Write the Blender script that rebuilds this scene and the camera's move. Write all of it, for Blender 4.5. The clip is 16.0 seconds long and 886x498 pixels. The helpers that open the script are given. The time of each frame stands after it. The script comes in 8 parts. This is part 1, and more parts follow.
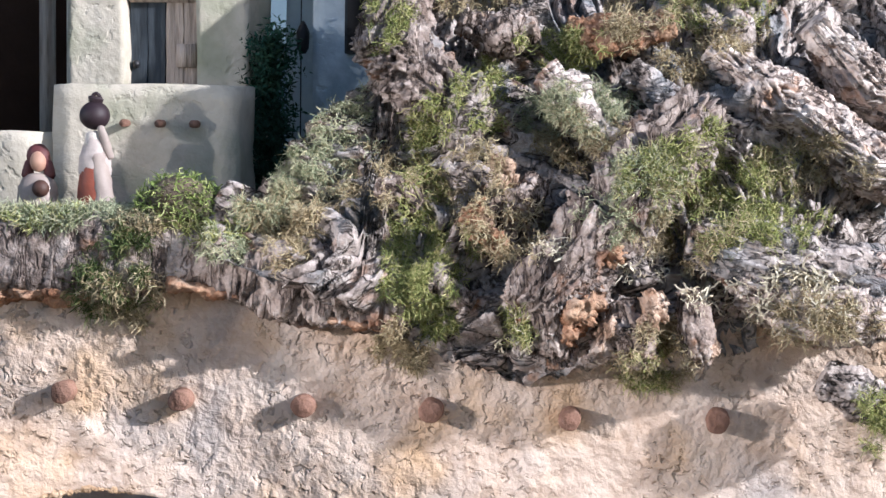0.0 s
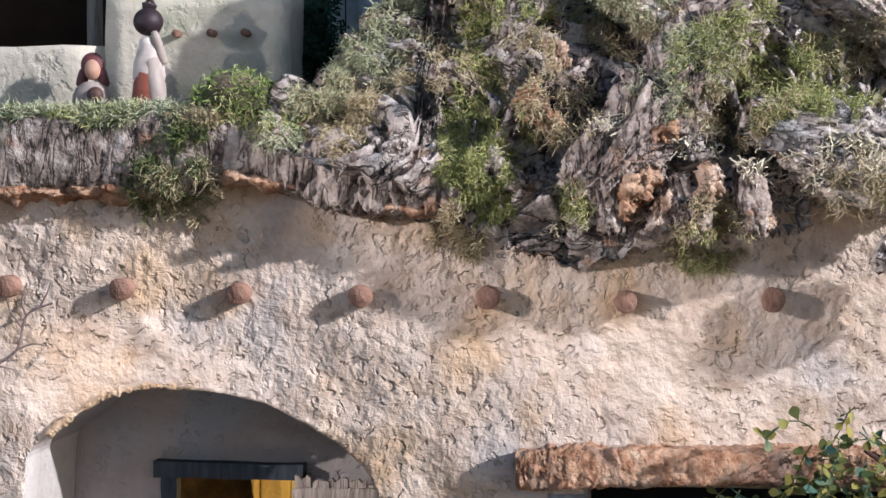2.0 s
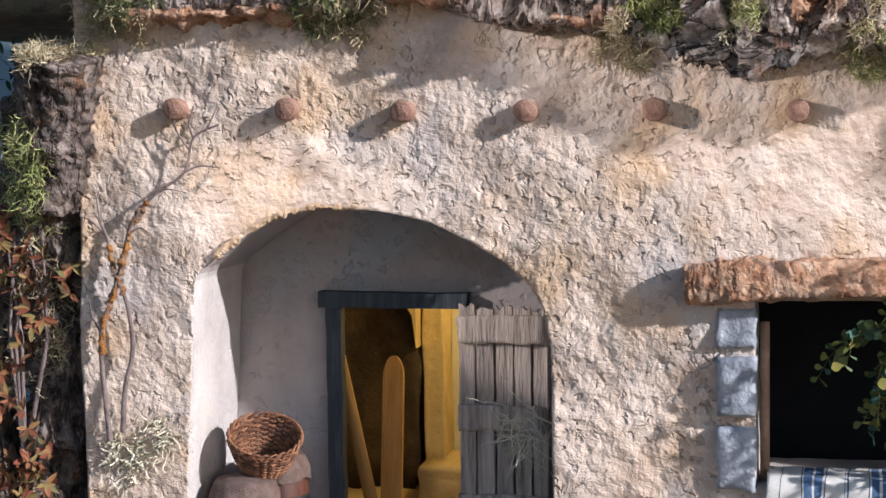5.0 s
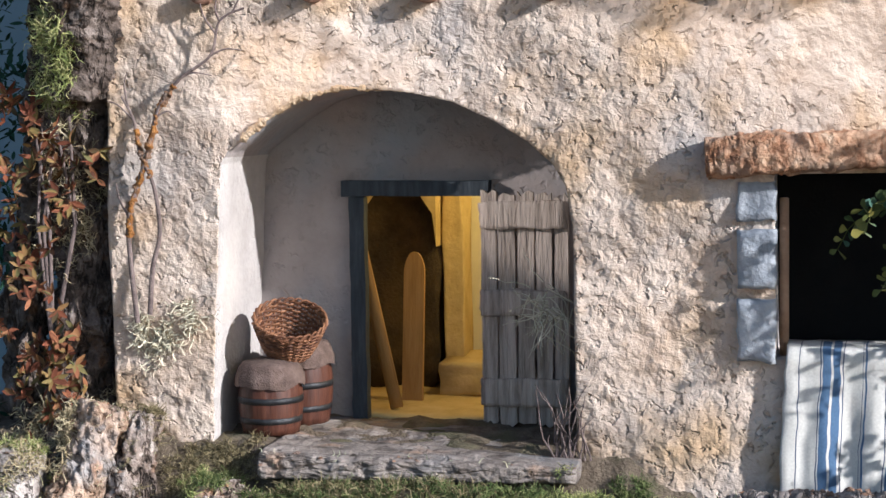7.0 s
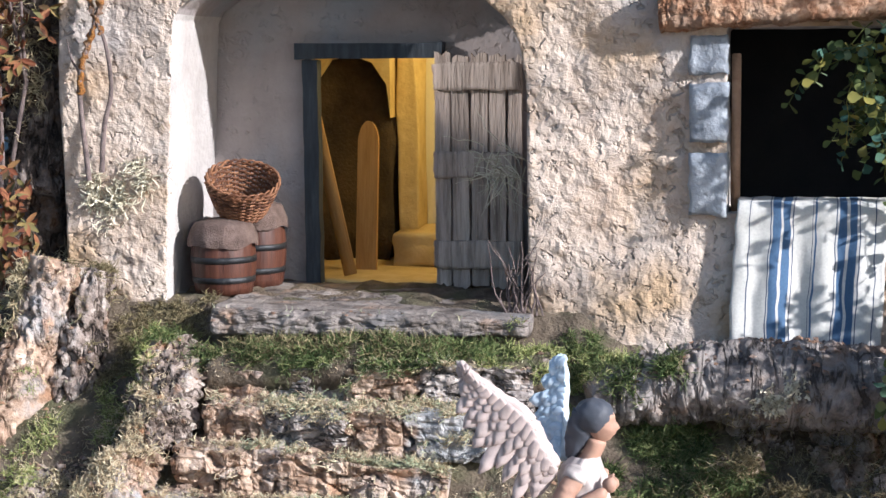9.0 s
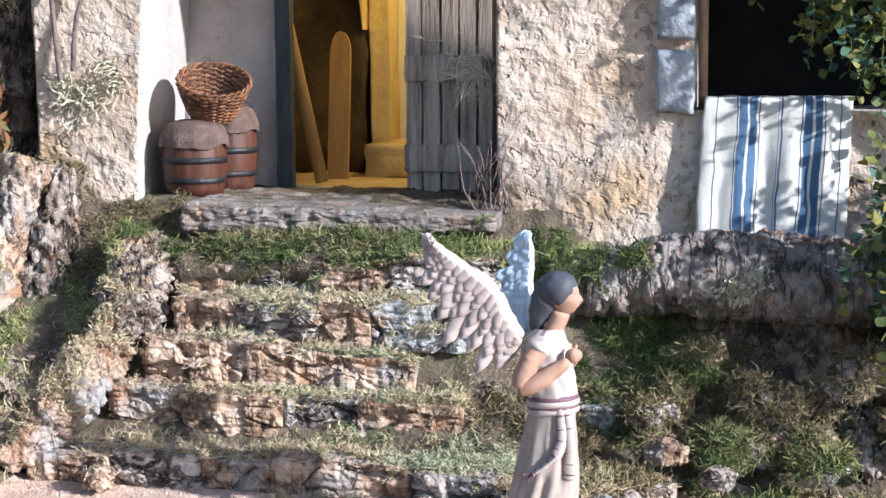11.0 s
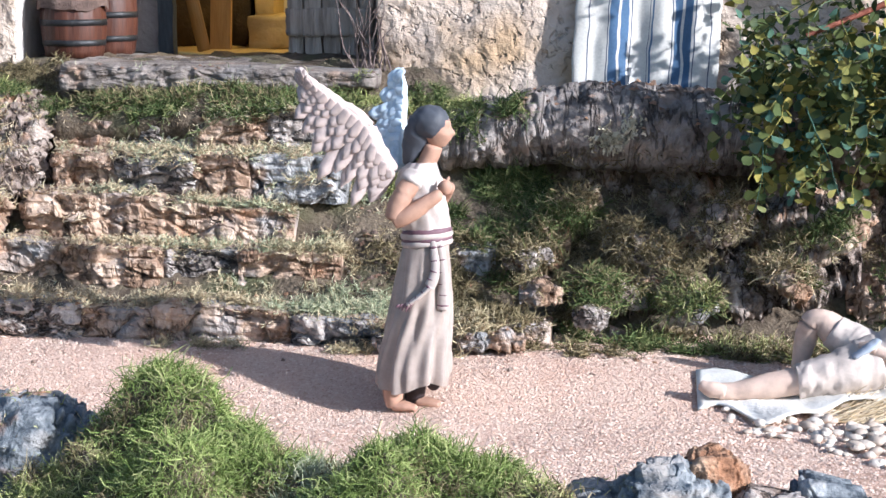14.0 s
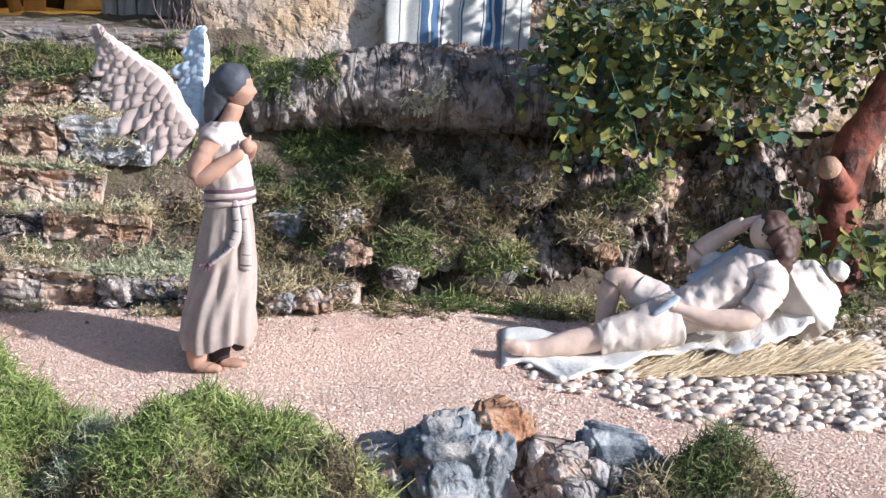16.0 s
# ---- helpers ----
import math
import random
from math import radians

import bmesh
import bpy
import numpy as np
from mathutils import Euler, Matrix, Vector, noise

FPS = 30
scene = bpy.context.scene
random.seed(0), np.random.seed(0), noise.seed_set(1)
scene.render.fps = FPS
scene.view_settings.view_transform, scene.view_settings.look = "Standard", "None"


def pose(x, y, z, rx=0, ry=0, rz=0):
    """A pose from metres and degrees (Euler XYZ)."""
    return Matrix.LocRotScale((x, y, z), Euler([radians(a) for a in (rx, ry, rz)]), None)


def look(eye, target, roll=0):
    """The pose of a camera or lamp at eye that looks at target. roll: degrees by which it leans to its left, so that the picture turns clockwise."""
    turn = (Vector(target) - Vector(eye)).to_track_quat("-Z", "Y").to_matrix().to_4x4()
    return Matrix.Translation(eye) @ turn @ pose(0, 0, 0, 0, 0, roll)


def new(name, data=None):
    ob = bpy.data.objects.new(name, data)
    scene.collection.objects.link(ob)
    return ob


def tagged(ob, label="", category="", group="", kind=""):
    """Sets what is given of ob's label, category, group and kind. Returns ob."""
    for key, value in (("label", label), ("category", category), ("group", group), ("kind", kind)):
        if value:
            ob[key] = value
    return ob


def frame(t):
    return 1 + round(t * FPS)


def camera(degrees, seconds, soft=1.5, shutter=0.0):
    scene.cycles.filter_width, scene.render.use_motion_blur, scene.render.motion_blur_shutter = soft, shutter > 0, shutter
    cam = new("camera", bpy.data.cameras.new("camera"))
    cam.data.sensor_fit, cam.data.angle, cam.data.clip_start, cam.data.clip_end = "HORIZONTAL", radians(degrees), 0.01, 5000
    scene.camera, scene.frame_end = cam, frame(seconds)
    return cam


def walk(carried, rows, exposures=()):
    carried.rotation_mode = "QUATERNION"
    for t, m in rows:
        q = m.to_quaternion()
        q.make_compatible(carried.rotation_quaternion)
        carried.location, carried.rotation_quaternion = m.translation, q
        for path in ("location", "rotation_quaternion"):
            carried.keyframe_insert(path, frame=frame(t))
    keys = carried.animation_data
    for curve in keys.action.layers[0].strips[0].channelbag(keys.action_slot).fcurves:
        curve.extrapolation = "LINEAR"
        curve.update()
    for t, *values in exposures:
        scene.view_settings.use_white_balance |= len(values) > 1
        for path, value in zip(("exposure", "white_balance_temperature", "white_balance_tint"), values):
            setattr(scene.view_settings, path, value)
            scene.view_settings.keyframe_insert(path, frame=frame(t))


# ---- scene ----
cam = camera(29.9, 16.0)
PATH = [
    (0, (0.497, -1.766, 1.106), (0.25, 0.214, 0.966), 0.8),
    (0.5, (0.491, -1.773, 1.068), (0.246, 0.209, 0.956), 0.6),
    (1, (0.477, -1.783, 1.029), (0.244, 0.201, 0.921), 0.4),
    (1.5, (0.465, -1.792, 0.973), (0.227, 0.192, 0.886), 0.2),
    (2, (0.457, -1.797, 0.933), (0.193, 0.184, 0.852), -0.1),
    (2.5, (0.462, -1.793, 0.915), (0.149, 0.181, 0.829), -0.4),
    (3, (0.453, -1.796, 0.883), (0.102, 0.172, 0.804), -0.6),
    (3.5, (0.443, -1.797, 0.853), (0.075, 0.167, 0.752), -0.6),
    (4, (0.436, -1.795, 0.83), (0.027, 0.158, 0.7), -0.7),
    (4.2, (0.436, -1.791, 0.82), (0.02, 0.161, 0.687), -0.7),
    (6.3, (0.406, -1.82, 0.723), (-0.031, 0.126, 0.572), -0.9),
    (6.5, (0.41, -1.825, 0.707), (-0.028, 0.121, 0.558), -0.9),
    (7, (0.41, -1.835, 0.666), (-0.022, 0.111, 0.512), -0.9),
    (7.5, (0.41, -1.841, 0.642), (-0.008, 0.108, 0.474), -0.8),
    (8, (0.41, -1.843, 0.607), (0.011, 0.109, 0.432), -0.7),
    (8.5, (0.417, -1.843, 0.59), (0.019, 0.107, 0.389), -0.7),
    (9, (0.418, -1.843, 0.568), (0.034, 0.107, 0.345), -0.6),
    (9.5, (0.425, -1.844, 0.546), (0.047, 0.105, 0.31), -0.4),
    (12, (0.436, -1.882, 0.436), (0.089, 0.068, 0.16), -0.6),
    (12.5, (0.438, -1.89, 0.416), (0.1, 0.058, 0.115), -0.8),
    (13, (0.447, -1.892, 0.402), (0.125, 0.056, 0.084), -0.7),
    (13.5, (0.454, -1.889, 0.398), (0.173, 0.065, 0.076), -0.5),
    (14, (0.466, -1.891, 0.394), (0.22, 0.067, 0.066), -0.3),
    (14.5, (0.479, -1.894, 0.392), (0.266, 0.066, 0.056), -0.2),
    (15, (0.492, -1.895, 0.388), (0.324, 0.068, 0.045), -0.1),
    (15.5, (0.504, -1.895, 0.383), (0.386, 0.07, 0.029), 0.2),
    (16, (0.512, -1.888, 0.38), (0.44, 0.079, 0.022), 0.3),
]
walk(cam, [(t, look(e, a, r)) for t, e, a, r in PATH], [(0, 0.60, 5560, 13), (2, 0.38, 5600, 13), (4, 0.42, 5700, 14), (6.3, 0.54, 5650, 10), (7.5, 0.56, 5650, 9), (9, 0.72, 5600, 10), (12.5, 0.87, 5450, 8), (14.5, 0.80, 5500, 10), (16, 0.70, 5600, 10)])

# ---- light ----
SUN_EL, SUN_DIR = radians(23), Vector((-0.92, 0.385, 0)).normalized()
sun_way = SUN_DIR * math.cos(SUN_EL) - Vector((0, 0, math.sin(SUN_EL)))
sun = new("sun", bpy.data.lights.new("sun", "SUN"))
sun.data.energy, sun.data.angle, sun.data.color = 5.0, radians(1.2), (1.0, 0.92, 0.84)
sun.matrix_world = sun_way.to_track_quat("-Z", "Y").to_matrix().to_4x4()
world = bpy.data.worlds.new("world")
scene.world = world
world.use_nodes = True
wn = world.node_tree.nodes
sky = wn.new("ShaderNodeTexSky")
sky.sky_type, sky.sun_disc, sky.sun_elevation = "NISHITA", False, SUN_EL
sky.sun_rotation = math.atan2(-SUN_DIR.x, -SUN_DIR.y)
world.node_tree.links.new(sky.outputs[0], wn["Background"].inputs[0])
wn["Background"].inputs[1].default_value = 0.098
# spotlight of the exhibition, high on the other side
spot = new("unseen_spotlight", bpy.data.lights.new("unseen_spotlight", "SPOT"))
spot.data.energy, spot.data.spot_size, spot.data.spot_blend = 170, radians(18), 0.4
spot.data.shadow_soft_size, spot.data.color = 0.03, (1.0, 0.86, 0.74)
spot.matrix_world = look((-1.5, -1.05, 1.28), (0.68, 0.0, 0.92))
# two more unseen, narrow spots added beside it to brighten porch and terrace
porch_fill = new("unseen_spotlight", bpy.data.lights.new("unseen_spotlight", "SPOT"))
porch_fill.data.energy, porch_fill.data.spot_size, porch_fill.data.spot_blend = 110, radians(7), 0.5
porch_fill.data.shadow_soft_size, porch_fill.data.color = 0.012, (1.0, 0.86, 0.74)
porch_fill.matrix_world = look((-1.5, -1.05, 1.26), (0.105, 0.166, 0.585))
terrace_fill = new("unseen_spotlight", bpy.data.lights.new("unseen_spotlight", "SPOT"))
terrace_fill.data.energy, terrace_fill.data.spot_size, terrace_fill.data.spot_blend = 34, radians(16), 0.5
terrace_fill.data.shadow_soft_size, terrace_fill.data.color = 0.02, (1.0, 0.90, 0.80)
terrace_fill.matrix_world = look((-1.5, -1.05, 1.30), (0.14, 0.28, 1.23))
# lamp in the room behind the door
lamp = new("room_lamp", bpy.data.lights.new("room_lamp", "POINT"))
lamp.data.energy, lamp.data.color, lamp.data.shadow_soft_size = 0.9, (1.0, 0.70, 0.24), 0.02
lamp.matrix_world = pose(0.08, 0.28, 0.62)

# ---- materials ----
def mat(name, stops, scale=30.0, rough=0.85, bump=0.4, fine=220.0, metal=0.0, stain=None, stain_scale=7.0, island=0.0, spec=0.3, stretch=(1, 1, 1), dist=0.004, crack=0.0, crack_scale=90.0, pits=0.0, pit_scale=70.0, wave=None, stain_at=(0.5, 0.68), flake=None, stain2=None):
    """stops: colours from dark to light, mixed by noise; stain: a second colour in large patches; island: share of variation piece by piece."""
    m = bpy.data.materials.new(name)
    m.use_nodes = True
    nt = m.node_tree
    n, L = nt.nodes, nt.links
    b = n["Principled BSDF"]
    tc = n.new("ShaderNodeTexCoord")
    mp = n.new("ShaderNodeMapping")
    mp.inputs["Scale"].default_value = stretch
    L.new(tc.outputs["Object"], mp.inputs[0])
    na = n.new("ShaderNodeTexNoise")
    na.inputs["Scale"].default_value, na.inputs["Detail"].default_value, na.inputs["Roughness"].default_value = scale, 8, 0.68
    L.new(mp.outputs[0], na.inputs["Vector"])
    fac = na.outputs[0]
    if wave:        # thin fissures: stretch, scale, depth of relief, share in the colour
        wm = n.new("ShaderNodeMapping")
        wm.inputs["Scale"].default_value = wave[0]
        wm.inputs["Rotation"].default_value = (0.25, 0.3, 0.2)
        L.new(tc.outputs["Object"], wm.inputs[0])
        wt = n.new("ShaderNodeTexNoise")
        wt.inputs["Scale"].default_value, wt.inputs["Detail"].default_value, wt.inputs["Roughness"].default_value, wt.inputs["Distortion"].default_value = wave[1], 4, 0.6, 0.6
        L.new(wm.outputs[0], wt.inputs["Vector"])
        wd = n.new("ShaderNodeMath")
        wd.operation = "SUBTRACT"
        wd.inputs[1].default_value = 0.5
        L.new(wt.outputs[0], wd.inputs[0])
        wab = n.new("ShaderNodeMath")
        wab.operation = "ABSOLUTE"
        L.new(wd.outputs[0], wab.inputs[0])
        wr = n.new("ShaderNodeMapRange")
        wr.interpolation_type = "SMOOTHSTEP"
        wr.inputs[1].default_value, wr.inputs[2].default_value, wr.inputs[3].default_value = 0.0, 0.05, 0.0
        L.new(wab.outputs[0], wr.inputs[0])
        wsub = n.new("ShaderNodeMath")
        wsub.operation = "MULTIPLY_ADD"
        L.new(wr.outputs[0], wsub.inputs[0])
        wsub.inputs[1].default_value = wave[3]
        off = n.new("ShaderNodeMath")
        off.operation = "SUBTRACT"
        off.inputs[1].default_value = wave[3] * 0.85
        L.new(fac, off.inputs[0])
        L.new(off.outputs[0], wsub.inputs[2])
        fac = wsub.outputs[0]
    if island:
        geo = n.new("ShaderNodeNewGeometry")
        mix = n.new("ShaderNodeMix")
        mix.inputs[0].default_value = island
        L.new(fac, mix.inputs[2])
        L.new(geo.outputs["Random Per Island"], mix.inputs[3])
        fac = mix.outputs[0]
    ramp = n.new("ShaderNodeValToRGB")
    lo, hi = (0.05, 0.95) if island > 0.5 else (0.28, 0.72)
    els = ramp.color_ramp.elements
    for i, c in enumerate(stops):
        p = lo + (hi - lo) * i / max(1, len(stops) - 1)
        e = els[i] if i < 2 else els.new(p)
        e.position = p
        e.color = (*c, 1)
    L.new(fac, ramp.inputs[0])
    col = ramp.outputs[0]
    if stain:
        nb = n.new("ShaderNodeTexNoise")
        nb.inputs["Scale"].default_value, nb.inputs["Detail"].default_value = stain_scale, 5
        L.new(tc.outputs["Object"], nb.inputs["Vector"])
        rb = n.new("ShaderNodeValToRGB")
        rb.color_ramp.elements[0].position, rb.color_ramp.elements[1].position = stain_at
        L.new(nb.outputs[0], rb.inputs[0])
        mx = n.new("ShaderNodeMix")
        mx.data_type = "RGBA"
        L.new(rb.outputs[0], mx.inputs[0])
        L.new(col, mx.inputs[6])
        mx.inputs[7].default_value = (*stain, 1)
        col = mx.outputs[2]
    if stain2:      # another colour in patches of its own: colour, scale, range, strength
        n2 = n.new("ShaderNodeTexNoise")
        n2.inputs["Scale"].default_value, n2.inputs["Detail"].default_value, n2.inputs["Distortion"].default_value = stain2[1], 6, 0.5
        off2 = n.new("ShaderNodeVectorMath")
        off2.inputs[1].default_value = (3.7, 1.9, 5.3)
        L.new(tc.outputs["Object"], off2.inputs[0])
        L.new(off2.outputs[0], n2.inputs["Vector"])
        r2 = n.new("ShaderNodeMapRange")
        r2.inputs[1].default_value, r2.inputs[2].default_value, r2.inputs[4].default_value = *stain2[2], stain2[3]
        L.new(n2.outputs[0], r2.inputs[0])
        x2 = n.new("ShaderNodeMix")
        x2.data_type = "RGBA"
        L.new(r2.outputs[0], x2.inputs[0])
        L.new(col, x2.inputs[6])
        x2.inputs[7].default_value = (*stain2[0], 1)
        col = x2.outputs[2]
    nc = n.new("ShaderNodeTexNoise")
    nc.inputs["Scale"].default_value, nc.inputs["Detail"].default_value = fine, 4
    L.new(mp.outputs[0], nc.inputs["Vector"])
    ad = n.new("ShaderNodeMath")
    ad.operation = "ADD"
    L.new(nc.outputs[0], ad.inputs[0])
    L.new(na.outputs[0], ad.inputs[1])
    height = ad.outputs[0]
    if wave:
        wa = n.new("ShaderNodeMath")
        wa.operation = "MULTIPLY_ADD"
        L.new(wr.outputs[0], wa.inputs[0])
        wa.inputs[1].default_value = wave[2]
        L.new(height, wa.inputs[2])
        height = wa.outputs[0]
    if crack:
        vo = n.new("ShaderNodeTexVoronoi")
        vo.feature = "DISTANCE_TO_EDGE"
        vo.inputs["Scale"].default_value = crack_scale
        wob = n.new("ShaderNodeVectorMath")
        wob.operation = "MULTIPLY_ADD"
        L.new(na.outputs["Color"], wob.inputs[0])
        wob.inputs[1].default_value = (0.03, 0.03, 0.03)
        L.new(mp.outputs[0], wob.inputs[2])
        L.new(wob.outputs[0], vo.inputs["Vector"])
        rc = n.new("ShaderNodeMapRange")
        rc.inputs[1].default_value, rc.inputs[2].default_value = 0.0, 0.12
        L.new(vo.outputs[0], rc.inputs[0])
        ma = n.new("ShaderNodeMath")
        ma.operation = "MULTIPLY_ADD"
        L.new(rc.outputs[0], ma.inputs[0])
        ma.inputs[1].default_value = crack
        L.new(height, ma.inputs[2])
        height = ma.outputs[0]
    if pits:
        npt = n.new("ShaderNodeTexNoise")
        npt.inputs["Scale"].default_value, npt.inputs["Detail"].default_value, npt.inputs["Distortion"].default_value = pit_scale, 3, 0.3
        L.new(mp.outputs[0], npt.inputs["Vector"])
        rp = n.new("ShaderNodeMapRange")
        rp.inputs[1].default_value, rp.inputs[2].default_value = 0.56, 0.68
        L.new(npt.outputs[0], rp.inputs[0])
        mk = n.new("ShaderNodeMapRange")
        mk.inputs[1].default_value, mk.inputs[2].default_value = 0.40, 0.58
        nm = n.new("ShaderNodeTexNoise")
        nm.inputs["Scale"].default_value = 8
        L.new(tc.outputs["Object"], nm.inputs["Vector"])
        L.new(nm.outputs[0], mk.inputs[0])
        m1 = n.new("ShaderNodeMath")
        m1.operation = "MULTIPLY"
        L.new(rp.outputs[0], m1.inputs[0])
        L.new(mk.outputs[0], m1.inputs[1])
        m2 = n.new("ShaderNodeMath")
        m2.operation = "MULTIPLY_ADD"
        L.new(m1.outputs[0], m2.inputs[0])
        m2.inputs[1].default_value = -pits
        L.new(height, m2.inputs[2])
        height = m2.outputs[0]
    if flake:       # terraced flakes of a trowelled coat: scale, height, stretch
        fm = n.new("ShaderNodeMapping")
        fm.inputs["Scale"].default_value = flake[2]
        fm.inputs["Rotation"].default_value = (0, 0.5, 0)
        L.new(tc.outputs["Object"], fm.inputs[0])
        fn = n.new("ShaderNodeTexNoise")
        fn.inputs["Scale"].default_value, fn.inputs["Detail"].default_value, fn.inputs["Roughness"].default_value, fn.inputs["Distortion"].default_value = flake[0], 3, 0.55, 0.9
        L.new(fm.outputs[0], fn.inputs["Vector"])
        fr = n.new("ShaderNodeValToRGB")
        fe = fr.color_ramp.elements
        fe[0].position, fe[1].position = 0.30, 0.72
        for q in range(4):
            p = 0.36 + 0.085 * q
            e = fe.new(p)
            e.color = (0.25 * q, 0.25 * q, 0.25 * q, 1)
            e = fe.new(p + 0.022)
            e.color = (0.25 * q + 0.22, 0.25 * q + 0.22, 0.25 * q + 0.22, 1)
        L.new(fn.outputs[0], fr.inputs[0])
        fk = n.new("ShaderNodeTexNoise")
        fk.inputs["Scale"].default_value, fk.inputs["Detail"].default_value = 6, 2
        L.new(tc.outputs["Object"], fk.inputs["Vector"])
        fq = n.new("ShaderNodeMapRange")
        fq.inputs[1].default_value, fq.inputs[2].default_value, fq.inputs[3].default_value = 0.36, 0.58, 0.25
        L.new(fk.outputs[0], fq.inputs[0])
        f1 = n.new("ShaderNodeMath")
        f1.operation = "MULTIPLY"
        L.new(fr.outputs[0], f1.inputs[0])
        L.new(fq.outputs[0], f1.inputs[1])
        f2 = n.new("ShaderNodeMath")
        f2.operation = "MULTIPLY_ADD"
        L.new(f1.outputs[0], f2.inputs[0])
        f2.inputs[1].default_value = flake[1]
        L.new(height, f2.inputs[2])
        height = f2.outputs[0]
    bp = n.new("ShaderNodeBump")
    bp.inputs["Strength"].default_value, bp.inputs["Distance"].default_value = bump, dist
    L.new(height, bp.inputs["Height"])
    L.new(bp.outputs[0], b.inputs["Normal"])
    L.new(col, b.inputs["Base Color"])
    rr = n.new("ShaderNodeMapRange")
    rr.inputs[3].default_value, rr.inputs[4].default_value = max(0.05, rough - 0.12), min(1, rough + 0.1)
    L.new(nc.outputs[0], rr.inputs[0])
    L.new(rr.outputs[0], b.inputs["Roughness"])
    b.inputs["Metallic"].default_value = metal
    b.inputs["Specular IOR Level"].default_value = spec
    return m


PLASTER = mat("old_plaster", [(0.37, 0.26, 0.18), (0.57, 0.455, 0.365), (0.67, 0.565, 0.475)], 15, 0.9, 0.9, 110, stain=(0.52, 0.36, 0.22), stain_scale=9, stain_at=(0.50, 0.67), dist=0.0055, pits=1.5, pit_scale=85, flake=(34, 0.45, (0.9, 1.0, 1.1)), stain2=((0.37, 0.36, 0.36), 5.5, (0.56, 0.70), 0.6))
# porch plaster as a sunlit and a shaded copy, light put into the colour
PLASTER_LIT = mat("lit_plaster", [(0.35, 0.315, 0.29), (0.44, 0.40, 0.375), (0.50, 0.46, 0.43)], 14, 0.9, 0.6, 110, pits=0.5, pit_scale=60)
PLASTER_SHADED = mat("smooth_shaded_plaster", [(0.25, 0.215, 0.20), (0.33, 0.288, 0.27), (0.40, 0.35, 0.33)], 9, 0.9, 0.6, 90, stain=(0.27, 0.30, 0.335), stain_scale=5, pits=0.9, pit_scale=70)
CREAM = mat("cream_plaster", [(0.36, 0.32, 0.24), (0.52, 0.47, 0.38), (0.60, 0.55, 0.46)], 10, 0.85, 0.6, 90, stain=(0.31, 0.31, 0.22), stain_scale=9, pits=0.6)
BLUEWALL = mat("blue_grey_plaster", [(0.40, 0.47, 0.52), (0.58, 0.65, 0.69), (0.68, 0.73, 0.75)], 9, 0.85, 0.5, 90, stain=(0.30, 0.36, 0.40), stain_scale=12, pits=0.6)
CORK = mat("cork_bark", [(0.035, 0.026, 0.021), (0.17, 0.125, 0.10), (0.38, 0.31, 0.265), (0.62, 0.55, 0.49)], 38, 0.95, 0.9, 120, stain=(0.36, 0.19, 0.10), stain_scale=30, stain_at=(0.60, 0.72), dist=0.007, pits=0.5, pit_scale=90, wave=((1.0, 1.0, 0.38), 42, 0.8, 0.20))
CORK_GREY = mat("grey_cork_bark", [(0.055, 0.045, 0.04), (0.225, 0.19, 0.168), (0.46, 0.40, 0.362), (0.67, 0.615, 0.57)], 36, 0.95, 0.9, 115, stain=(0.30, 0.155, 0.08), stain_scale=24, stain_at=(0.60, 0.74), dist=0.007, pits=0.5, pit_scale=90, wave=((0.45, 1.0, 0.9), 40, 0.9, 0.22), stain2=((0.21, 0.235, 0.255), 12, (0.52, 0.66), 0.7))
CORK_STEP = mat("brown_cork_bark", [(0.075, 0.046, 0.03), (0.30, 0.195, 0.13), (0.54, 0.40, 0.30), (0.70, 0.59, 0.49)], 30, 0.95, 0.9, 115, stain=(0.36, 0.34, 0.33), stain_scale=13, stain_at=(0.52, 0.66), dist=0.006, pits=0.5, pit_scale=80, wave=((0.9, 1.0, 0.5), 30, 0.4, 0.14), stain2=((0.44, 0.245, 0.14), 22, (0.56, 0.68), 0.8))
CORK_BLUE = mat("blue_grey_cork_bark", [(0.06, 0.056, 0.054), (0.22, 0.22, 0.222), (0.42, 0.415, 0.41), (0.64, 0.61, 0.58)], 34, 0.95, 0.9, 115, stain=(0.33, 0.215, 0.145), stain_scale=18, stain_at=(0.56, 0.68), dist=0.006, pits=0.5, pit_scale=80, wave=((0.8, 1.0, 0.5), 32, 0.4, 0.14))
SLABTOP = mat("worn_bark_slab", [(0.07, 0.055, 0.047), (0.17, 0.143, 0.125), (0.275, 0.235, 0.207), (0.37, 0.32, 0.285)], 26, 0.95, 0.8, 110, stain=(0.31, 0.205, 0.14), stain_scale=16, stain_at=(0.58, 0.7), dist=0.005, pits=0.4, wave=((0.25, 1.0, 1.2), 30, 0.3, 0.10), stain2=((0.22, 0.24, 0.26), 10, (0.55, 0.68), 0.6))
CORK_LOG = mat("pale_cork_bark", [(0.06, 0.05, 0.045), (0.19, 0.163, 0.147), (0.31, 0.272, 0.248), (0.42, 0.375, 0.345)], 22, 0.95, 0.8, 110, stain=(0.28, 0.18, 0.12), stain_scale=16, stain_at=(0.56, 0.70), dist=0.006, pits=0.4, pit_scale=80, wave=((1.0, 0.3, 0.3), 40, 0.9, 0.15))
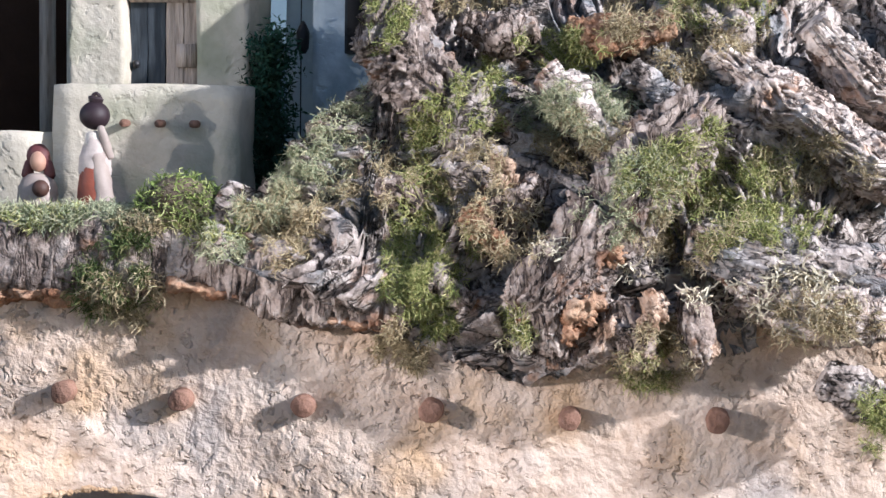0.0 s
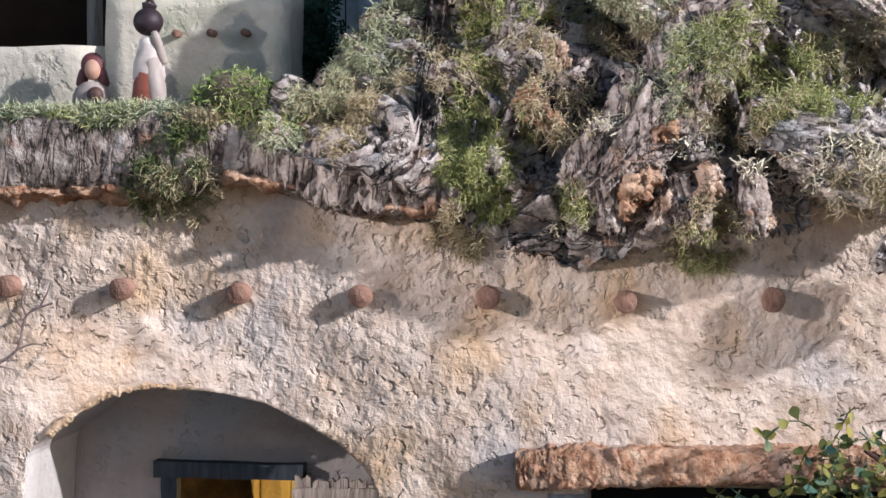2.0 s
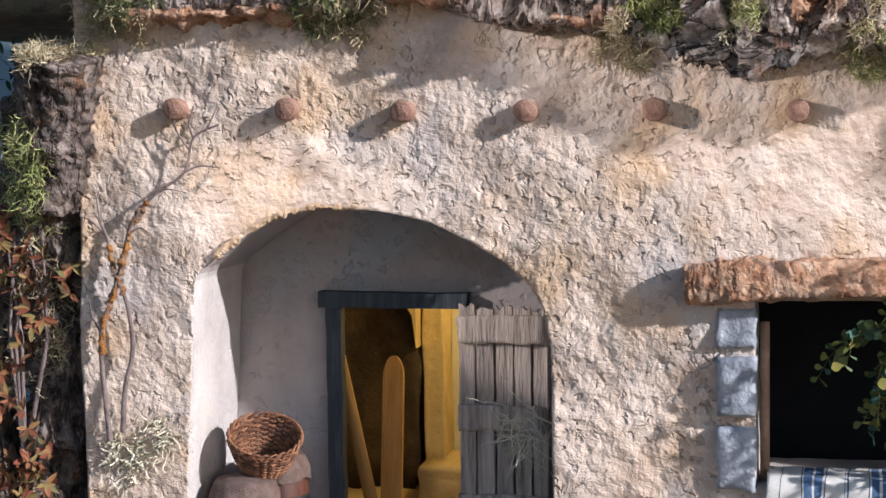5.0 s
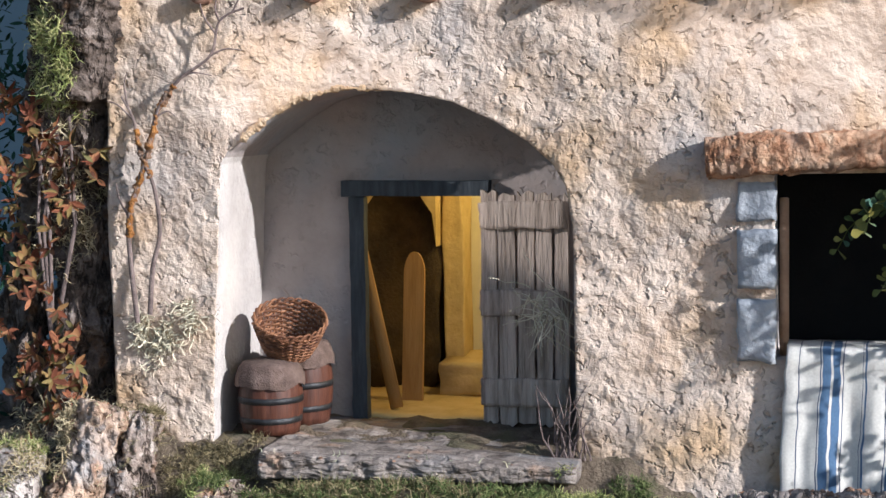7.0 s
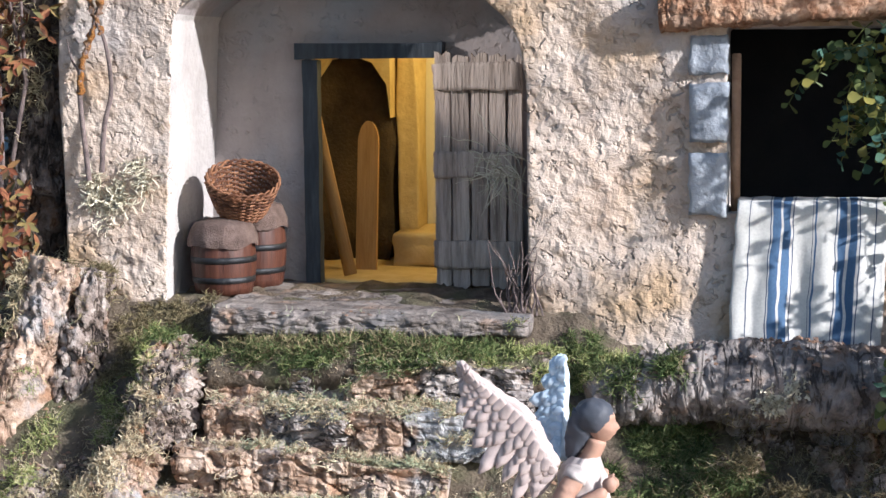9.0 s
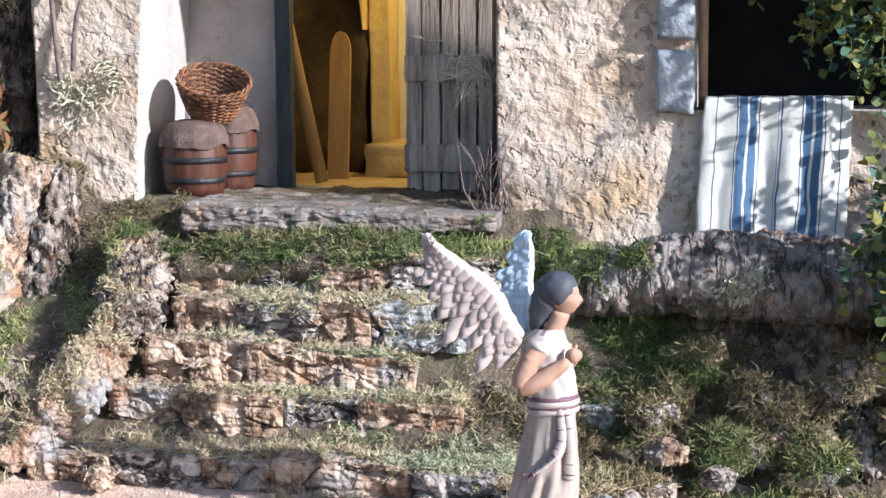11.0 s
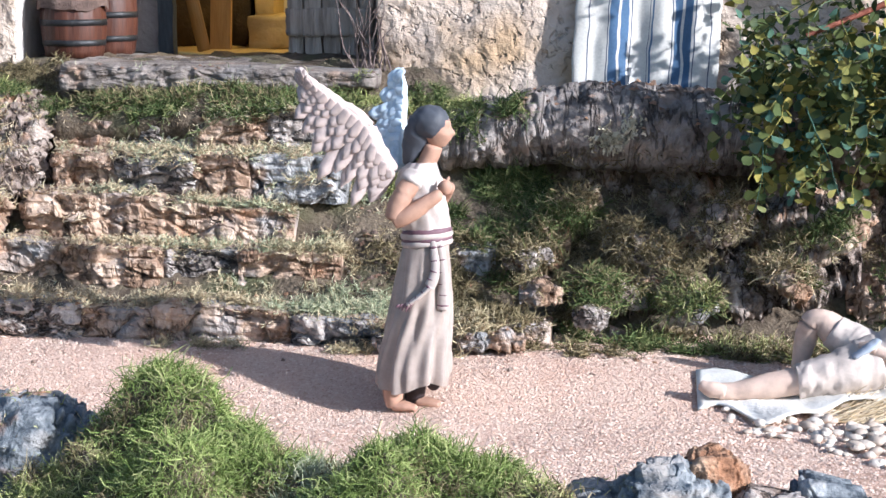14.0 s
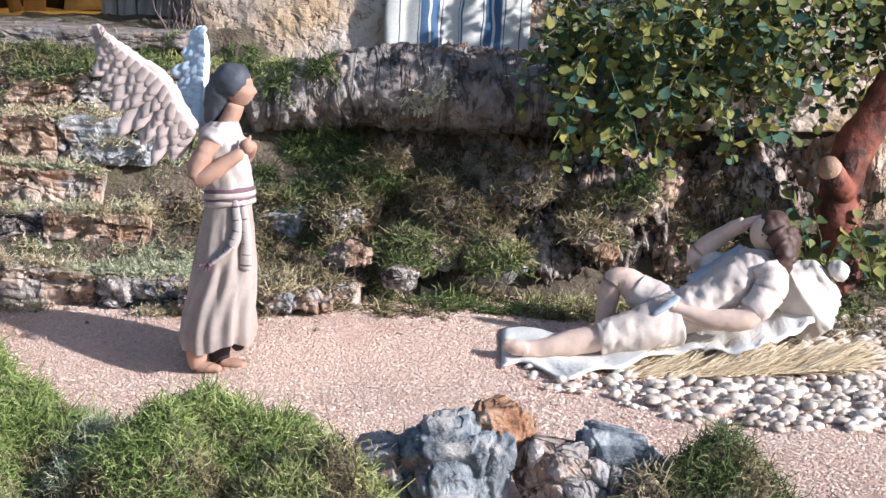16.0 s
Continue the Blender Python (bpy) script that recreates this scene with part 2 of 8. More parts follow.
FRONT_ROCK = mat("blue_grey_bark_rock", [(0.03, 0.033, 0.038), (0.115, 0.13, 0.145), (0.27, 0.285, 0.295), (0.54, 0.515, 0.485)], 34, 0.9, 0.9, 110, stain=(0.36, 0.20, 0.115), stain_scale=19, stain_at=(0.60, 0.70), dist=0.006, pits=0.6, pit_scale=80, stain2=((0.50, 0.44, 0.385), 17, (0.54, 0.64), 0.6))
CORK_PLATE = mat("fissured_cork_bark", [(0.040, 0.030, 0.025), (0.18, 0.140, 0.118), (0.37, 0.308, 0.268), (0.56, 0.495, 0.445)], 36, 0.95, 0.9, 115, stain=(0.30, 0.165, 0.10), stain_scale=24, stain_at=(0.60, 0.72), dist=0.006, pits=0.5, pit_scale=90, wave=((1.0, 1.0, 0.2), 50, 0.7, 0.15))
# CORK at about half: the shade on the thicket stems is in the colour
CORK_SHADED = mat("shaded_bark", [(0.02, 0.015, 0.012), (0.07, 0.052, 0.042), (0.16, 0.125, 0.105), (0.30, 0.25, 0.22)], 34, 0.95, 0.9, 115, stain=(0.17, 0.09, 0.045), stain_scale=24, stain_at=(0.56, 0.7), dist=0.006, pits=0.5, pit_scale=90, wave=((1.0, 1.0, 0.3), 40, 0.8, 0.16))
CORK_PALE = mat("pale_pink_bark", [(0.17, 0.13, 0.11), (0.45, 0.365, 0.315), (0.66, 0.575, 0.515), (0.78, 0.715, 0.665)], 30, 0.95, 0.9, 115, stain=(0.42, 0.23, 0.13), stain_scale=24, stain_at=(0.60, 0.74), dist=0.006, pits=0.4, pit_scale=90, wave=((0.6, 1.0, 1.0), 44, 0.9, 0.16))
CORK_RED = mat("inner_cork", [(0.08, 0.038, 0.022), (0.31, 0.155, 0.085), (0.50, 0.32, 0.205), (0.58, 0.45, 0.33)], 40, 0.95, 1.0, 120, stain=(0.22, 0.15, 0.115), stain_scale=20, dist=0.007, pits=1.0, pit_scale=90)
SOIL = mat("soil", [(0.05, 0.035, 0.025), (0.13, 0.10, 0.07), (0.22, 0.17, 0.12)], 45, 0.95, 0.9, 260, stain=(0.10, 0.10, 0.05), stain_scale=12)
GRAVELBED = mat("gravel_bed", [(0.60, 0.375, 0.275), (0.76, 0.54, 0.425), (0.84, 0.66, 0.54)], 260, 0.9, 1.0, 420, stain=(0.64, 0.42, 0.32), stain_scale=10)
OLDWOOD = mat("weathered_wood", [(0.17, 0.135, 0.108), (0.47, 0.385, 0.32), (0.66, 0.57, 0.49)], 40, 0.85, 0.9, 160, stretch=(3, 1, 0.25), dist=0.003)
BLUEWOOD = mat("blue_grey_painted_wood", [(0.015, 0.02, 0.026), (0.034, 0.043, 0.053), (0.065, 0.078, 0.09)], 40, 0.7, 0.5, 150, stretch=(2, 1, 0.3), dist=0.002)
YELLOW = mat("ochre_plaster", [(0.42, 0.30, 0.12), (0.58, 0.44, 0.20), (0.66, 0.53, 0.28)], 18, 0.9, 0.5, 120)
# near-black: the shade of the unlit room is put into this colour
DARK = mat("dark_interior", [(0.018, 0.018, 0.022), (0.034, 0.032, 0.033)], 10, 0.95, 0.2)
# brown darkened to near-black for the shade inside the open hall
BROWN = mat("shaded_brown_wood", [(0.03, 0.014, 0.009), (0.06, 0.03, 0.02)], 12, 0.7, 0.2)
STONE = mat("grey_stone", [(0.15, 0.165, 0.19), (0.31, 0.33, 0.36), (0.50, 0.51, 0.53)], 20, 0.5, 0.8, 120, spec=0.5, stain=(0.20, 0.22, 0.25), stain_scale=16)
CRUST = mat("ochre_crust", [(0.28, 0.16, 0.08), (0.48, 0.34, 0.21), (0.58, 0.46, 0.34)], 60, 0.95, 1.0, 160, pits=1.0, pit_scale=120)
LOGEND = mat("log_wood", [(0.12, 0.065, 0.045), (0.24, 0.135, 0.095), (0.33, 0.20, 0.15)], 50, 0.85, 0.6, 200)

# ---- mesh tools ----
def mesh_ob(name, verts, faces, material, parent=None, smooth=True, label="", mats=None, face_mats=None):
    me = bpy.data.meshes.new(name)
    me.from_pydata([tuple(v) for v in verts], [], faces)
    for m in (mats or [material]):
        me.materials.append(m)
    if face_mats is not None:
        me.polygons.foreach_set("material_index", face_mats)
    if smooth:
        me.polygons.foreach_set("use_smooth", [True] * len(me.polygons))
    me.update()
    ob = new(name, me)
    if parent:
        ob.parent = parent
    if label:
        ob["label"] = label
    return ob


def part(name, bm, material, parent, label="", smooth=True):
    me = bpy.data.meshes.new(name)
    bm.to_mesh(me)
    bm.free()
    me.materials.append(material)
    if smooth:
        me.polygons.foreach_set("use_smooth", [True] * len(me.polygons))
    ob = new(name, me)
    if parent:
        ob.parent = parent
    if label:
        ob["label"] = label
    return ob


def thing(name, at, label, category, group="", kind=""):
    e = new(name)
    e.empty_display_size = 0.02
    e.matrix_world = Matrix.Translation(at)
    return tagged(e, label, category, group, kind)


def fbm(x, y, z, s, octaves=4, rough=0.6):
    return noise.fractal(Vector((x * s, y * s, z * s)), 1.0 - 0.5 * rough, 2.1, octaves)


def ridge(x, y, z, s, octaves=4):
    return noise.ridged_multi_fractal(Vector((x * s, y * s, z * s)), 0.9, 2.1, octaves, 1.0, 2.0) - 1.0


SURFACES = []          # bodies on which moss can grow: (verts, faces)


def lump_data(path, radii, rings=24, segs=20, amp=0.012, scale=14.0, seed=0.0, ridged=0.5, flat=1.0, grooves=0.0, boxy=0.0, cells=None, crev=0.3, fib=0.0):
    """A closed, gnarled body along a path. radii: per point, r or (r_side, r_up)."""
    pts = [Vector(p) for p in path]
    rr = [(r, r) if isinstance(r, (int, float)) else r for r in radii]
    k = len(pts) - 1
    verts, faces = [], []
    for i in range(rings):
        u = i / (rings - 1)
        f = u * k
        j = min(int(f), k - 1)
        w = f - j
        w2 = w * w * (3 - 2 * w)
        p = pts[j].lerp(pts[j + 1], w)
        a, b = rr[j], rr[j + 1]
        ra, rb = a[0] + (b[0] - a[0]) * w2, a[1] + (b[1] - a[1]) * w2
        end = min(1.0, (min(u, 1 - u) * (rings - 1) + 0.55) / 1.6) ** 0.5
        t = (pts[j + 1] - pts[j]).normalized()
        up = Vector((0, 0, 1)) if abs(t.z) < 0.8 else Vector((0, -1, 0))
        s = t.cross(up).normalized()
        up = s.cross(t).normalized()
        for q in range(segs):
            an = 2 * math.pi * q / segs
            d = s * math.cos(an) * ra + up * math.sin(an) * rb * flat
            if boxy:
                d = d / (abs(math.cos(an)) ** boxy + abs(math.sin(an)) ** boxy) ** (1 / boxy)
            c = p + d * end
            nn = d.normalized()
            h = (1 - ridged) * fbm(c.x + seed, c.y, c.z, scale, 5) + ridged * 0.5 * ridge(c.x + seed, c.y, c.z, scale * 0.8, 4)
            h += 0.45 * noise.noise(Vector((c.x + seed, c.y, c.z)) * scale * 0.35)
            if ridged:
                k1, k2 = noise.noise(c * scale * 1.2), noise.noise(c * scale * 1.2 + Vector((5, 0, 0)))
                f = cells or (scale * 1.3, scale * 1.1, scale)
                q = Vector((c.x * f[0] + seed * 3 + 0.7 * k1, c.y * f[1] + 0.7 * k2, c.z * f[2] + 0.7 * k1 * k2))
                vv = noise.voronoi(q)[0]
                h -= crev * max(0.0, 0.6 + noise.noise(c * scale * 0.6)) * max(0.0, 1 - (vv[1] - vv[0]) * 5)
                h += 0.14 * ridge(c.x, c.y + seed, c.z, scale * 3.2, 3)
            if fib:
                g = 2.2 * noise.noise(c * scale * 0.5)
                h += fib * (ridge(math.cos(an) * 1.6 + g, math.sin(an) * 1.6 + seed, u * 0.9 + g * 0.3, 2.6, 4) + 0.5 * noise.noise(Vector((math.cos(an) * 9 + g * 4, math.sin(an) * 9, u * 3 + seed))))
            if grooves:
                h += grooves * math.sin(an * 9 + 6 * noise.noise(c * 14))
            verts.append(c + nn * h * amp)
    for i in range(rings - 1):
        for q in range(segs):
            r = (q + 1) % segs
            faces.append((i * segs + q, i * segs + r, (i + 1) * segs + r, (i + 1) * segs + q))
    faces.append(tuple(range(segs - 1, -1, -1)))
    faces.append(tuple((rings - 1) * segs + q for q in range(segs)))
    return verts, faces


def lump(name, path, radii, material, parent=None, grow=True, label="", **kw):
    v, f = lump_data(path, radii, **kw)
    ob = mesh_ob(name, v, f, material, parent, True, label)
    if parent:
        ob.matrix_parent_inverse = parent.matrix_world.inverted()
    if grow:
        SURFACES.append((v, f))
    return ob


def box_bm(x0, x1, y0, y1, z0, z1, bevel=0.002, cut=0, amp=0.0, scale=30):
    bm = bmesh.new()
    bmesh.ops.create_cube(bm, size=1, matrix=Matrix.LocRotScale(((x0 + x1) / 2, (y0 + y1) / 2, (z0 + z1) / 2), None, (x1 - x0, y1 - y0, z1 - z0)))
    if cut:
        bmesh.ops.subdivide_edges(bm, edges=bm.edges[:], cuts=cut, use_grid_fill=True)
    elif bevel:
        bmesh.ops.bevel(bm, geom=bm.edges[:], offset=bevel, segments=2, affect="EDGES")
    if amp:
        for v in bm.verts:
            v.co += Vector((fbm(v.co.x, v.co.y, v.co.z, scale, 3), fbm(v.co.x + 7, v.co.y, v.co.z, scale, 3), fbm(v.co.x, v.co.y + 9, v.co.z, scale, 3))) * amp
    return bm


def put_part(name, bm, material, parent, label="", smooth=True):
    """A part built in world coordinates under a thing."""
    ob = part(name, bm, material, parent, label, smooth)
    if parent:
        m = parent.matrix_world.copy()
        ob.matrix_parent_inverse = m.inverted()
    return ob


# ---- the house front ----
ARCH = [(-0.281, 0.28), (-0.275, 0.388), (-0.267, 0.515), (-0.260, 0.620), (-0.252, 0.634), (-0.235, 0.646), (-0.204, 0.669), (-0.169, 0.690), (-0.142, 0.699), (-0.115, 0.703), (-0.088, 0.704), (-0.035, 0.699), (0.017, 0.687), (0.062, 0.666), (0.100, 0.642), (0.128, 0.617), (0.144, 0.591), (0.151, 0.547), (0.153, 0.42), (0.154, 0.28)]
WINDOW = [(0.374, 0.40), (0.372, 0.603), (0.72, 0.603), (0.72, 0.40)]


def inside(poly, X, Z):
    """Signed distance to a polygon (negative inside) and the nearest points on it."""
    P = np.stack([X, Z], -1)
    best = np.full(X.shape, 9.0)
    near = np.zeros(P.shape)
    ins = np.zeros(X.shape, bool)
    n = len(poly)
    for i in range(n):
        a, b = np.array(poly[i]), np.array(poly[(i + 1) % n])
        d = b - a
        t = np.clip(((P - a) @ d) / (d @ d), 0, 1)
        q = a + t[..., None] * d
        r = np.linalg.norm(P - q, axis=-1)
        m = r < best
        best[m] = r[m]
        near[m] = q[m]
        cross = ((a[1] > Z) != (b[1] > Z)) & (X < (b[0] - a[0]) * (Z - a[1]) / (b[1] - a[1] + 1e-12) + a[0])
        ins ^= cross
    return np.where(ins, -best, best), near


def pierced_wall(name, x0, x1, z0, z1, cell, holes, y, depth, relief, material, splay=0.0, label="", side=0.0, inner=None, deep=None):
    nx, nz = int((x1 - x0) / cell) + 1, int((z1 - z0) / cell) + 1
    X, Z = np.meshgrid(np.linspace(x0, x1, nx), np.linspace(z0, z1, nz), indexing="ij")
    keep = np.ones((nx - 1, nz - 1), bool)
    for poly in holes:
        d, near = inside(poly, X, Z)
        cx, cz = (X[:-1, :-1] + X[1:, 1:]) / 2, (Z[:-1, :-1] + Z[1:, 1:]) / 2
        d2, _ = inside(poly, cx, cz)
        own = d2 > 0
        used = np.zeros(X.shape, bool)
        free = np.zeros(X.shape, bool)
        for a in (0, 1):
            for b in (0, 1):
                s = (slice(a, nx - 1 + a), slice(b, nz - 1 + b))
                used[s] |= own
                free[s] |= ~own
        snap = used & free
        X, Z = np.where(snap, near[..., 0], X), np.where(snap, near[..., 1], Z)
        keep &= own
    verts, faces = [], []
    for i in range(nx):
        for k in range(nz):
            x, z = X[i, k], Z[i, k]
            verts.append(Vector((x, y - relief(x, z), z)))
    idx = lambda i, k: i * nz + k
    count = {}
    for i in range(nx - 1):
        for k in range(nz - 1):
            if keep[i, k]:
                f = (idx(i, k), idx(i + 1, k), idx(i + 1, k + 1), idx(i, k + 1))
                faces.append(f)
                for a, b in zip(f, f[1:] + f[:1]):
                    count[(a, b)] = count.get((a, b), 0) + 1
    front_faces = len(faces)
    # sides of the openings and of the wall's ends
    back = {}
    for (a, b) in [e for e in count if (e[1], e[0]) not in count]:
        row = []
        for v in (a, b):
            if v not in back:
                p = verts[v]
                outer = p.x < x0 + 1e-4 or p.x > x1 - 1e-4 or p.z < z0 + 1e-4 or p.z > z1 - 1e-4
                cxh = -0.06 if p.x < 0.2 else 0.55
                sx = 0 if outer else splay * (1 if p.x < cxh else -0.35) * min(1, abs(p.x - cxh) / 0.15)
                ids = []
                steps = 5
                for s in range(1, steps + 1):
                    dd = (side if outer and side else depth) * s / steps
                    ids.append(len(verts))
                    w = 0.0008 * fbm(p.x, dd, p.z, 30, 2)
                    verts.append(Vector((p.x + sx * s / steps + (w if abs(p.x - x0) > 1e-3 else 0), max(p.y, y - 0.006) + dd, p.z + w)))
                back[v] = ids
            row.append([v] + back[v])
        for s in range(len(row[0]) - 1):
            faces.append((row[1][s], row[0][s], row[0][s + 1], row[1][s + 1]))
    # left jamb and window sides take the sunlit tone, other sides the shaded one
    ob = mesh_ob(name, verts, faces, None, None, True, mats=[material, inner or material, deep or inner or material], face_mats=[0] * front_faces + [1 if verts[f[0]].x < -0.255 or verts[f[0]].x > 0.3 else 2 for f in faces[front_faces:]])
    SURFACES.append((verts, faces))
    return tagged(ob, label, "wall", kind="structure")


def wall_relief(x, z):
    rough = 0.5 + 0.9 * noise.noise(Vector((x * 5, 2, z * 5)))
    rough = max(0.1, min(1.1, rough))
    wx, wz = x + 0.010 * noise.noise(Vector((x * 30, 1, z * 30))), z + 0.010 * noise.noise(Vector((x * 30, 5, z * 30)))
    h = 0.0065 * fbm(x, 3.1, z, 7, 4)
    # ragged flakes of the trowelled coat
    q = noise.noise(Vector((wx * 34 + wz * 12, 0.4, wz * 44))) * 2.2 + 0.7 * noise.noise(Vector((wx * 85, 3, wz * 95)))
    k = math.floor(q)
    w = max(0.0, min(1.0, (q - k - 0.62) / 0.26))
    h += 0.0016 * rough * (k + w * w * (3 - 2 * w))
    h -= 0.012 * rough * max(0.0, noise.noise(Vector((wx * 75, 7, wz * 95))) - 0.38)
    h += 0.009 * max(0, noise.noise(Vector((x * 6, 9, z * 6))))
    # a lump of plaster runs down under the second beam
    h += 0.007 * math.exp(-((x + 0.128 + 0.02 * math.sin(z * 40)) / 0.016) ** 2) * max(0.0, min(1.0, (z - 0.715) * 20)) * max(0.0, min(1.0, (0.815 - z) * 20))
    # the foot of the wall spreads
    h += 0.16 * max(0, 0.40 - z) * max(0, min(1, (x - 0.13) * 8))
    return h


wall = pierced_wall("wall_front", -0.402, 0.95, 0.18, 0.96, 0.0031, [ARCH, WINDOW], 0.0, 0.166, wall_relief, PLASTER, splay=0.0, side=0.35, inner=PLASTER_LIT, deep=PLASTER_SHADED, label="rough cracked cream and ochre plaster wall with arched porch")
back = pierced_wall("wall_porch", -0.32, 0.24, 0.24, 0.76, 0.007, [[(-0.146, 0.20), (-0.146, 0.584), (0.020, 0.584), (0.020, 0.20)]], 0.166, 0.03, lambda x, z: 0.002 * fbm(x, 1, z, 14, 3), PLASTER_SHADED, label="smooth grey plaster wall at the back of the porch, darkened for shade")

rim = lump("crumbling_rim", [(x, -0.004, z + 0.001) for x, z in ARCH[5:12]], [0.0024, 0.0030, 0.0036, 0.0036, 0.0034, 0.0028, 0.0014], CRUST, None, False, rings=240, segs=16, amp=0.0065, scale=75, seed=5.5, crev=0.6)
tagged(rim, "crumbling ochre plaster edge of the porch arch", "plaster edge", kind="structure")

# ---- ground ----
def gravel_z(x, y):
    t = max(0.0, min(1.0, (y + 0.46) / 0.12))
    return 0.032 * t * t * (3 - 2 * t) * max(0.3, min(1, (0.75 - x) * 2.5)) + 0.003 * noise.noise(Vector((x * 9, y * 9, 0)))


def ground_z(x, y):
    bank = 0.0
    foot = -0.292 if x < 0.22 else -0.292 + min(1, (x - 0.22) / 0.25) * 0.087
    if y > foot:
        bank = min(0.262, (y - foot) * 0.90)
    if x < -0.30:
        bank = max(bank, min(0.28, (-0.30 - x) * 0.9) if y > -0.5 else 0)
    z = gravel_z(x, y) + bank
    # the bank that closes the yard in front
    if y < -0.66 and x < 0.46:
        z += min(0.035, (-0.66 - y) * 0.3) * (0.6 + 0.6 * noise.noise(Vector((x * 4, y * 4, 2))))
    return z


gv, gf = [], []
NX, NY = 150, 130
gx = lambda i: -0.75 + 1.95 * i / (NX - 1)
gy = lambda j: -1.15 + 1.32 * j / (NY - 1)
for i in range(NX):
    for j in range(NY):
        x, y = gx(i), gy(j)
        z = ground_z(x, y)
        if z > gravel_z(x, y) + 0.01:
            z += 0.008 * fbm(x, y, 0, 25, 4)
        gv.append(Vector((x, y, z)))
fm = []
for i in range(NX - 1):
    for j in range(NY - 1):
        gf.append((i * NY + j, (i + 1) * NY + j, (i + 1) * NY + j + 1, i * NY + j + 1))
        x, y = gx(i + 0.5), gy(j + 0.5)
        fm.append(1 if ground_z(x, y) > gravel_z(x, y) + 0.004 or (y < -0.74 and x < 0.46) else 0)
ground = tagged(mesh_ob("ground", gv, gf, None, mats=[GRAVELBED, SOIL], face_mats=fm), "pink fine gravel yard with banks of brown soil", "ground", kind="structure")
SURFACES.append((gv, gf))
base = tagged(mesh_ob("ground_base", [(-60, -60, -0.06), (60, -60, -0.06), (60, 60, -0.06), (-60, 60, -0.06)], [(0, 1, 2, 3)], SOIL), "brown soil around the scenery", "ground", kind="structure")

# ---- terrace with its bark edge ----
deck = tagged(part("terrace_floor", box_bm(-0.75, 1.3, 0.03, 0.9, 0.93, 0.985), SOIL, None), "brown soil floor of the upper terrace", "terrace", kind="structure")
ledge = thing("bark_ledge", (0, -0.04, 0.92), "grey cork bark slab edging the terrace above the house", "bark ledge")
lump("bark_slab", [(-0.36, 0.014, 0.962), (-0.25, 0.008, 0.965), (-0.1, 0.006, 0.968), (0.0, 0.008, 0.97)], [(0.04, 0.04), (0.045, 0.046), (0.045, 0.046), (0.04, 0.035)], CORK_PLATE, ledge, rings=130, segs=64, amp=0.008, scale=22, seed=1.3, cells=(60, 22, 9), crev=0.55, boxy=4.0)
lump("bark_slab", [(-0.01, 0.006, 0.972), (0.08, 0.000, 0.953), (0.17, -0.012, 0.937), (0.25, -0.02, 0.925)], [(0.04, 0.034), (0.05, 0.04), (0.05, 0.044), (0.045, 0.034)], CORK_PLATE, ledge, rings=120, segs=64, amp=0.014, scale=26, seed=4.3, cells=(50, 28, 16), crev=0.7, boxy=3.5)

# ---- roots and bark hill ----
def hill_point(u, v):
    """u along the front, v up the slope."""
    x = 0.03 + 1.15 * u
    zb = 0.985 - 0.12 * min(1, u / 0.3) - 0.02 * math.sin(u * 9) - 0.02 * max(0, u - 0.5)
    zt = 1.01 + 0.16 * min(1, max(0, x - 0.03) / 0.16) + 0.65 * min(1, max(0, x - 0.195) / 0.03)
    z = zb + v * (zt - zb)
    y = -0.075 - 0.02 * math.sin(u * 7) + 0.55 * (z - zb) + 0.25 * max(0, z - 1.12) + 0.7 * max(0, x - 0.60)
    return Vector((x, y, z))


hv, hf = [], []
HU, HV = 480, 300
for i in range(HU):
    for j in range(HV):
        u, v = i / (HU - 1), j / (HV - 1)
        p = hill_point(u, v)
        q = Vector((p.x * 1.0 + p.z * 0.35, p.y, p.z * 0.55 - p.x * 0.2))
        flow = 0.9 + 1.3 * noise.noise(Vector((p.x * 3.2, 4, p.z * 3.2)))
        a = p.x * math.cos(flow) + p.z * math.sin(flow)
        b = p.z * math.cos(flow) - p.x * math.sin(flow)
        k1, k2 = noise.noise(p * 22), noise.noise(p * 24 + Vector((7, 0, 0)))
        vv, vc = noise.voronoi(Vector((a * 32 + 0.6 * k1, 0, b * 9 + 0.6 * k2)))
        h = 0.018 * noise.noise(vc[0] * 4.1) - 0.028 * max(0.0, 1 - (vv[1] - vv[0]) * 3.5) + 0.026 * ridge(q.x, q.y, q.z, 6, 5) + 0.034 * noise.noise(q * 9)
        h += 0.005 * fbm(p.x, p.y, p.z, 40, 4) + 0.0034 * noise.noise(Vector((a * 150 + 3 * k1, b * 14, 1))) + 0.0070 * noise.noise(Vector((a * 70 + 2 * k2, b * 9, 5)))
        if v < 0.06:
            p.y += (0.06 - v) * 0.9
        hv.append(p + Vector((0, -0.86, 0.5)) * h)
for i in range(HU - 1):
    for j in range(HV - 1):
        hf.append((i * HV + j, (i + 1) * HV + j, (i + 1) * HV + j + 1, i * HV + j + 1))
hill = thing("bark_hill", (0.5, 0.0, 0.9), "heap of gnarled cork bark roots overgrown with moss", "bark rocks")
mesh_ob("bark_face", hv, hf, CORK_GREY, hill).matrix_parent_inverse = hill.matrix_world.inverted()
SURFACES.append((hv, hf))

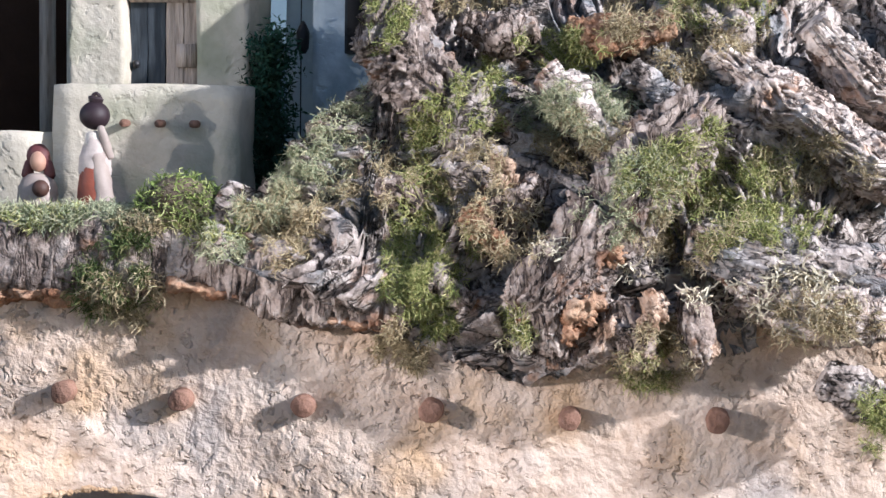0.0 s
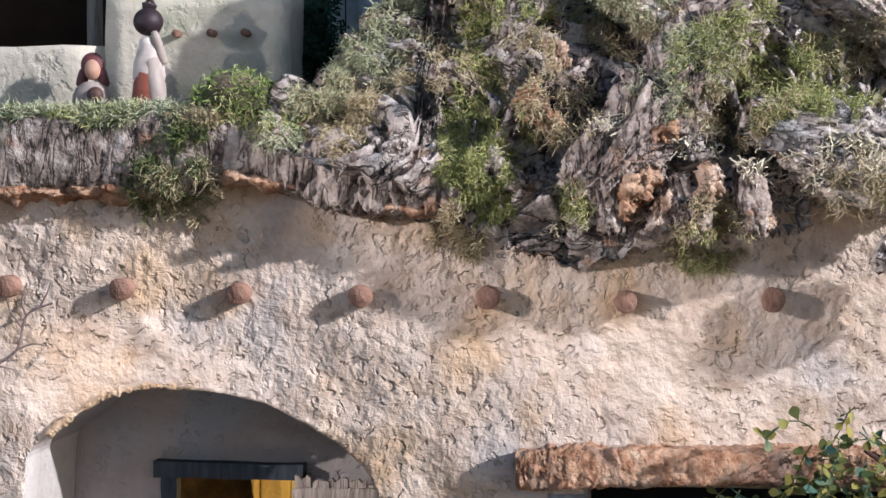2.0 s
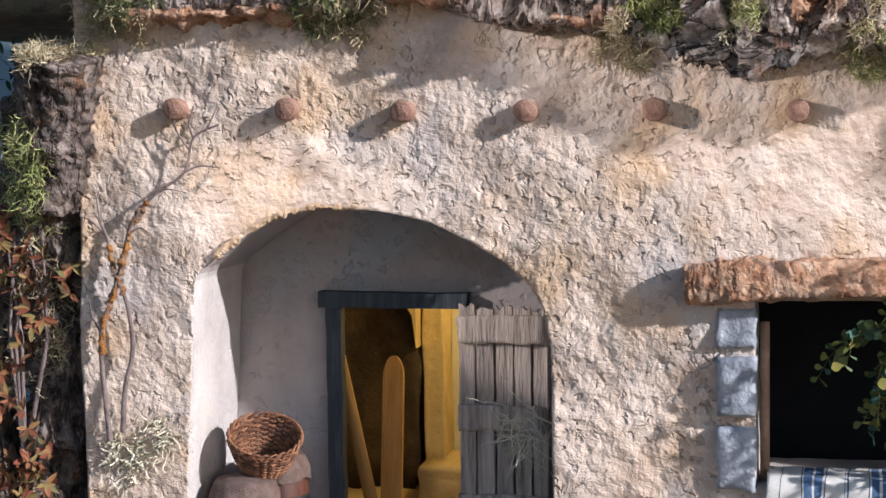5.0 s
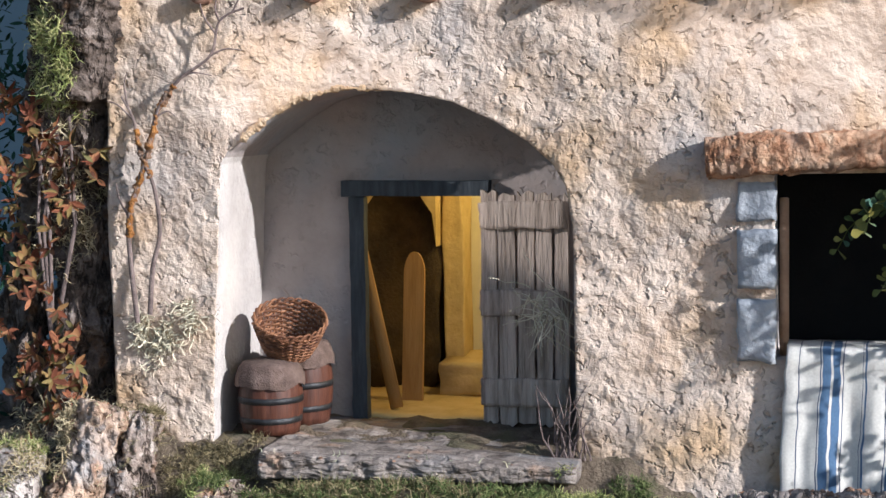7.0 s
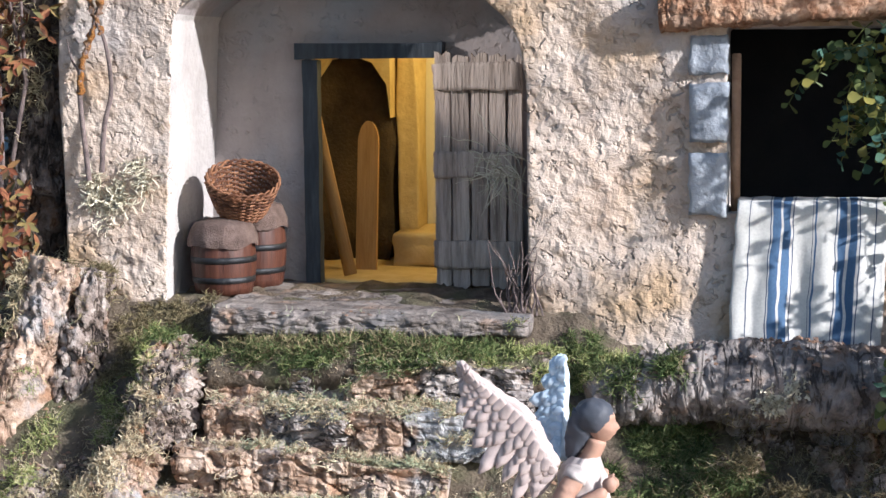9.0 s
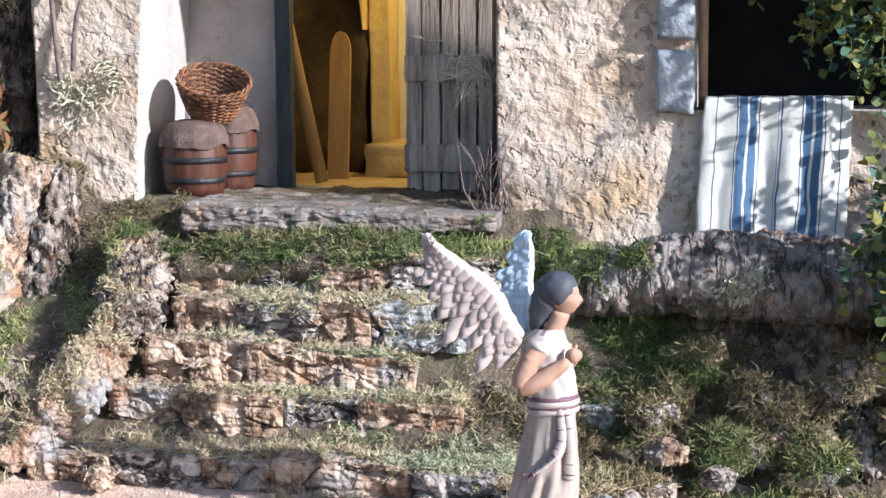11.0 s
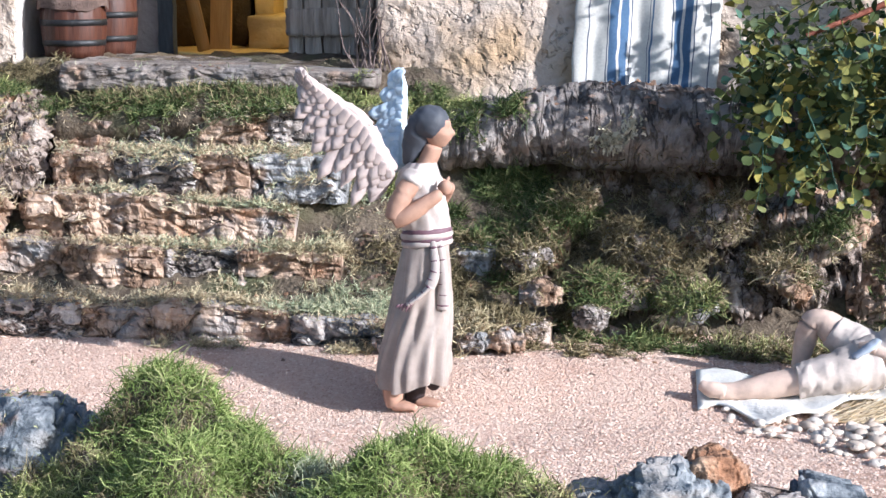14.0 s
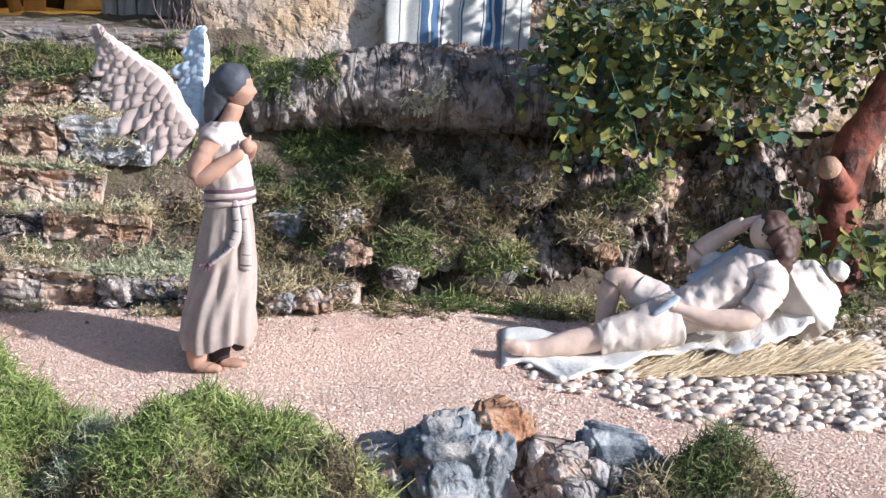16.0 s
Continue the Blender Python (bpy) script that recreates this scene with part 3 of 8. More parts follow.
for k, (path, r, m, s) in enumerate([
    ([(0.213, 0.06, 1.237), (0.232, 0.05, 1.192), (0.249, 0.04, 1.147), (0.242, 0.03, 1.121)], 0.030, CORK_GREY, 20),
    ([(0.195, 0.03, 1.07), (0.21, 0.06, 1.13), (0.222, 0.09, 1.20), (0.228, 0.11, 1.30)], 0.034, CORK, 18),
    ([(0.40, 0.09, 1.22), (0.45, 0.08, 1.21), (0.52, 0.08, 1.23)], 0.03, CORK_RED, 18),
    ([(0.284, 0.07, 1.232), (0.323, 0.07, 1.212), (0.37, 0.07, 1.225)], 0.030, CORK, 20),
    ([(0.311, 0.0, 1.164), (0.298, 0.0, 1.127), (0.285, 0.0, 1.089)], 0.024, CORK_GREY, 26),
    ([(0.379, 0.03, 1.172), (0.418, 0.02, 1.14), (0.469, 0.0, 1.089)], 0.032, CORK_PALE, 22),
    ([(0.469, 0.05, 1.179), (0.515, 0.05, 1.14), (0.548, 0.03, 1.114)], 0.027, CORK_GREY, 22),
    ([(0.211, -0.05, 1.047), (0.236, -0.05, 1.044), (0.258, -0.05, 1.029)], 0.022, CORK, 24),
    ([(0.452, -0.05, 1.065), (0.471, -0.05, 1.004), (0.489, -0.06, 0.95)], 0.032, CORK_GREY, 22),
    ([(0.389, -0.085, 0.965), (0.396, -0.085, 0.917), (0.414, -0.075, 0.869)], 0.027, CORK, 28),
    ([(0.471, -0.09, 0.941), (0.483, -0.09, 0.9), (0.495, -0.08, 0.876)], 0.024, CORK, 28),
    ([(0.535, -0.09, 0.953), (0.547, -0.09, 0.906), (0.553, -0.08, 0.876)], 0.020, CORK, 28),
    ([(0.587, -0.07, 0.958), (0.666, -0.07, 0.93), (0.77, -0.07, 0.921)], 0.038, CORK_PALE, 20),
    ([(0.673, -0.06, 0.866), (0.716, -0.06, 0.842), (0.759, -0.06, 0.824)], 0.028, CORK_GREY, 24),
    ([(0.348, -0.03, 0.991), (0.358, -0.03, 1.034), (0.383, -0.02, 1.059)], 0.024, CORK, 26),
    ([(0.236, -0.05, 0.938), (0.273, -0.05, 0.95), (0.316, -0.05, 0.925)], 0.019, CORK, 28),
]):
    lump("bark_root", path, [(r * 0.55, r * 0.5)] + [(r * 0.95, r * 0.8)] * (len(path) - 2) + [(r * 0.5, r * 0.5)], m, hill, rings=64, segs=44, amp=r * 0.34, scale=s * 1.0, seed=k * 1.7, fib=0.6, crev=0.35)
# the large ridges of bark
for k, (path, r, m, fl) in enumerate([
    ([(0.205, 0.07, 1.26), (0.215, 0.045, 1.19), (0.262, 0.03, 1.150), (0.318, 0.02, 1.105)], 0.042, CORK_PLATE, 0.8),
    ([(0.545, 0.02, 1.135), (0.512, -0.03, 1.095), (0.456, -0.06, 1.022), (0.402, -0.075, 0.942), (0.386, -0.07, 0.880)], 0.044, CORK_PLATE, 0.8),
    ([(0.535, -0.05, 1.000), (0.639, -0.050, 0.972), (0.740, -0.035, 0.955), (0.80, -0.01, 0.95)], 0.046, CORK_GREY, 0.8),
    ([(0.560, 0.115, 1.205), (0.650, 0.10, 1.135), (0.735, 0.10, 1.078), (0.79, 0.12, 1.05)], 0.056, CORK_PALE, 0.6),
    ([(0.670, 0.135, 1.235), (0.735, 0.15, 1.16), (0.80, 0.18, 1.10)], 0.050, CORK_PALE, 0.6),
]):
    lump("bark_ridge", path, [(r * 0.6, r * 0.6 * fl)] + [(r, r * fl)] * (len(path) - 2) + [(r * 0.55, r * 0.55 * fl)], m, hill, rings=150, segs=110, amp=r * 0.26, scale=17, seed=3 + k * 2.3, fib=1.2 if k < 2 else 0.55, crev=0.45 if k < 2 else 0.2, cells=(30, 30, 30))
# broken orange inner cork showing between the roots
rc = random.Random(5)
for k, (x, y, z) in enumerate([(0.40, -0.085, 0.955), (0.43, -0.09, 0.925), (0.455, -0.09, 0.905), (0.375, -0.085, 0.915), (0.50, -0.095, 0.93), (0.33, -0.065, 1.005), (0.345, -0.04, 1.065), (0.46, -0.075, 0.985), (0.555, -0.085, 0.90)]):
    r, g = rc.uniform(0.014, 0.024), rc.uniform(-1.6, 1.6)
    lump("broken_cork", [(x - r * 0.7, y, z - g * r), (x, y - 0.003, z), (x + r * 0.7, y + 0.006, z + g * r)], [(r * 0.5, r * 0.4), (r * 0.6, r * 0.7), (r * 0.4, r * 0.3)], CORK_RED if k % 2 else CORK_STEP, hill, rings=34, segs=30, amp=r * 0.8, scale=38, seed=k * 3.1, crev=0.7, fib=0.4)
# broken reddish lip under the ledge
lump("bark_lip", [(-0.34, -0.002, 0.925), (-0.2, -0.008, 0.922), (-0.1, -0.010, 0.925)], [(0.028, 0.007)] * 3, CORK_RED, ledge, rings=80, segs=26, amp=0.020, scale=30, seed=6.6)
lump("bark_lip", [(-0.02, -0.006, 0.940), (0.05, -0.012, 0.931), (0.13, -0.020, 0.911), (0.235, -0.026, 0.896)], [(0.028, 0.007)] * 4, CORK_RED, ledge, rings=80, segs=26, amp=0.020, scale=30, seed=7.6)

# ---- beam ends under the terrace ----
def log_end(x, z, r=0.0120, length=0.022, tilt=0.0):
    bm = bmesh.new()
    bmesh.ops.create_cone(bm, cap_ends=True, segments=18, radius1=r, radius2=r * 1.04, depth=length + 0.05, matrix=pose(0, -length / 2 + 0.025, 0, 90, 0, tilt))
    bmesh.ops.bevel(bm, geom=[e for e in bm.edges if len(e.link_faces) == 2 and abs(e.calc_face_angle(0)) > 0.8], offset=0.0012, segments=1, affect="EDGES")
    for v in bm.verts:
        v.co += Vector((fbm(v.co.x + x, v.co.y, v.co.z, 60, 3), 0.5 * fbm(v.co.x, v.co.y + x, v.co.z, 60, 3), fbm(v.co.x, v.co.y, v.co.z + x, 60, 3))) * 0.0018
    ob = part("roof_beam", bm, LOGEND, None)
    ob.matrix_world = pose(x, 0, z)
    return tagged(ob, "round brown wooden beam end sticking out of the plaster", "beam", "beams under the terrace")


for x, z in [(-0.275, 0.816), (-0.143, 0.814), (-0.009, 0.810), (0.128, 0.808), (0.268, 0.808), (0.417, 0.804), (0.572, 0.808)]:
    log_end(x, z)

# ---- steps ----
def step(front, h, n, depth, tones, seed=0.0):
    """A course of bark blocks under a front edge (points x, y, z), with a flat tread and a split, layered face."""
    P = [Vector(p) for p in front]
    st = thing("step", (P[0] + P[-1]) / 2 - Vector((0, 0, h)), "garden step of rough grey and brown cork bark blocks", "step", "steps up to the porch")
    rnd = random.Random(int(seed * 100) + n)
    x0, x1 = P[0].x, P[-1].x

    def edge(x):
        k = max(i for i in range(len(P) - 1) if P[i].x <= x or i == 0)
        t = (x - P[k].x) / (P[k + 1].x - P[k].x)
        return P[k].lerp(P[k + 1], t)

    cuts = sorted((i + rnd.uniform(-0.32, 0.32)) / n for i in range(1, n))
    xs = [x0] + [x0 + (x1 - x0) * c for c in cuts] + [x1]
    for bi, (a, b) in enumerate(zip(xs, xs[1:])):
        dy, dz, lean = rnd.uniform(-0.006, 0.007), rnd.uniform(-0.005, 0.002), rnd.uniform(-0.05, 0.05)
        cols = max(8, int((b - a) / 0.0023))
        prof = [(depth * (1 - k / 9), 0.0) for k in range(9)] + [(-0.0005, -0.0006), (-0.0012, -0.003)] + [(0.0, -0.005 - (h - 0.005) * k / 22) for k in range(1, 23)] + [(depth, -h)]
        v, f = [], []
        m = len(prof)
        for i in range(cols + 1):
            x = a - 0.001 + (b - a + 0.002) * i / cols
            e = edge(min(max(x, x0), x1))
            endw = min(1.0, min(i, cols - i) / 2.5)
            ragged = 0.006 * noise.noise(Vector((x * 34, seed, 0))) + 0.003 * noise.noise(Vector((x * 110, seed, 4)))
            for dyy, dzz in prof:
                face = max(0.0, min(1.0, -dzz / 0.006))
                q = Vector((x * 16 + seed * 3, dzz * 36 + 0.7 * noise.noise(Vector((x * 22, seed, 1))), seed))
                d, c = noise.voronoi(q)
                out = 0.011 * noise.noise(c[0] * 5.3 + Vector((seed, 0, 0)))
                crack = 0.007 * max(0.0, 1 - (d[1] - d[0]) * 9)
                layer = 0.0035 * noise.noise(Vector((x * 12, seed + 3, dzz * 230 + 2 * noise.noise(Vector((x * 25, 2, seed)))))) + 0.0022 * ridge(x, seed, dzz * 1.6, 55, 3)
                y = e.y + dy + dyy + (1 - dyy / depth) * ragged - face * (out + layer - crack) - 0.12 * dzz
                z = e.z + dz + dzz + lean * (x - (a + b) / 2) * 0.5 + (1 - face) * (0.0028 * noise.noise(Vector((x * 40, dyy * 60, seed))) + 0.0016 * noise.noise(Vector((x * 150, dyy * 150, seed)))) - (1 - endw) * 0.003 * (1 - face)
                v.append(Vector((x, y + (1 - endw) * 0.004, z)))
        for i in range(cols):
            for k in range(m - 1):
                f.append((i * m + k, i * m + k + 1, (i + 1) * m + k + 1, (i + 1) * m + k))
        f += [tuple(range(m - 1, -1, -1)), tuple(cols * m + k for k in range(m))]
        mesh_ob("bark_block", v, f, tones[bi % len(tones)], st, False).matrix_parent_inverse = st.matrix_world.inverted()
        SURFACES.append((v, f))
    return st


slab = thing("porch_slab", (-0.02, -0.01, 0.262), "worn grey bark slab as porch doorstep", "step", "steps up to the porch")
lump("doorstep", [(-0.200, 0.055, 0.279), (-0.02, 0.05, 0.279), (0.160, 0.055, 0.276)], [(0.125, 0.018), (0.122, 0.015), (0.120, 0.011)], SLABTOP, slab, rings=150, segs=110, amp=0.0075, scale=34, seed=2.2, boxy=7.0, crev=0.35, cells=(30, 30, 90))
mound = lump("soil_mound", [(-0.19, -0.096, 0.226), (-0.02, -0.098, 0.236), (0.20, -0.090, 0.232)], [(0.035, 0.022), (0.036, 0.024), (0.035, 0.022)], SOIL, None, rings=60, segs=30, amp=0.010, scale=24, seed=8.8)
tagged(mound, "mossy brown soil under the porch doorstep", "soil", kind="structure")
step([(-0.190, -0.134, 0.237), (0.08, -0.136, 0.251), (0.175, -0.128, 0.248)], 0.050, 4, 0.055, [CORK_STEP, CORK_GREY, CORK_STEP, CORK_GREY], 3.1)
step([(-0.178, -0.163, 0.203), (0.03, -0.190, 0.207), (0.145, -0.187, 0.205)], 0.050, 4, 0.05, [CORK_STEP, CORK_GREY, CORK_STEP, CORK_BLUE], 5.7)
step([(-0.198, -0.215, 0.171), (-0.05, -0.214, 0.160), (0.095, -0.207, 0.149)], 0.052, 3, 0.055, [CORK_STEP, CORK_STEP, CORK_STEP], 6.1)
step([(-0.225, -0.250, 0.119), (0.088, -0.236, 0.112), (0.150, -0.232, 0.112)], 0.050, 4, 0.055, [CORK_STEP, CORK_STEP, CORK_GREY, CORK_STEP], 7.9)
step([(-0.290, -0.312, 0.068), (0.0, -0.317, 0.066), (0.20, -0.327, 0.061), (0.37, -0.302, 0.056)], 0.050, 7, 0.055, [CORK_STEP, CORK_GREY, CORK_STEP, CORK_STEP, CORK_GREY, CORK_STEP, CORK_STEP], 8.8)
step([(0.235, -0.205, 0.117), (0.345, -0.198, 0.121)], 0.040, 2, 0.05, [CORK_BLUE, CORK_GREY], 9.4)
step([(0.385, -0.215, 0.083), (0.525, -0.200, 0.088)], 0.030, 2, 0.05, [CORK_GREY, CORK_STEP], 10.2)

# ---- bark log and rocks beside the steps ----
log = thing("bark_log", (0.42, -0.1, 0.15), "thick grey cork bark log lying under the window", "log")
lump("log_body", [(0.235, -0.12, 0.209), (0.28, -0.105, 0.221), (0.36, -0.1, 0.231), (0.46, -0.095, 0.228), (0.57, -0.09, 0.225), (0.70, -0.08, 0.222)], [(0.032, 0.026), (0.048, 0.036), (0.054, 0.043), (0.055, 0.049), (0.054, 0.043), (0.048, 0.040)], CORK_LOG, log, rings=220, segs=80, amp=0.009, scale=28, seed=0.4, cells=(58, 10, 12), crev=0.75)
for i, (p, r) in enumerate([((0.50, -0.03, 0.11), 0.07), ((0.625, -0.12, 0.095), 0.062), ((0.64, -0.05, 0.10), 0.08), ((0.78, -0.05, 0.09), 0.08), ((0.90, -0.02, 0.1), 0.09), ((0.40, -0.05, 0.14), 0.05), ((0.47, -0.14, 0.075), 0.03), ((0.56, -0.16, 0.07), 0.035), ((0.36, -0.17, 0.11), 0.025), ((0.43, -0.20, 0.06), 0.022), ((0.70, -0.15, 0.05), 0.03)]):
    lump("bark_rock", [(p[0] - r, p[1], p[2]), p, (p[0] + r, p[1], p[2])], [(r * 0.6, r * 0.7), (r, r * 1.1), (r * 0.6, r * 0.7)], CORK if i % 2 else CORK_STEP, None, rings=60, segs=56, amp=0.030, scale=19, seed=i * 3.3, fib=0.3, crev=0.5)
    tagged(bpy.context.scene.collection.objects[-1], "lump of dark cork bark on the bank", "bark rock", "bark rocks on the bank")

for i, (x, y, z, r, tilt) in enumerate([(0.385, -0.165, 0.150, 0.030, 0.5), (0.455, -0.185, 0.115, 0.034, -0.3), (0.535, -0.165, 0.135, 0.036, 0.8), (0.600, -0.195, 0.085, 0.030, -0.6), (0.345, -0.225, 0.105, 0.024, 0.2), (0.425, -0.235, 0.075, 0.026, -0.2), (0.655, -0.170, 0.120, 0.036, 0.9), (0.510, -0.235, 0.060, 0.024, 0.3)]):
    ob = lump("bark_chunk", [(x - r, y + 0.006, z - r * tilt), (x, y, z), (x + r, y + 0.006, z + r * tilt)], [(r * 0.4, r * 0.3), (r * 0.7, r * 0.45), (r * 0.35, r * 0.3)], [CORK_STEP, CORK_GREY, CORK][i % 3], None, rings=44, segs=36, amp=r * 0.4, scale=30, seed=i * 4.7, crev=0.7, fib=0.3, boxy=3.0)
    tagged(ob, "slab of broken cork bark lying on the bank", "bark chunk", "bark chunks beside the steps")

# ---- cork stumps beside the wall ----
stump = thing("cork_stump", (-0.42, -0.1, 0.1), "upright stump of grooved cork bark beside the wall", "stump")
lump("stump_bark", [(-0.475, -0.16, 0.05), (-0.43, -0.12, 0.16), (-0.405, -0.085, 0.26), (-0.385, -0.06, 0.345)], [0.045, 0.04, 0.036, 0.03], CORK_STEP, stump, rings=100, segs=60, amp=0.012, scale=26, seed=3.7, cells=(75, 75, 18), crev=0.9, fib=0.35)
lump("stump_bark", [(-0.36, -0.10, 0.10), (-0.355, -0.08, 0.22), (-0.345, -0.05, 0.335)], [0.03, 0.03, 0.024], CORK, stump, rings=90, segs=54, amp=0.012, scale=26, seed=5.2, cells=(75, 75, 18), crev=0.9)

for k, (path, rad, m) in enumerate([([(-0.245, -0.085, 0.252), (-0.225, -0.130, 0.222), (-0.222, -0.170, 0.190), (-0.235, -0.200, 0.168)], [(0.026, 0.018), (0.034, 0.026), (0.034, 0.028), (0.020, 0.020)], CORK), ([(-0.225, -0.205, 0.160), (-0.250, -0.240, 0.125), (-0.275, -0.275, 0.092), (-0.315, -0.315, 0.052)], [(0.024, 0.020), (0.034, 0.028), (0.036, 0.028), (0.022, 0.020)], CORK_STEP), ([(-0.335, -0.20, 0.125), (-0.335, -0.25, 0.100), (-0.350, -0.305, 0.062)], [(0.030, 0.022), (0.040, 0.030), (0.026, 0.020)], CORK)]):
    ob = lump("bark_bank", path, rad, m, None, rings=90, segs=64, amp=0.016, scale=28, seed=2 + k * 3.3, boxy=2.6, crev=0.8, cells=(42, 36, 46), fib=0.2)
    tagged(ob, "weathered slope of broken cork bark flanking the steps", "bark bank", "bark slopes beside the steps")
for i, (x, y, z, r) in enumerate([(0.30, -0.335, 0.042, 0.014), (0.33, -0.33, 0.042, 0.017), (0.22, -0.345, 0.045, 0.015), (0.36, -0.26, 0.075, 0.020), (0.41, -0.27, 0.055, 0.016), (-0.20, -0.335, 0.045, 0.015), (-0.33, -0.345, 0.045, 0.018)]):
    ob = lump("bark_chunk", [(x - r, y, z), (x, y - 0.003, z + 0.003), (x + r, y + 0.004, z)], [(r * 0.7, r * 0.5), (r, r * 0.7), (r * 0.6, r * 0.5)], [CORK_GREY, CORK_STEP][i % 2], None, True, rings=44, segs=44, amp=r * 0.45, scale=36, seed=i * 2.9, boxy=3.5, crev=0.8, fib=0.3, cells=(50, 40, 70))
    tagged(ob, "small broken chunk of cork bark beside the steps", "bark chunk", "bark chunks beside the steps")

# ---- rocks in front ----
for name, path, radii, m, s in [
    ("bark_rock", [(0.395, -0.8, 0.005), (0.43, -0.81, 0.022), (0.465, -0.8, 0.02)], [(0.03, 0.015), (0.035, 0.03), (0.03, 0.025)], FRONT_ROCK, 1.1),
    ("bark_rock", [(0.448, -0.81, 0.025), (0.482, -0.82, 0.04), (0.515, -0.81, 0.035)], [(0.025, 0.025), (0.035, 0.036), (0.025, 0.028)], FRONT_ROCK, 3.3),
    ("bark_rock", [(0.487, -0.80, 0.045), (0.512, -0.80, 0.062), (0.53, -0.79, 0.055)], [(0.016, 0.015), (0.022, 0.02), (0.014, 0.014)], CORK_RED, 4.9),
    ("bark_rock", [(0.525, -0.81, 0.02), (0.548, -0.81, 0.03), (0.575, -0.80, 0.008)], [(0.02, 0.022), (0.026, 0.028), (0.02, 0.018)], CORK, 6.3),
    ("bark_rock", [(0.565, -0.80, 0.02), (0.59, -0.80, 0.034), (0.625, -0.79, 0.012)], [(0.022, 0.02), (0.028, 0.032), (0.02, 0.02)], FRONT_ROCK, 8.3),
    ("bark_rock", [(0.540, -0.825, 0.025), (0.562, -0.83, 0.036), (0.585, -0.825, 0.026)], [(0.014, 0.014), (0.020, 0.019), (0.013, 0.014)], CORK_STEP, 9.1),
    ("bark_rock", [(-0.17, -0.74, 0.01), (-0.07, -0.745, 0.035), (0.015, -0.735, 0.045), (0.055, -0.725, 0.03)], [(0.03, 0.03), (0.045, 0.045), (0.04, 0.042), (0.022, 0.03)], FRONT_ROCK, 2.6),
]:
    ob = lump(name, path, radii, m, None, rings=100, segs=80, amp=0.013, scale=30, seed=s, fib=0.0, crev=0.8, boxy=3.0, cells=(58, 52, 52))
    tagged(ob, "broken piece of cork bark lying in front", "bark rock", "bark pieces in front")

# ---- bark beside the house ----
thick = thing("bark_thicket", (-0.5, 0.08, 0.1), "gnarled bark stems beside the house, darkened for shade", "bark rocks")
for k, (path, rad) in enumerate([([(-0.50, 0.05, 0.1), (-0.47, 0.06, 0.35), (-0.45, 0.06, 0.55), (-0.46, 0.05, 0.75)], [0.05, 0.045, 0.04, 0.045]), ([(-0.56, 0.10, 0.1), (-0.57, 0.1, 0.4), (-0.52, 0.08, 0.65), (-0.47, 0.02, 0.83)], [0.03, 0.025, 0.025, 0.03]), ([(-0.44, -0.0, 0.70), (-0.42, -0.01, 0.79), (-0.41, -0.03, 0.88)], [0.035, 0.045, 0.05]), ([(-0.53, 0.03, 0.2), (-0.525, 0.04, 0.4), (-0.50, 0.05, 0.56)], [0.017, 0.014, 0.012])]):
    lump("bark_stem", path, rad, CORK_SHADED, thick, True, rings=80, segs=44, amp=0.020, scale=24, seed=k * 2.1, fib=0.3, crev=0.5)
tagged(lump("bark_block", [(-0.50, -0.10, 0.20), (-0.485, -0.1, 0.25), (-0.475, -0.1, 0.30)], [0.03, 0.033, 0.028], CORK_GREY, None, True, rings=26, segs=26, amp=0.01, scale=26, seed=12), "short broken block of cork bark", "bark piece")

# ---- more materials ----
BARREL = mat("red_brown_stave_wood", [(0.020, 0.008, 0.006), (0.064, 0.022, 0.013), (0.115, 0.044, 0.026)], 45, 0.5, 0.5, 140, stretch=(2, 2, 0.2), dist=0.0015, spec=0.4)
HOOP = mat("dull_iron", [(0.02, 0.02, 0.022), (0.05, 0.05, 0.052)], 40, 0.5, 0.3, 150, metal=0.6)
SACKCLOTH = mat("brown_sackcloth", [(0.055, 0.036, 0.030), (0.115, 0.078, 0.064), (0.175, 0.125, 0.105)], 60, 0.95, 0.5, 500)
WICKER = mat("wicker", [(0.07, 0.025, 0.012), (0.17, 0.07, 0.032), (0.27, 0.125, 0.06)], 60, 0.6, 0.5, 250, island=0.4, spec=0.4)
BOARD = mat("ochre_board", [(0.28, 0.15, 0.05), (0.40, 0.23, 0.08), (0.46, 0.28, 0.11)], 30, 0.8, 0.3, 120, stretch=(3, 1, 0.3))
PALE = mat("pale_plaster", [(0.62, 0.58, 0.46), (0.72, 0.68, 0.56)], 12, 0.9, 0.3)
NICHE = mat("dark_mottled_plaster", [(0.02, 0.016, 0.012), (0.07, 0.05, 0.03), (0.13, 0.09, 0.05)], 14, 0.95, 0.6)
TWIG = mat("grey_twig", [(0.07, 0.055, 0.05), (0.16, 0.12, 0.11), (0.24, 0.19, 0.17)], 70, 0.9, 0.6, 250)
RUST = mat("orange_crust", [(0.09, 0.05, 0.03), (0.27, 0.115, 0.028), (0.40, 0.20, 0.065)], 90, 0.95, 0.9, 300, stain=(0.16, 0.12, 0.10), stain_scale=45)
REDBARK = mat("red_brown_bark", [(0.10, 0.028, 0.018), (0.24, 0.075, 0.045), (0.36, 0.14, 0.09)], 24, 0.7, 0.6, 120, stain=(0.055, 0.024, 0.018), stain_scale=22, stain_at=(0.46, 0.6), pits=0.8, pit_scale=60)
CUTWOOD = mat("cut_wood", [(0.34, 0.20, 0.12), (0.50, 0.33, 0.22)], 50, 0.9, 0.4)
LANTERN = mat("black_iron", [(0.012, 0.012, 0.014), (0.03, 0.03, 0.032)], 30, 0.5, 0.2, metal=0.5)


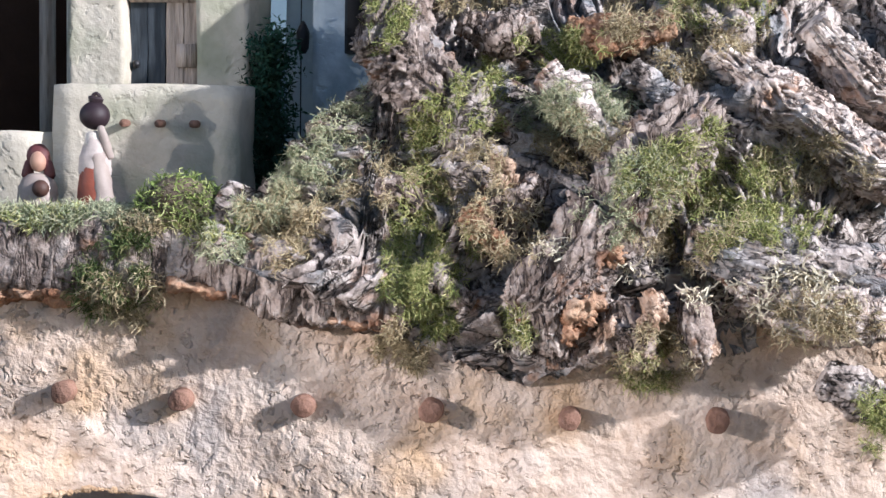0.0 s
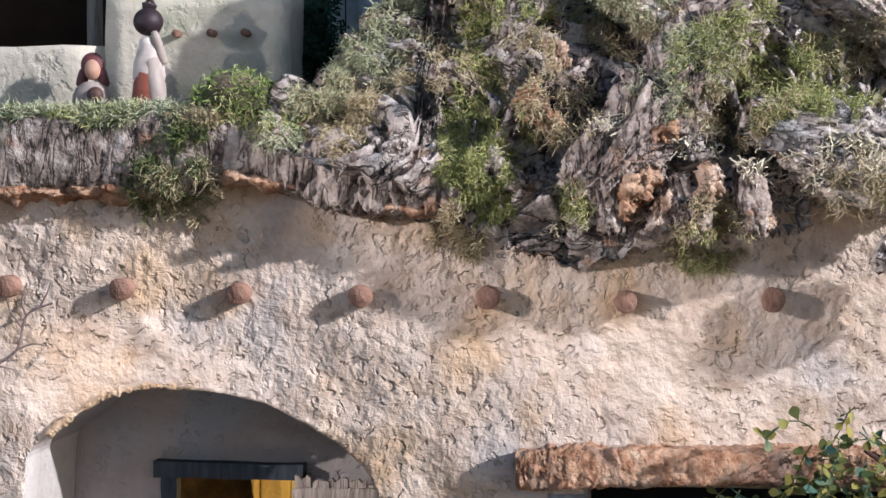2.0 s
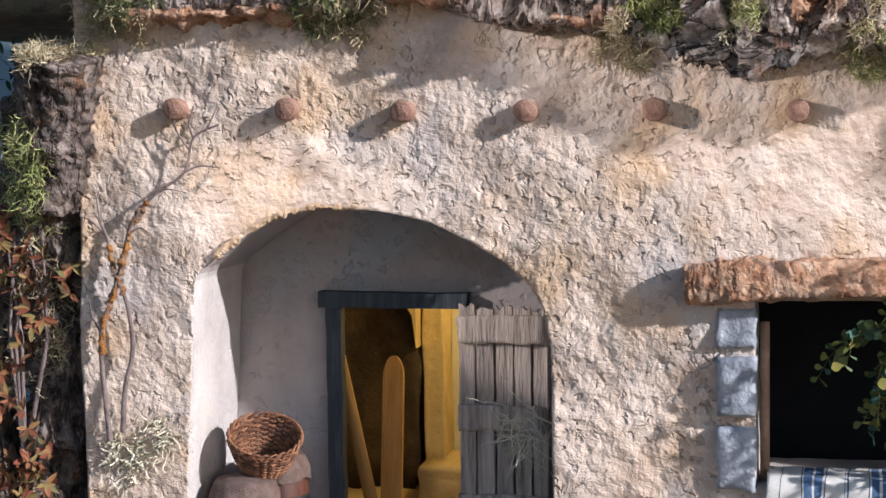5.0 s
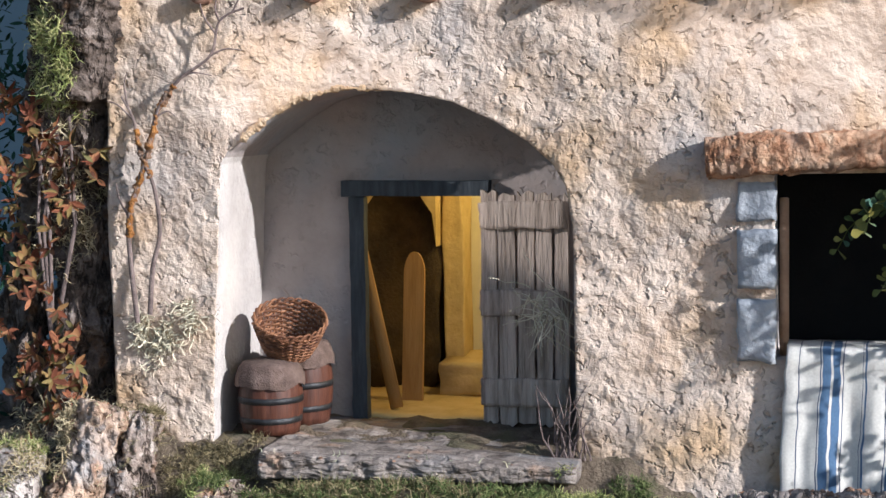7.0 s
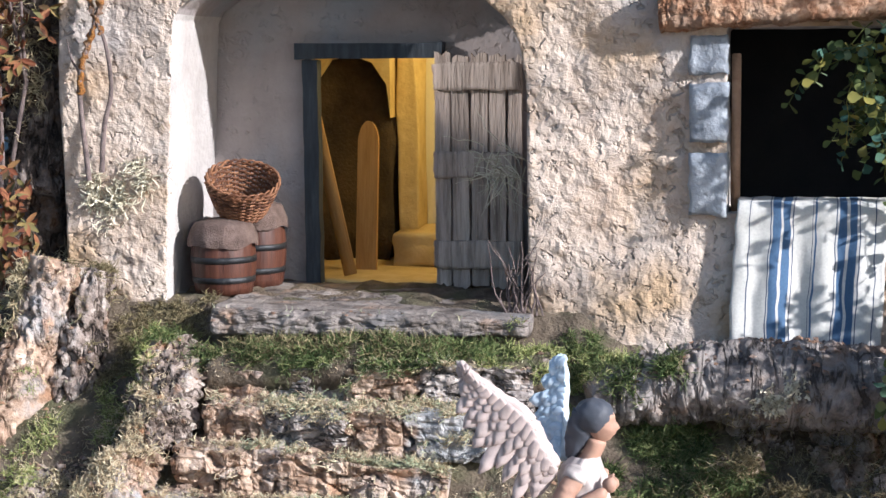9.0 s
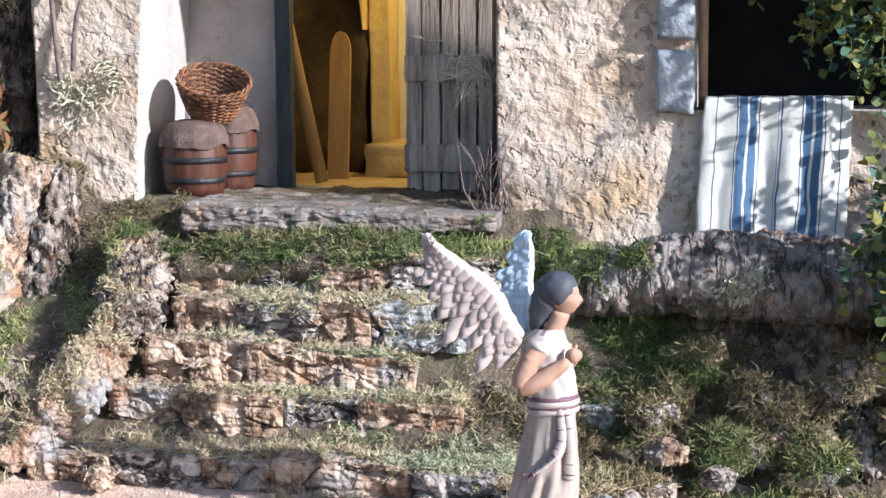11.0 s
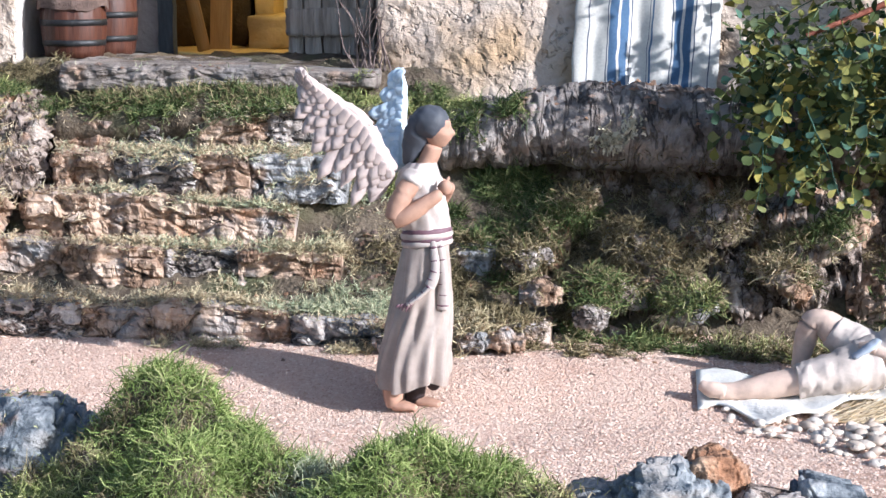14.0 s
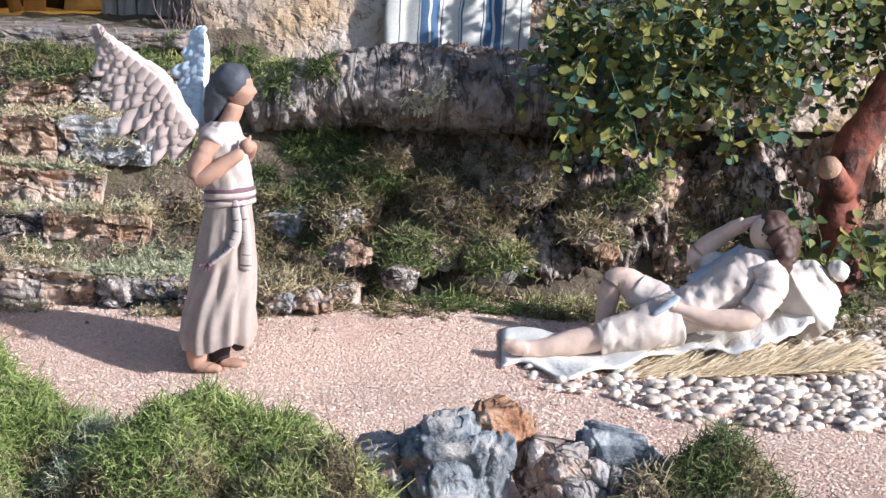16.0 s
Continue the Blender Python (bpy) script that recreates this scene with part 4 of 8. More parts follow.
def towel_material():
    m = bpy.data.materials.new("striped_linen")
    m.use_nodes = True
    n, L = m.node_tree.nodes, m.node_tree.links
    b = n["Principled BSDF"]
    tc, sep = n.new("ShaderNodeTexCoord"), n.new("ShaderNodeSeparateXYZ")
    L.new(tc.outputs["UV"], sep.inputs[0])
    ramp = n.new("ShaderNodeValToRGB")
    ramp.color_ramp.interpolation = "CONSTANT"
    white, blue, navy = (0.72, 0.69, 0.63, 1), (0.085, 0.155, 0.27, 1), (0.07, 0.09, 0.15, 1)
    bands = [(0.088, 0.097, navy), (0.228, 0.235, navy), (0.246, 0.297, blue), (0.316, 0.364, blue), (0.382, 0.390, navy), (0.508, 0.514, navy), (0.526, 0.538, blue), (0.663, 0.670, navy), (0.681, 0.732, blue), (0.751, 0.802, blue), (0.818, 0.826, navy), (0.925, 0.933, navy)]
    els = ramp.color_ramp.elements
    els[0].position, els[0].color = 0.0, white
    els[1].position, els[1].color = bands[0][0], bands[0][2]
    for i, (a, c, k) in enumerate(bands):
        if i:
            e = els.new(a)
            e.color = k
        e = els.new(c)
        e.color = white
    L.new(sep.outputs[0], ramp.inputs[0])
    no = n.new("ShaderNodeTexNoise")
    no.inputs["Scale"].default_value = 400
    L.new(tc.outputs["Object"], no.inputs["Vector"])
    mx = n.new("ShaderNodeMix")
    mx.data_type, mx.blend_type = "RGBA", "MULTIPLY"
    mx.inputs[0].default_value = 0.35
    L.new(ramp.outputs[0], mx.inputs[6])
    L.new(no.outputs[0], mx.inputs[7])
    L.new(mx.outputs[2], b.inputs["Base Color"])
    wv = n.new("ShaderNodeTexWave")
    wv.inputs["Scale"].default_value = 260
    L.new(tc.outputs["Object"], wv.inputs["Vector"])
    bp = n.new("ShaderNodeBump")
    bp.inputs["Strength"].default_value, bp.inputs["Distance"].default_value = 0.25, 0.001
    L.new(wv.outputs[0], bp.inputs["Height"])
    L.new(bp.outputs[0], b.inputs["Normal"])
    b.inputs["Roughness"].default_value = 0.95
    return m


TOWEL = towel_material()

# ---- window of the house ----
win = thing("window_1", (0.55, 0.0, 0.40), "dark unglazed window with stone jamb and bark lintel", "window", kind="structure")
for i, (za, zb) in enumerate([(0.394, 0.470), (0.474, 0.547), (0.551, 0.597)]):
    bm = box_bm(0.330, 0.376, -0.014 - 0.002 * (i % 2), 0.045, za, zb, cut=7)
    for v in bm.verts:
        c = Vector((0.353, 0.015, (za + zb) / 2))
        d = v.co - c
        e = max(abs(d.x) / 0.023, abs(d.z) / ((zb - za) / 2))
        if e > 0.8:
            v.co = c + d * (1 - 0.10 * (e - 0.8) / 0.2)
        v.co += Vector((fbm(v.co.x, v.co.y, v.co.z, 45, 3), fbm(v.co.x + 5, v.co.y, v.co.z, 45, 3), fbm(v.co.x, v.co.y + 5, v.co.z, 45, 3))) * 0.0035
    put_part("stone_block", bm, STONE, win, "smooth grey stone block")
put_part("wooden_jamb", box_bm(0.377, 0.387, 0.03, 0.05, 0.40, 0.575, 0.001), CUTWOOD, win, "pale thin wooden jamb")
lump("lintel", [(0.300, -0.008, 0.622), (0.34, -0.010, 0.624), (0.45, -0.008, 0.628), (0.60, -0.008, 0.632), (0.76, -0.008, 0.632)], [(0.028, 0.022), (0.030, 0.023), (0.028, 0.020), (0.028, 0.020), (0.028, 0.020)], CORK_RED, win, False, "rough reddish cork bark lintel", rings=220, segs=60, amp=0.0065, scale=44, seed=2.0, boxy=5.0, cells=(85, 40, 14), crev=0.5)
# closed near-black box in place of the shade behind the window
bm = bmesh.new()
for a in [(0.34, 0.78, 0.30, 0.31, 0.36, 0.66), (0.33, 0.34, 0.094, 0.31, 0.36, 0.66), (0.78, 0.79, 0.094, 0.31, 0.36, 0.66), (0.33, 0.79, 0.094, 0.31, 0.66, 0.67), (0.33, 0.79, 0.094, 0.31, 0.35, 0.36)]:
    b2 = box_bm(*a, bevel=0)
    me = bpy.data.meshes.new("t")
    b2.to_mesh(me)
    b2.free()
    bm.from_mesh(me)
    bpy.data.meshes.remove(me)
tagged(part("wall_dark_room", bm, DARK, None, smooth=False), "near-black box standing in for the shade of the room behind the window", "room", kind="structure")

# ---- towel over the sill ----
tv, tf, tuv = [], [], []
TU, TW = 60, 64
for i in range(TU):
    for j in range(TW):
        u, w = i / (TU - 1), j / (TW - 1)
        s = w * 0.215
        sag = 0.004 * math.sin(u * 9) + 0.003 * math.sin(u * 23 + 1)
        if s < 0.05:
            p = (0.045 - s * 1.05, 0.412 + 0.004)
            p = (p[0], 0.4145)
        else:
            d = s - 0.05
            r = min(1, d / 0.012)
            p = (-0.0075 - 0.010 * r - 0.20 * max(0, d - 0.03), 0.4145 - d * (0.35 + 0.65 * r))
        x = 0.387 + 0.160 * u - 0.010 * w + 0.002 * fbm(u, w, 0, 6, 2)
        tv.append(Vector((x, p[0] - (sag + 0.003 * fbm(u * 2, w * 0.8, 3, 2, 3)) * min(1, max(0, s - 0.05) * 14), p[1] + 0.0012 * fbm(u, w, 1, 9, 2))))
        tuv.append((u, w))
for i in range(TU - 1):
    for j in range(TW - 1):
        tf.append((i * TW + j, i * TW + j + 1, (i + 1) * TW + j + 1, (i + 1) * TW + j))
towel = tagged(mesh_ob("towel", tv, tf, TOWEL), "white linen towel with blue stripes hanging over the window sill", "towel")
uvl = towel.data.uv_layers.new(name="uv")
for li, lp in enumerate(towel.data.loops):
    uvl.data[li].uv = tuv[lp.vertex_index]
sol = towel.modifiers.new("thick", "SOLIDIFY")
sol.thickness, sol.offset = 0.0016, 0

# ---- door of the house ----
door = thing("door_1", (0.08, 0.14, 0.29), "weathered grey plank door standing open", "door", kind="structure")


def plank(x0, x1, y0, y1, z0, z1, material, parent, name="plank", seed=0.0, jag=0.0, amp=0.0016):
    bm = bmesh.new()
    nx, nz = 5, 24
    fr = []
    for yy in (y0, y1):
        g = []
        for i in range(nx):
            col = []
            for k in range(nz):
                x, z = x0 + (x1 - x0) * i / (nx - 1), z0 + (z1 - z0) * k / (nz - 1)
                e = noise.noise(Vector((x * 130 + seed, 3, z * 16)))
                dx = 0.0012 * noise.noise(Vector((seed, i, z * 40)))
                if k == nz - 1:
                    z += jag * noise.noise(Vector((x * 160 + seed, 0, 0)))
                if k == 0:
                    z += 0.6 * jag * noise.noise(Vector((x * 160 + seed, 7, 0)))
                col.append(bm.verts.new((x + dx, yy + (amp * e if yy == y0 else 0), z)))
            g.append(col)
        fr.append(g)
    f, b = fr
    for i in range(nx - 1):
        for k in range(nz - 1):
            bm.faces.new((f[i][k], f[i + 1][k], f[i + 1][k + 1], f[i][k + 1]))
            bm.faces.new((b[i][k], b[i][k + 1], b[i + 1][k + 1], b[i + 1][k]))
    for k in range(nz - 1):
        bm.faces.new((f[0][k], f[0][k + 1], b[0][k + 1], b[0][k]))
        bm.faces.new((f[-1][k], b[-1][k], b[-1][k + 1], f[-1][k + 1]))
    for i in range(nx - 1):
        bm.faces.new((f[i][-1], f[i + 1][-1], b[i + 1][-1], b[i][-1]))
        bm.faces.new((f[i][0], b[i][0], b[i + 1][0], f[i + 1][0]))
    return put_part(name, bm, material, parent, smooth=False)


xs = [0.018, 0.040, 0.063, 0.086, 0.108, 0.128]
for i in range(5):
    plank(xs[i] + 0.0015, xs[i + 1] - 0.0015, 0.137 - 0.002 * (i % 2), 0.145, 0.297 - 0.002 * (i % 2), 0.580 - [0, 0.004, 0.001, 0.003, 0.008][i], OLDWOOD, door, "plank", i * 3.7, 0.010)
for za, zb, s in [(0.535, 0.567, 1.0), (0.430, 0.460, 2.0), (0.318, 0.352, 3.0)]:
    bm = box_bm(0.019, 0.126, 0.1295, 0.1365, za, zb, cut=6, amp=0.003, scale=40)
    put_part("batten", bm, OLDWOOD, door, smooth=True)
frame_1 = thing("door_frame", (-0.05, 0.085, 0.29), "dark blue-grey painted wooden door frame", "door frame", kind="structure")
plank(-0.158, 0.028, 0.145, 0.169, 0.574, 0.593, BLUEWOOD, frame_1, "lintel", 0.5, 0.003)
plank(-0.150, -0.131, 0.151, 0.169, 0.292, 0.5735, BLUEWOOD, frame_1, "post", 4.5, 0.002)

# ---- room behind the door ----
first_room = len(scene.collection.objects)
for nm, a, m, lab in [("wall_room_back", (-0.40, 0.30, 0.40, 0.42, 0.28, 0.80), PALE, "pale plaster back wall of the room"), ("wall_room_left", (-0.30, -0.29, 0.123, 0.40, 0.28, 0.80), YELLOW, "ochre plaster side wall of the room"), ("wall_room_right", (0.17, 0.18, 0.123, 0.40, 0.28, 0.80), PALE, "pale plaster side wall of the room"), ("ceiling_room", (-0.30, 0.18, 0.123, 0.40, 0.78, 0.80), YELLOW, "ochre ceiling of the room"), ("floor_room", (-0.29, 0.17, 0.10, 0.40, 0.27, 0.300), YELLOW, "ochre earth floor of the room")]:
    tagged(part(nm, box_bm(*a, bevel=0, cut=10, amp=0.006, scale=12), m, None), lab, nm.split("_")[0], kind="structure")
pier = tagged(part("wall_pier", box_bm(-0.070, -0.044, 0.33, 0.40, 0.30, 0.78, cut=8, amp=0.006, scale=20), YELLOW, None), "ochre plaster pier of an inner arch", "wall", kind="structure")
# solid block mottled near-black to brown
nich = tagged(part("wall_niche", box_bm(-0.20, -0.078, 0.33, 0.39, 0.30, 0.78, cut=10, amp=0.015, scale=15), NICHE, None), "dark brown mottled niche", "wall", kind="structure")
arc = bmesh.new()
arc_pts = [(-0.075, 0.50), (-0.08, 0.545), (-0.1, 0.575), (-0.13, 0.586), (-0.16, 0.58), (-0.185, 0.55), (-0.195, 0.50), (-0.195, 0.78), (-0.075, 0.78)]
fv = [arc.verts.new((x, 0.30, z)) for x, z in arc_pts]
fc = arc.faces.new(fv)
ex = bmesh.ops.extrude_face_region(arc, geom=[fc])
bmesh.ops.translate(arc, verts=[v for v in ex["geom"] if isinstance(v, bmesh.types.BMVert)], vec=(0, 0.05, 0))
tagged(part("wall_inner_arch", arc, YELLOW, None, smooth=False), "ochre plaster inner arch", "arch", kind="structure")
bench = tagged(part("room_bench", box_bm(-0.066, 0.17, 0.27, 0.40, 0.30, 0.345, cut=6, amp=0.004, scale=25), YELLOW, None), "low ochre masonry bench in the lit room", "bench")
bm = box_bm(0.0, 0.13, 0.285, 0.385, 0.347, 0.362, 0.003)
tagged(part("tray", bm, BOARD, None), "brown wooden tray on the masonry bench", "tray")
for x, y, z, ry, rx, h, w in [(-0.092, 0.215, 0.300, 0, -8, 0.20, 0.028)]:
    bm = bmesh.new()
    n = 16
    front = [bm.verts.new((-w / 2, 0, 0)), bm.verts.new((w / 2, 0, 0))] + [bm.verts.new((w / 2 * math.cos(a), 0, h - w * 1.1 + w * 1.1 * math.sin(a))) for a in [math.pi * k / (n - 1) for k in range(n)]]
    f = bm.faces.new(front)
    e = bmesh.ops.extrude_face_region(bm, geom=[f])
    bmesh.ops.translate(bm, verts=[v for v in e["geom"] if isinstance(v, bmesh.types.BMVert)], vec=(0, 0.008, 0))
    ob = part("bread_board", bm, BOARD, None, smooth=False)
    ob.matrix_world = pose(x, y, z, rx, ry, 0)
    tagged(ob, "long round-topped ochre wooden board leaning in the room", "board")
ob = part("plank_board", box_bm(-0.008, 0.008, -0.004, 0.004, 0, 0.25, 0.001), BOARD, None)
ob.matrix_world = pose(-0.096, 0.15, 0.302, -3, -13, 0)
tagged(ob, "narrow ochre plank leaning against the door frame", "plank")

for ob in list(scene.collection.objects)[first_room:]:
    ob.matrix_world = Matrix.Translation((-0.016, 0.078, -0.006)) @ ob.matrix_world

# ---- barrels and basket in the porch ----
def lathe(profile, segs=36, wob=0.0):
    bm = bmesh.new()
    rings = []
    for r, z in profile:
        rings.append([bm.verts.new((r * math.cos(2 * math.pi * k / segs), r * math.sin(2 * math.pi * k / segs), z)) for k in range(segs)])
    for a, b in zip(rings, rings[1:]):
        for k in range(segs):
            bm.faces.new((a[k], a[(k + 1) % segs], b[(k + 1) % segs], b[k]))
    if profile[0][0] > 1e-5:
        bm.faces.new(rings[0][::-1])
    if profile[-1][0] > 1e-5:
        bm.faces.new(rings[-1])
    return bm


def barrel(x, y, z, cover=True, r=0.040, h=0.088):
    b = thing("barrel", (x, y, z), "small red-brown stave barrel with iron hoops and sackcloth cover", "barrel", "barrels in the porch")
    bm = lathe([(r * (0.86 + 0.14 * math.sin(math.pi * t)), h * t) for t in [i / 10 for i in range(11)]], 60)
    for v in bm.verts:
        an = math.atan2(v.co.y, v.co.x)
        g = abs((an * 15 / (2 * math.pi)) % 1 - 0.5)
        if g > 0.42 and abs(v.co.x) + abs(v.co.y) > 0.01:
            v.co.x *= 0.97
            v.co.y *= 0.97
    part("stave_body", bm, BARREL, b)
    for t, w in [(0.22, 0.007), (0.52, 0.0075), (0.80, 0.007)]:
        rr = r * (0.86 + 0.14 * math.sin(math.pi * t)) * 1.015
        part("hoop", lathe([(rr - 0.003, h * t - w / 2), (rr, h * t - w / 2), (rr * 1.003, h * t), (rr, h * t + w / 2), (rr - 0.003, h * t + w / 2)], 48), HOOP, b, "dark iron hoop")
    bm = bmesh.new()
    segs = 56
    rows = []
    for i in range(15):
        t = i / 14
        row = []
        for k in range(segs):
            an = 2 * math.pi * k / segs
            hem = 1 + 0.25 * noise.noise(Vector((math.cos(an) * 2 + x * 9, math.sin(an) * 2, 3)))
            if t < 0.6:
                rad, zz = r * 0.90 * t / 0.6, h + 0.006 * (1 - (t / 0.6) ** 2) + 0.004
            else:
                q = (t - 0.6) / 0.4
                rad = r * (0.90 + 0.17 * min(1, q * 1.6) + 0.03 * q * math.sin(an * 11 + 2))
                zz = h + 0.004 - q * 0.027 * hem
            row.append(bm.verts.new((rad * math.cos(an), rad * math.sin(an), zz + 0.0016 * fbm(math.cos(an) * rad, math.sin(an) * rad, i, 90, 3))))
        rows.append(row)
    for a, c in zip(rows, rows[1:]):
        for k in range(segs):
            bm.faces.new((a[k], a[(k + 1) % segs], c[(k + 1) % segs], c[k]))
    part("cloth_cover", bm, SACKCLOTH, b, "brown sackcloth tied over the top")
    return b


barrel(-0.222, 0.045, 0.297, r=0.039, h=0.080)
barrel(-0.205, 0.118, 0.296, r=0.038, h=0.096)


def basket(at, tilt):
    b = thing("basket", at, "round brown wicker basket lying tilted on the barrels", "basket")
    b.matrix_world = Matrix.Translation(at) @ tilt @ Matrix.Scale(0.84, 4)
    stakes, rows = 26, 17
    H = 0.052
    rad = lambda t: 0.030 + 0.021 * t ** 0.8
    bm = bmesh.new()

    def rope(pts, rr, closed):
        n = len(pts)
        ringv = []
        for i, p in enumerate(pts):
            t = (pts[(i + 1) % n] - pts[i - 1]) if closed or 0 < i < n - 1 else (pts[min(i + 1, n - 1)] - pts[max(i - 1, 0)])
            t.normalize()
            s = t.cross(Vector((0, 0, 1)))
            if s.length < 0.1:
                s = t.cross(Vector((1, 0, 0)))
            s.normalize()
            u = s.cross(t)
            ringv.append([bm.verts.new(p + (s * math.cos(a) + u * math.sin(a)) * rr) for a in [k * math.pi / 2 + 0.4 for k in range(4)]])
        for i in range(n if closed else n - 1):
            a, c = ringv[i], ringv[(i + 1) % n]
            for k in range(4):
                bm.faces.new((a[k], a[(k + 1) % 4], c[(k + 1) % 4], c[k]))

    for r in range(rows):
        t = r / (rows - 1)
        pts = []
        for k in range(stakes * 4):
            an = 2 * math.pi * k / (stakes * 4)
            w = math.cos(an * stakes / 2 + math.pi * (r % 2)) * 0.0022
            pts.append(Vector(((rad(t) + w) * math.cos(an), (rad(t) + w) * math.sin(an), H * t + 0.002)))
        rope(pts, 0.0021, True)
    part("weave", bm, WICKER, b)
    bm = bmesh.new()
    for k in range(stakes):
        an = 2 * math.pi * k / stakes
        rope([Vector((rad(t) * math.cos(an), rad(t) * math.sin(an), H * t)) for t in (0, 0.3, 0.6, 0.9, 1.0)], 0.0016, False)
    part("stakes", bm, WICKER, b)
    bm = bmesh.new()
    for k in range(stakes):
        pts = []
        for q in range(9):
            f = q / 8
            an = 2 * math.pi * (k + 2 * f) / stakes
            pts.append(Vector(((rad(1) + 0.002 * math.cos(f * math.pi)) * math.cos(an), (rad(1) + 0.002 * math.cos(f * math.pi)) * math.sin(an), H + 0.008 * math.sin(math.pi * f))))
        rope(pts, 0.0019, False)
    part("rim", bm, WICKER, b, "scalloped wicker rim")
    part("bottom", lathe([(0.0301, 0.0), (0.0301, 0.004)], 22), WICKER, b)
    return b


basket((-0.206, 0.068, 0.390), pose(0, 0, 0, 24, 12, 0))

# ---- houses on the terrace ----
para = thing("parapet", (-0.10, 0.16, 0.98), "thick cream plaster parapet of the upper house with small beam ends", "wall", kind="structure")
bm = box_bm(-0.218, 0.012, 0.160, 0.235, 0.97, 1.158, bevel=0.0, cut=9, amp=0.004, scale=14)
put_part("parapet_body", bm, CREAM, para)
for x in (-0.126, -0.083, -0.041):
    bm = bmesh.new()
    bmesh.ops.create_cone(bm, cap_ends=True, segments=12, radius1=0.0046, radius2=0.0048, depth=0.024, matrix=pose(x, 0.157, 1.112, 90, 0, 0))
    put_part("beam_end", bm, LOGEND, para, "small brown beam end")
tagged(part("wall_low", box_bm(-0.80, -0.217, 0.165, 0.21, 0.97, 1.100, bevel=0.0, cut=9, amp=0.004, scale=12), CREAM, None), "low cream plaster wall of the terrace", "wall", kind="structure")
upper = thing("upper_house", (-0.13, 0.30, 0.98), "cream plaster house on the terrace with a grey plank door", "house")
put_part("pillar", box_bm(-0.247, -0.176, 0.30, 0.36, 0.97, 1.75, bevel=0, cut=9, amp=0.004, scale=12), CREAM, upper)
put_part("wall", box_bm(-0.080, -0.012, 0.30, 0.42, 0.97, 1.75, bevel=0, cut=9, amp=0.004, scale=12), CREAM, upper)
put_part("wall_above", box_bm(-0.176, -0.080, 0.305, 0.36, 1.36, 1.75, bevel=0, cut=6, amp=0.003, scale=12), CREAM, upper)
ud = put_part("door", box_bm(-0.176, -0.080, 0.335, 0.345, 0.98, 1.36, bevel=0.001), BLUEWOOD, upper, "grey-blue plank door")
for i in range(4):
    plank(-0.175 + 0.0238 * i, -0.1525 + 0.0238 * i, 0.326, 0.334, 0.985, 1.30, OLDWOOD if i > 1 else BLUEWOOD, ud, "door_plank", i * 2.2, 0.0)
put_part("door_batten", box_bm(-0.175, -0.081, 0.318, 0.3255, 1.268, 1.288, 0.001), OLDWOOD, ud)
put_part("door_lock", box_bm(-0.112, -0.086, 0.318, 0.3255, 1.185, 1.215, 0.001), OLDWOOD, ud)
put_part("door_knob", lathe([(0.0, 1.184), (0.004, 1.185), (0.005, 1.189), (0.004, 1.193), (0, 1.194)], 12), HOOP, ud)
bpy.context.scene.collection.objects[-1].location = (-0.166, 0.322, 0)
# dark side room with a lit post; its shade and light strip are painted
tagged(part("wall_dark_hall", box_bm(-0.9, -0.247, 0.60, 0.63, 0.97, 1.75, 0), BROWN, None), "brown back wall of an open hall, darkened for its shade", "wall", kind="structure")
tagged(part("ceiling_hall", box_bm(-0.9, -0.2, 0.24, 0.63, 1.50, 1.53, 0), BROWN, None), "unseen hall ceiling, brown darkened for shade", "ceiling", kind="structure")
tagged(part("hall_post", box_bm(-0.345, -0.328, 0.45, 0.47, 0.98, 1.5, 0.001), OLDWOOD, None), "grey wooden post in the dark hall", "post")
# strip of warm light beside the pillar, made as a pale box
tagged(part("hall_light_strip", box_bm(-0.266, -0.2485, 0.34, 0.40, 0.98, 1.5, 0.001), PALE, None), "pale strip standing for warm light beside the hall", "wall", kind="structure")
blue = thing("blue_house", (0.11, 0.35, 0.98), "blue-grey weathered plaster house behind the bark hill", "house")
put_part("wall", box_bm(0.060, 0.24, 0.35, 0.50, 0.97, 1.75, bevel=0, cut=9, amp=0.004, scale=12), BLUEWALL, blue)
wf = put_part("window_frame", box_bm(0.103, 0.130, 0.342, 0.349, 1.205, 1.40, 0.001), BLUEWOOD, blue, "dark blue-grey window frame")
put_part("window_pane", box_bm(0.107, 0.126, 0.339, 0.3415, 1.21, 1.39, 0), DARK, wf, "dark window pane")
tagged(part("wall_alley", box_bm(-0.012, 0.06, 0.52, 0.56, 0.97, 1.75, bevel=0, cut=5, amp=0.004, scale=12), BLUEWALL, None), "blue-grey wall closing the alley", "wall", kind="structure")
tagged(part("alley_moulding", box_bm(-0.012, 0.06, 0.508, 0.5195, 1.235, 1.250, 0.001), BLUEWALL, None), "blue-grey moulding on the alley wall", "trim", kind="structure")
lant = thing("wall_lantern", (0.052, 0.34, 1.21), "small black iron wall lantern", "lantern")
put_part("lantern_body", lathe([(0.004, 1.205), (0.008, 1.212), (0.009, 1.232), (0.004, 1.243), (0.001, 1.247)], 8), LANTERN, lant)
bpy.context.scene.collection.objects[-1].location = (0.048, 0.345, 0)
tagged(part("hanging_cord", box_bm(0.0245, 0.026, 0.44, 0.4415, 0.98, 1.7, 0), LANTERN, None), "thin black cord in the alley", "cord")
# painted backdrop wall
BACK = mat("blue_painted_wall", [(0.16, 0.24, 0.30), (0.22, 0.31, 0.37)], 3, 0.9, 0.1)
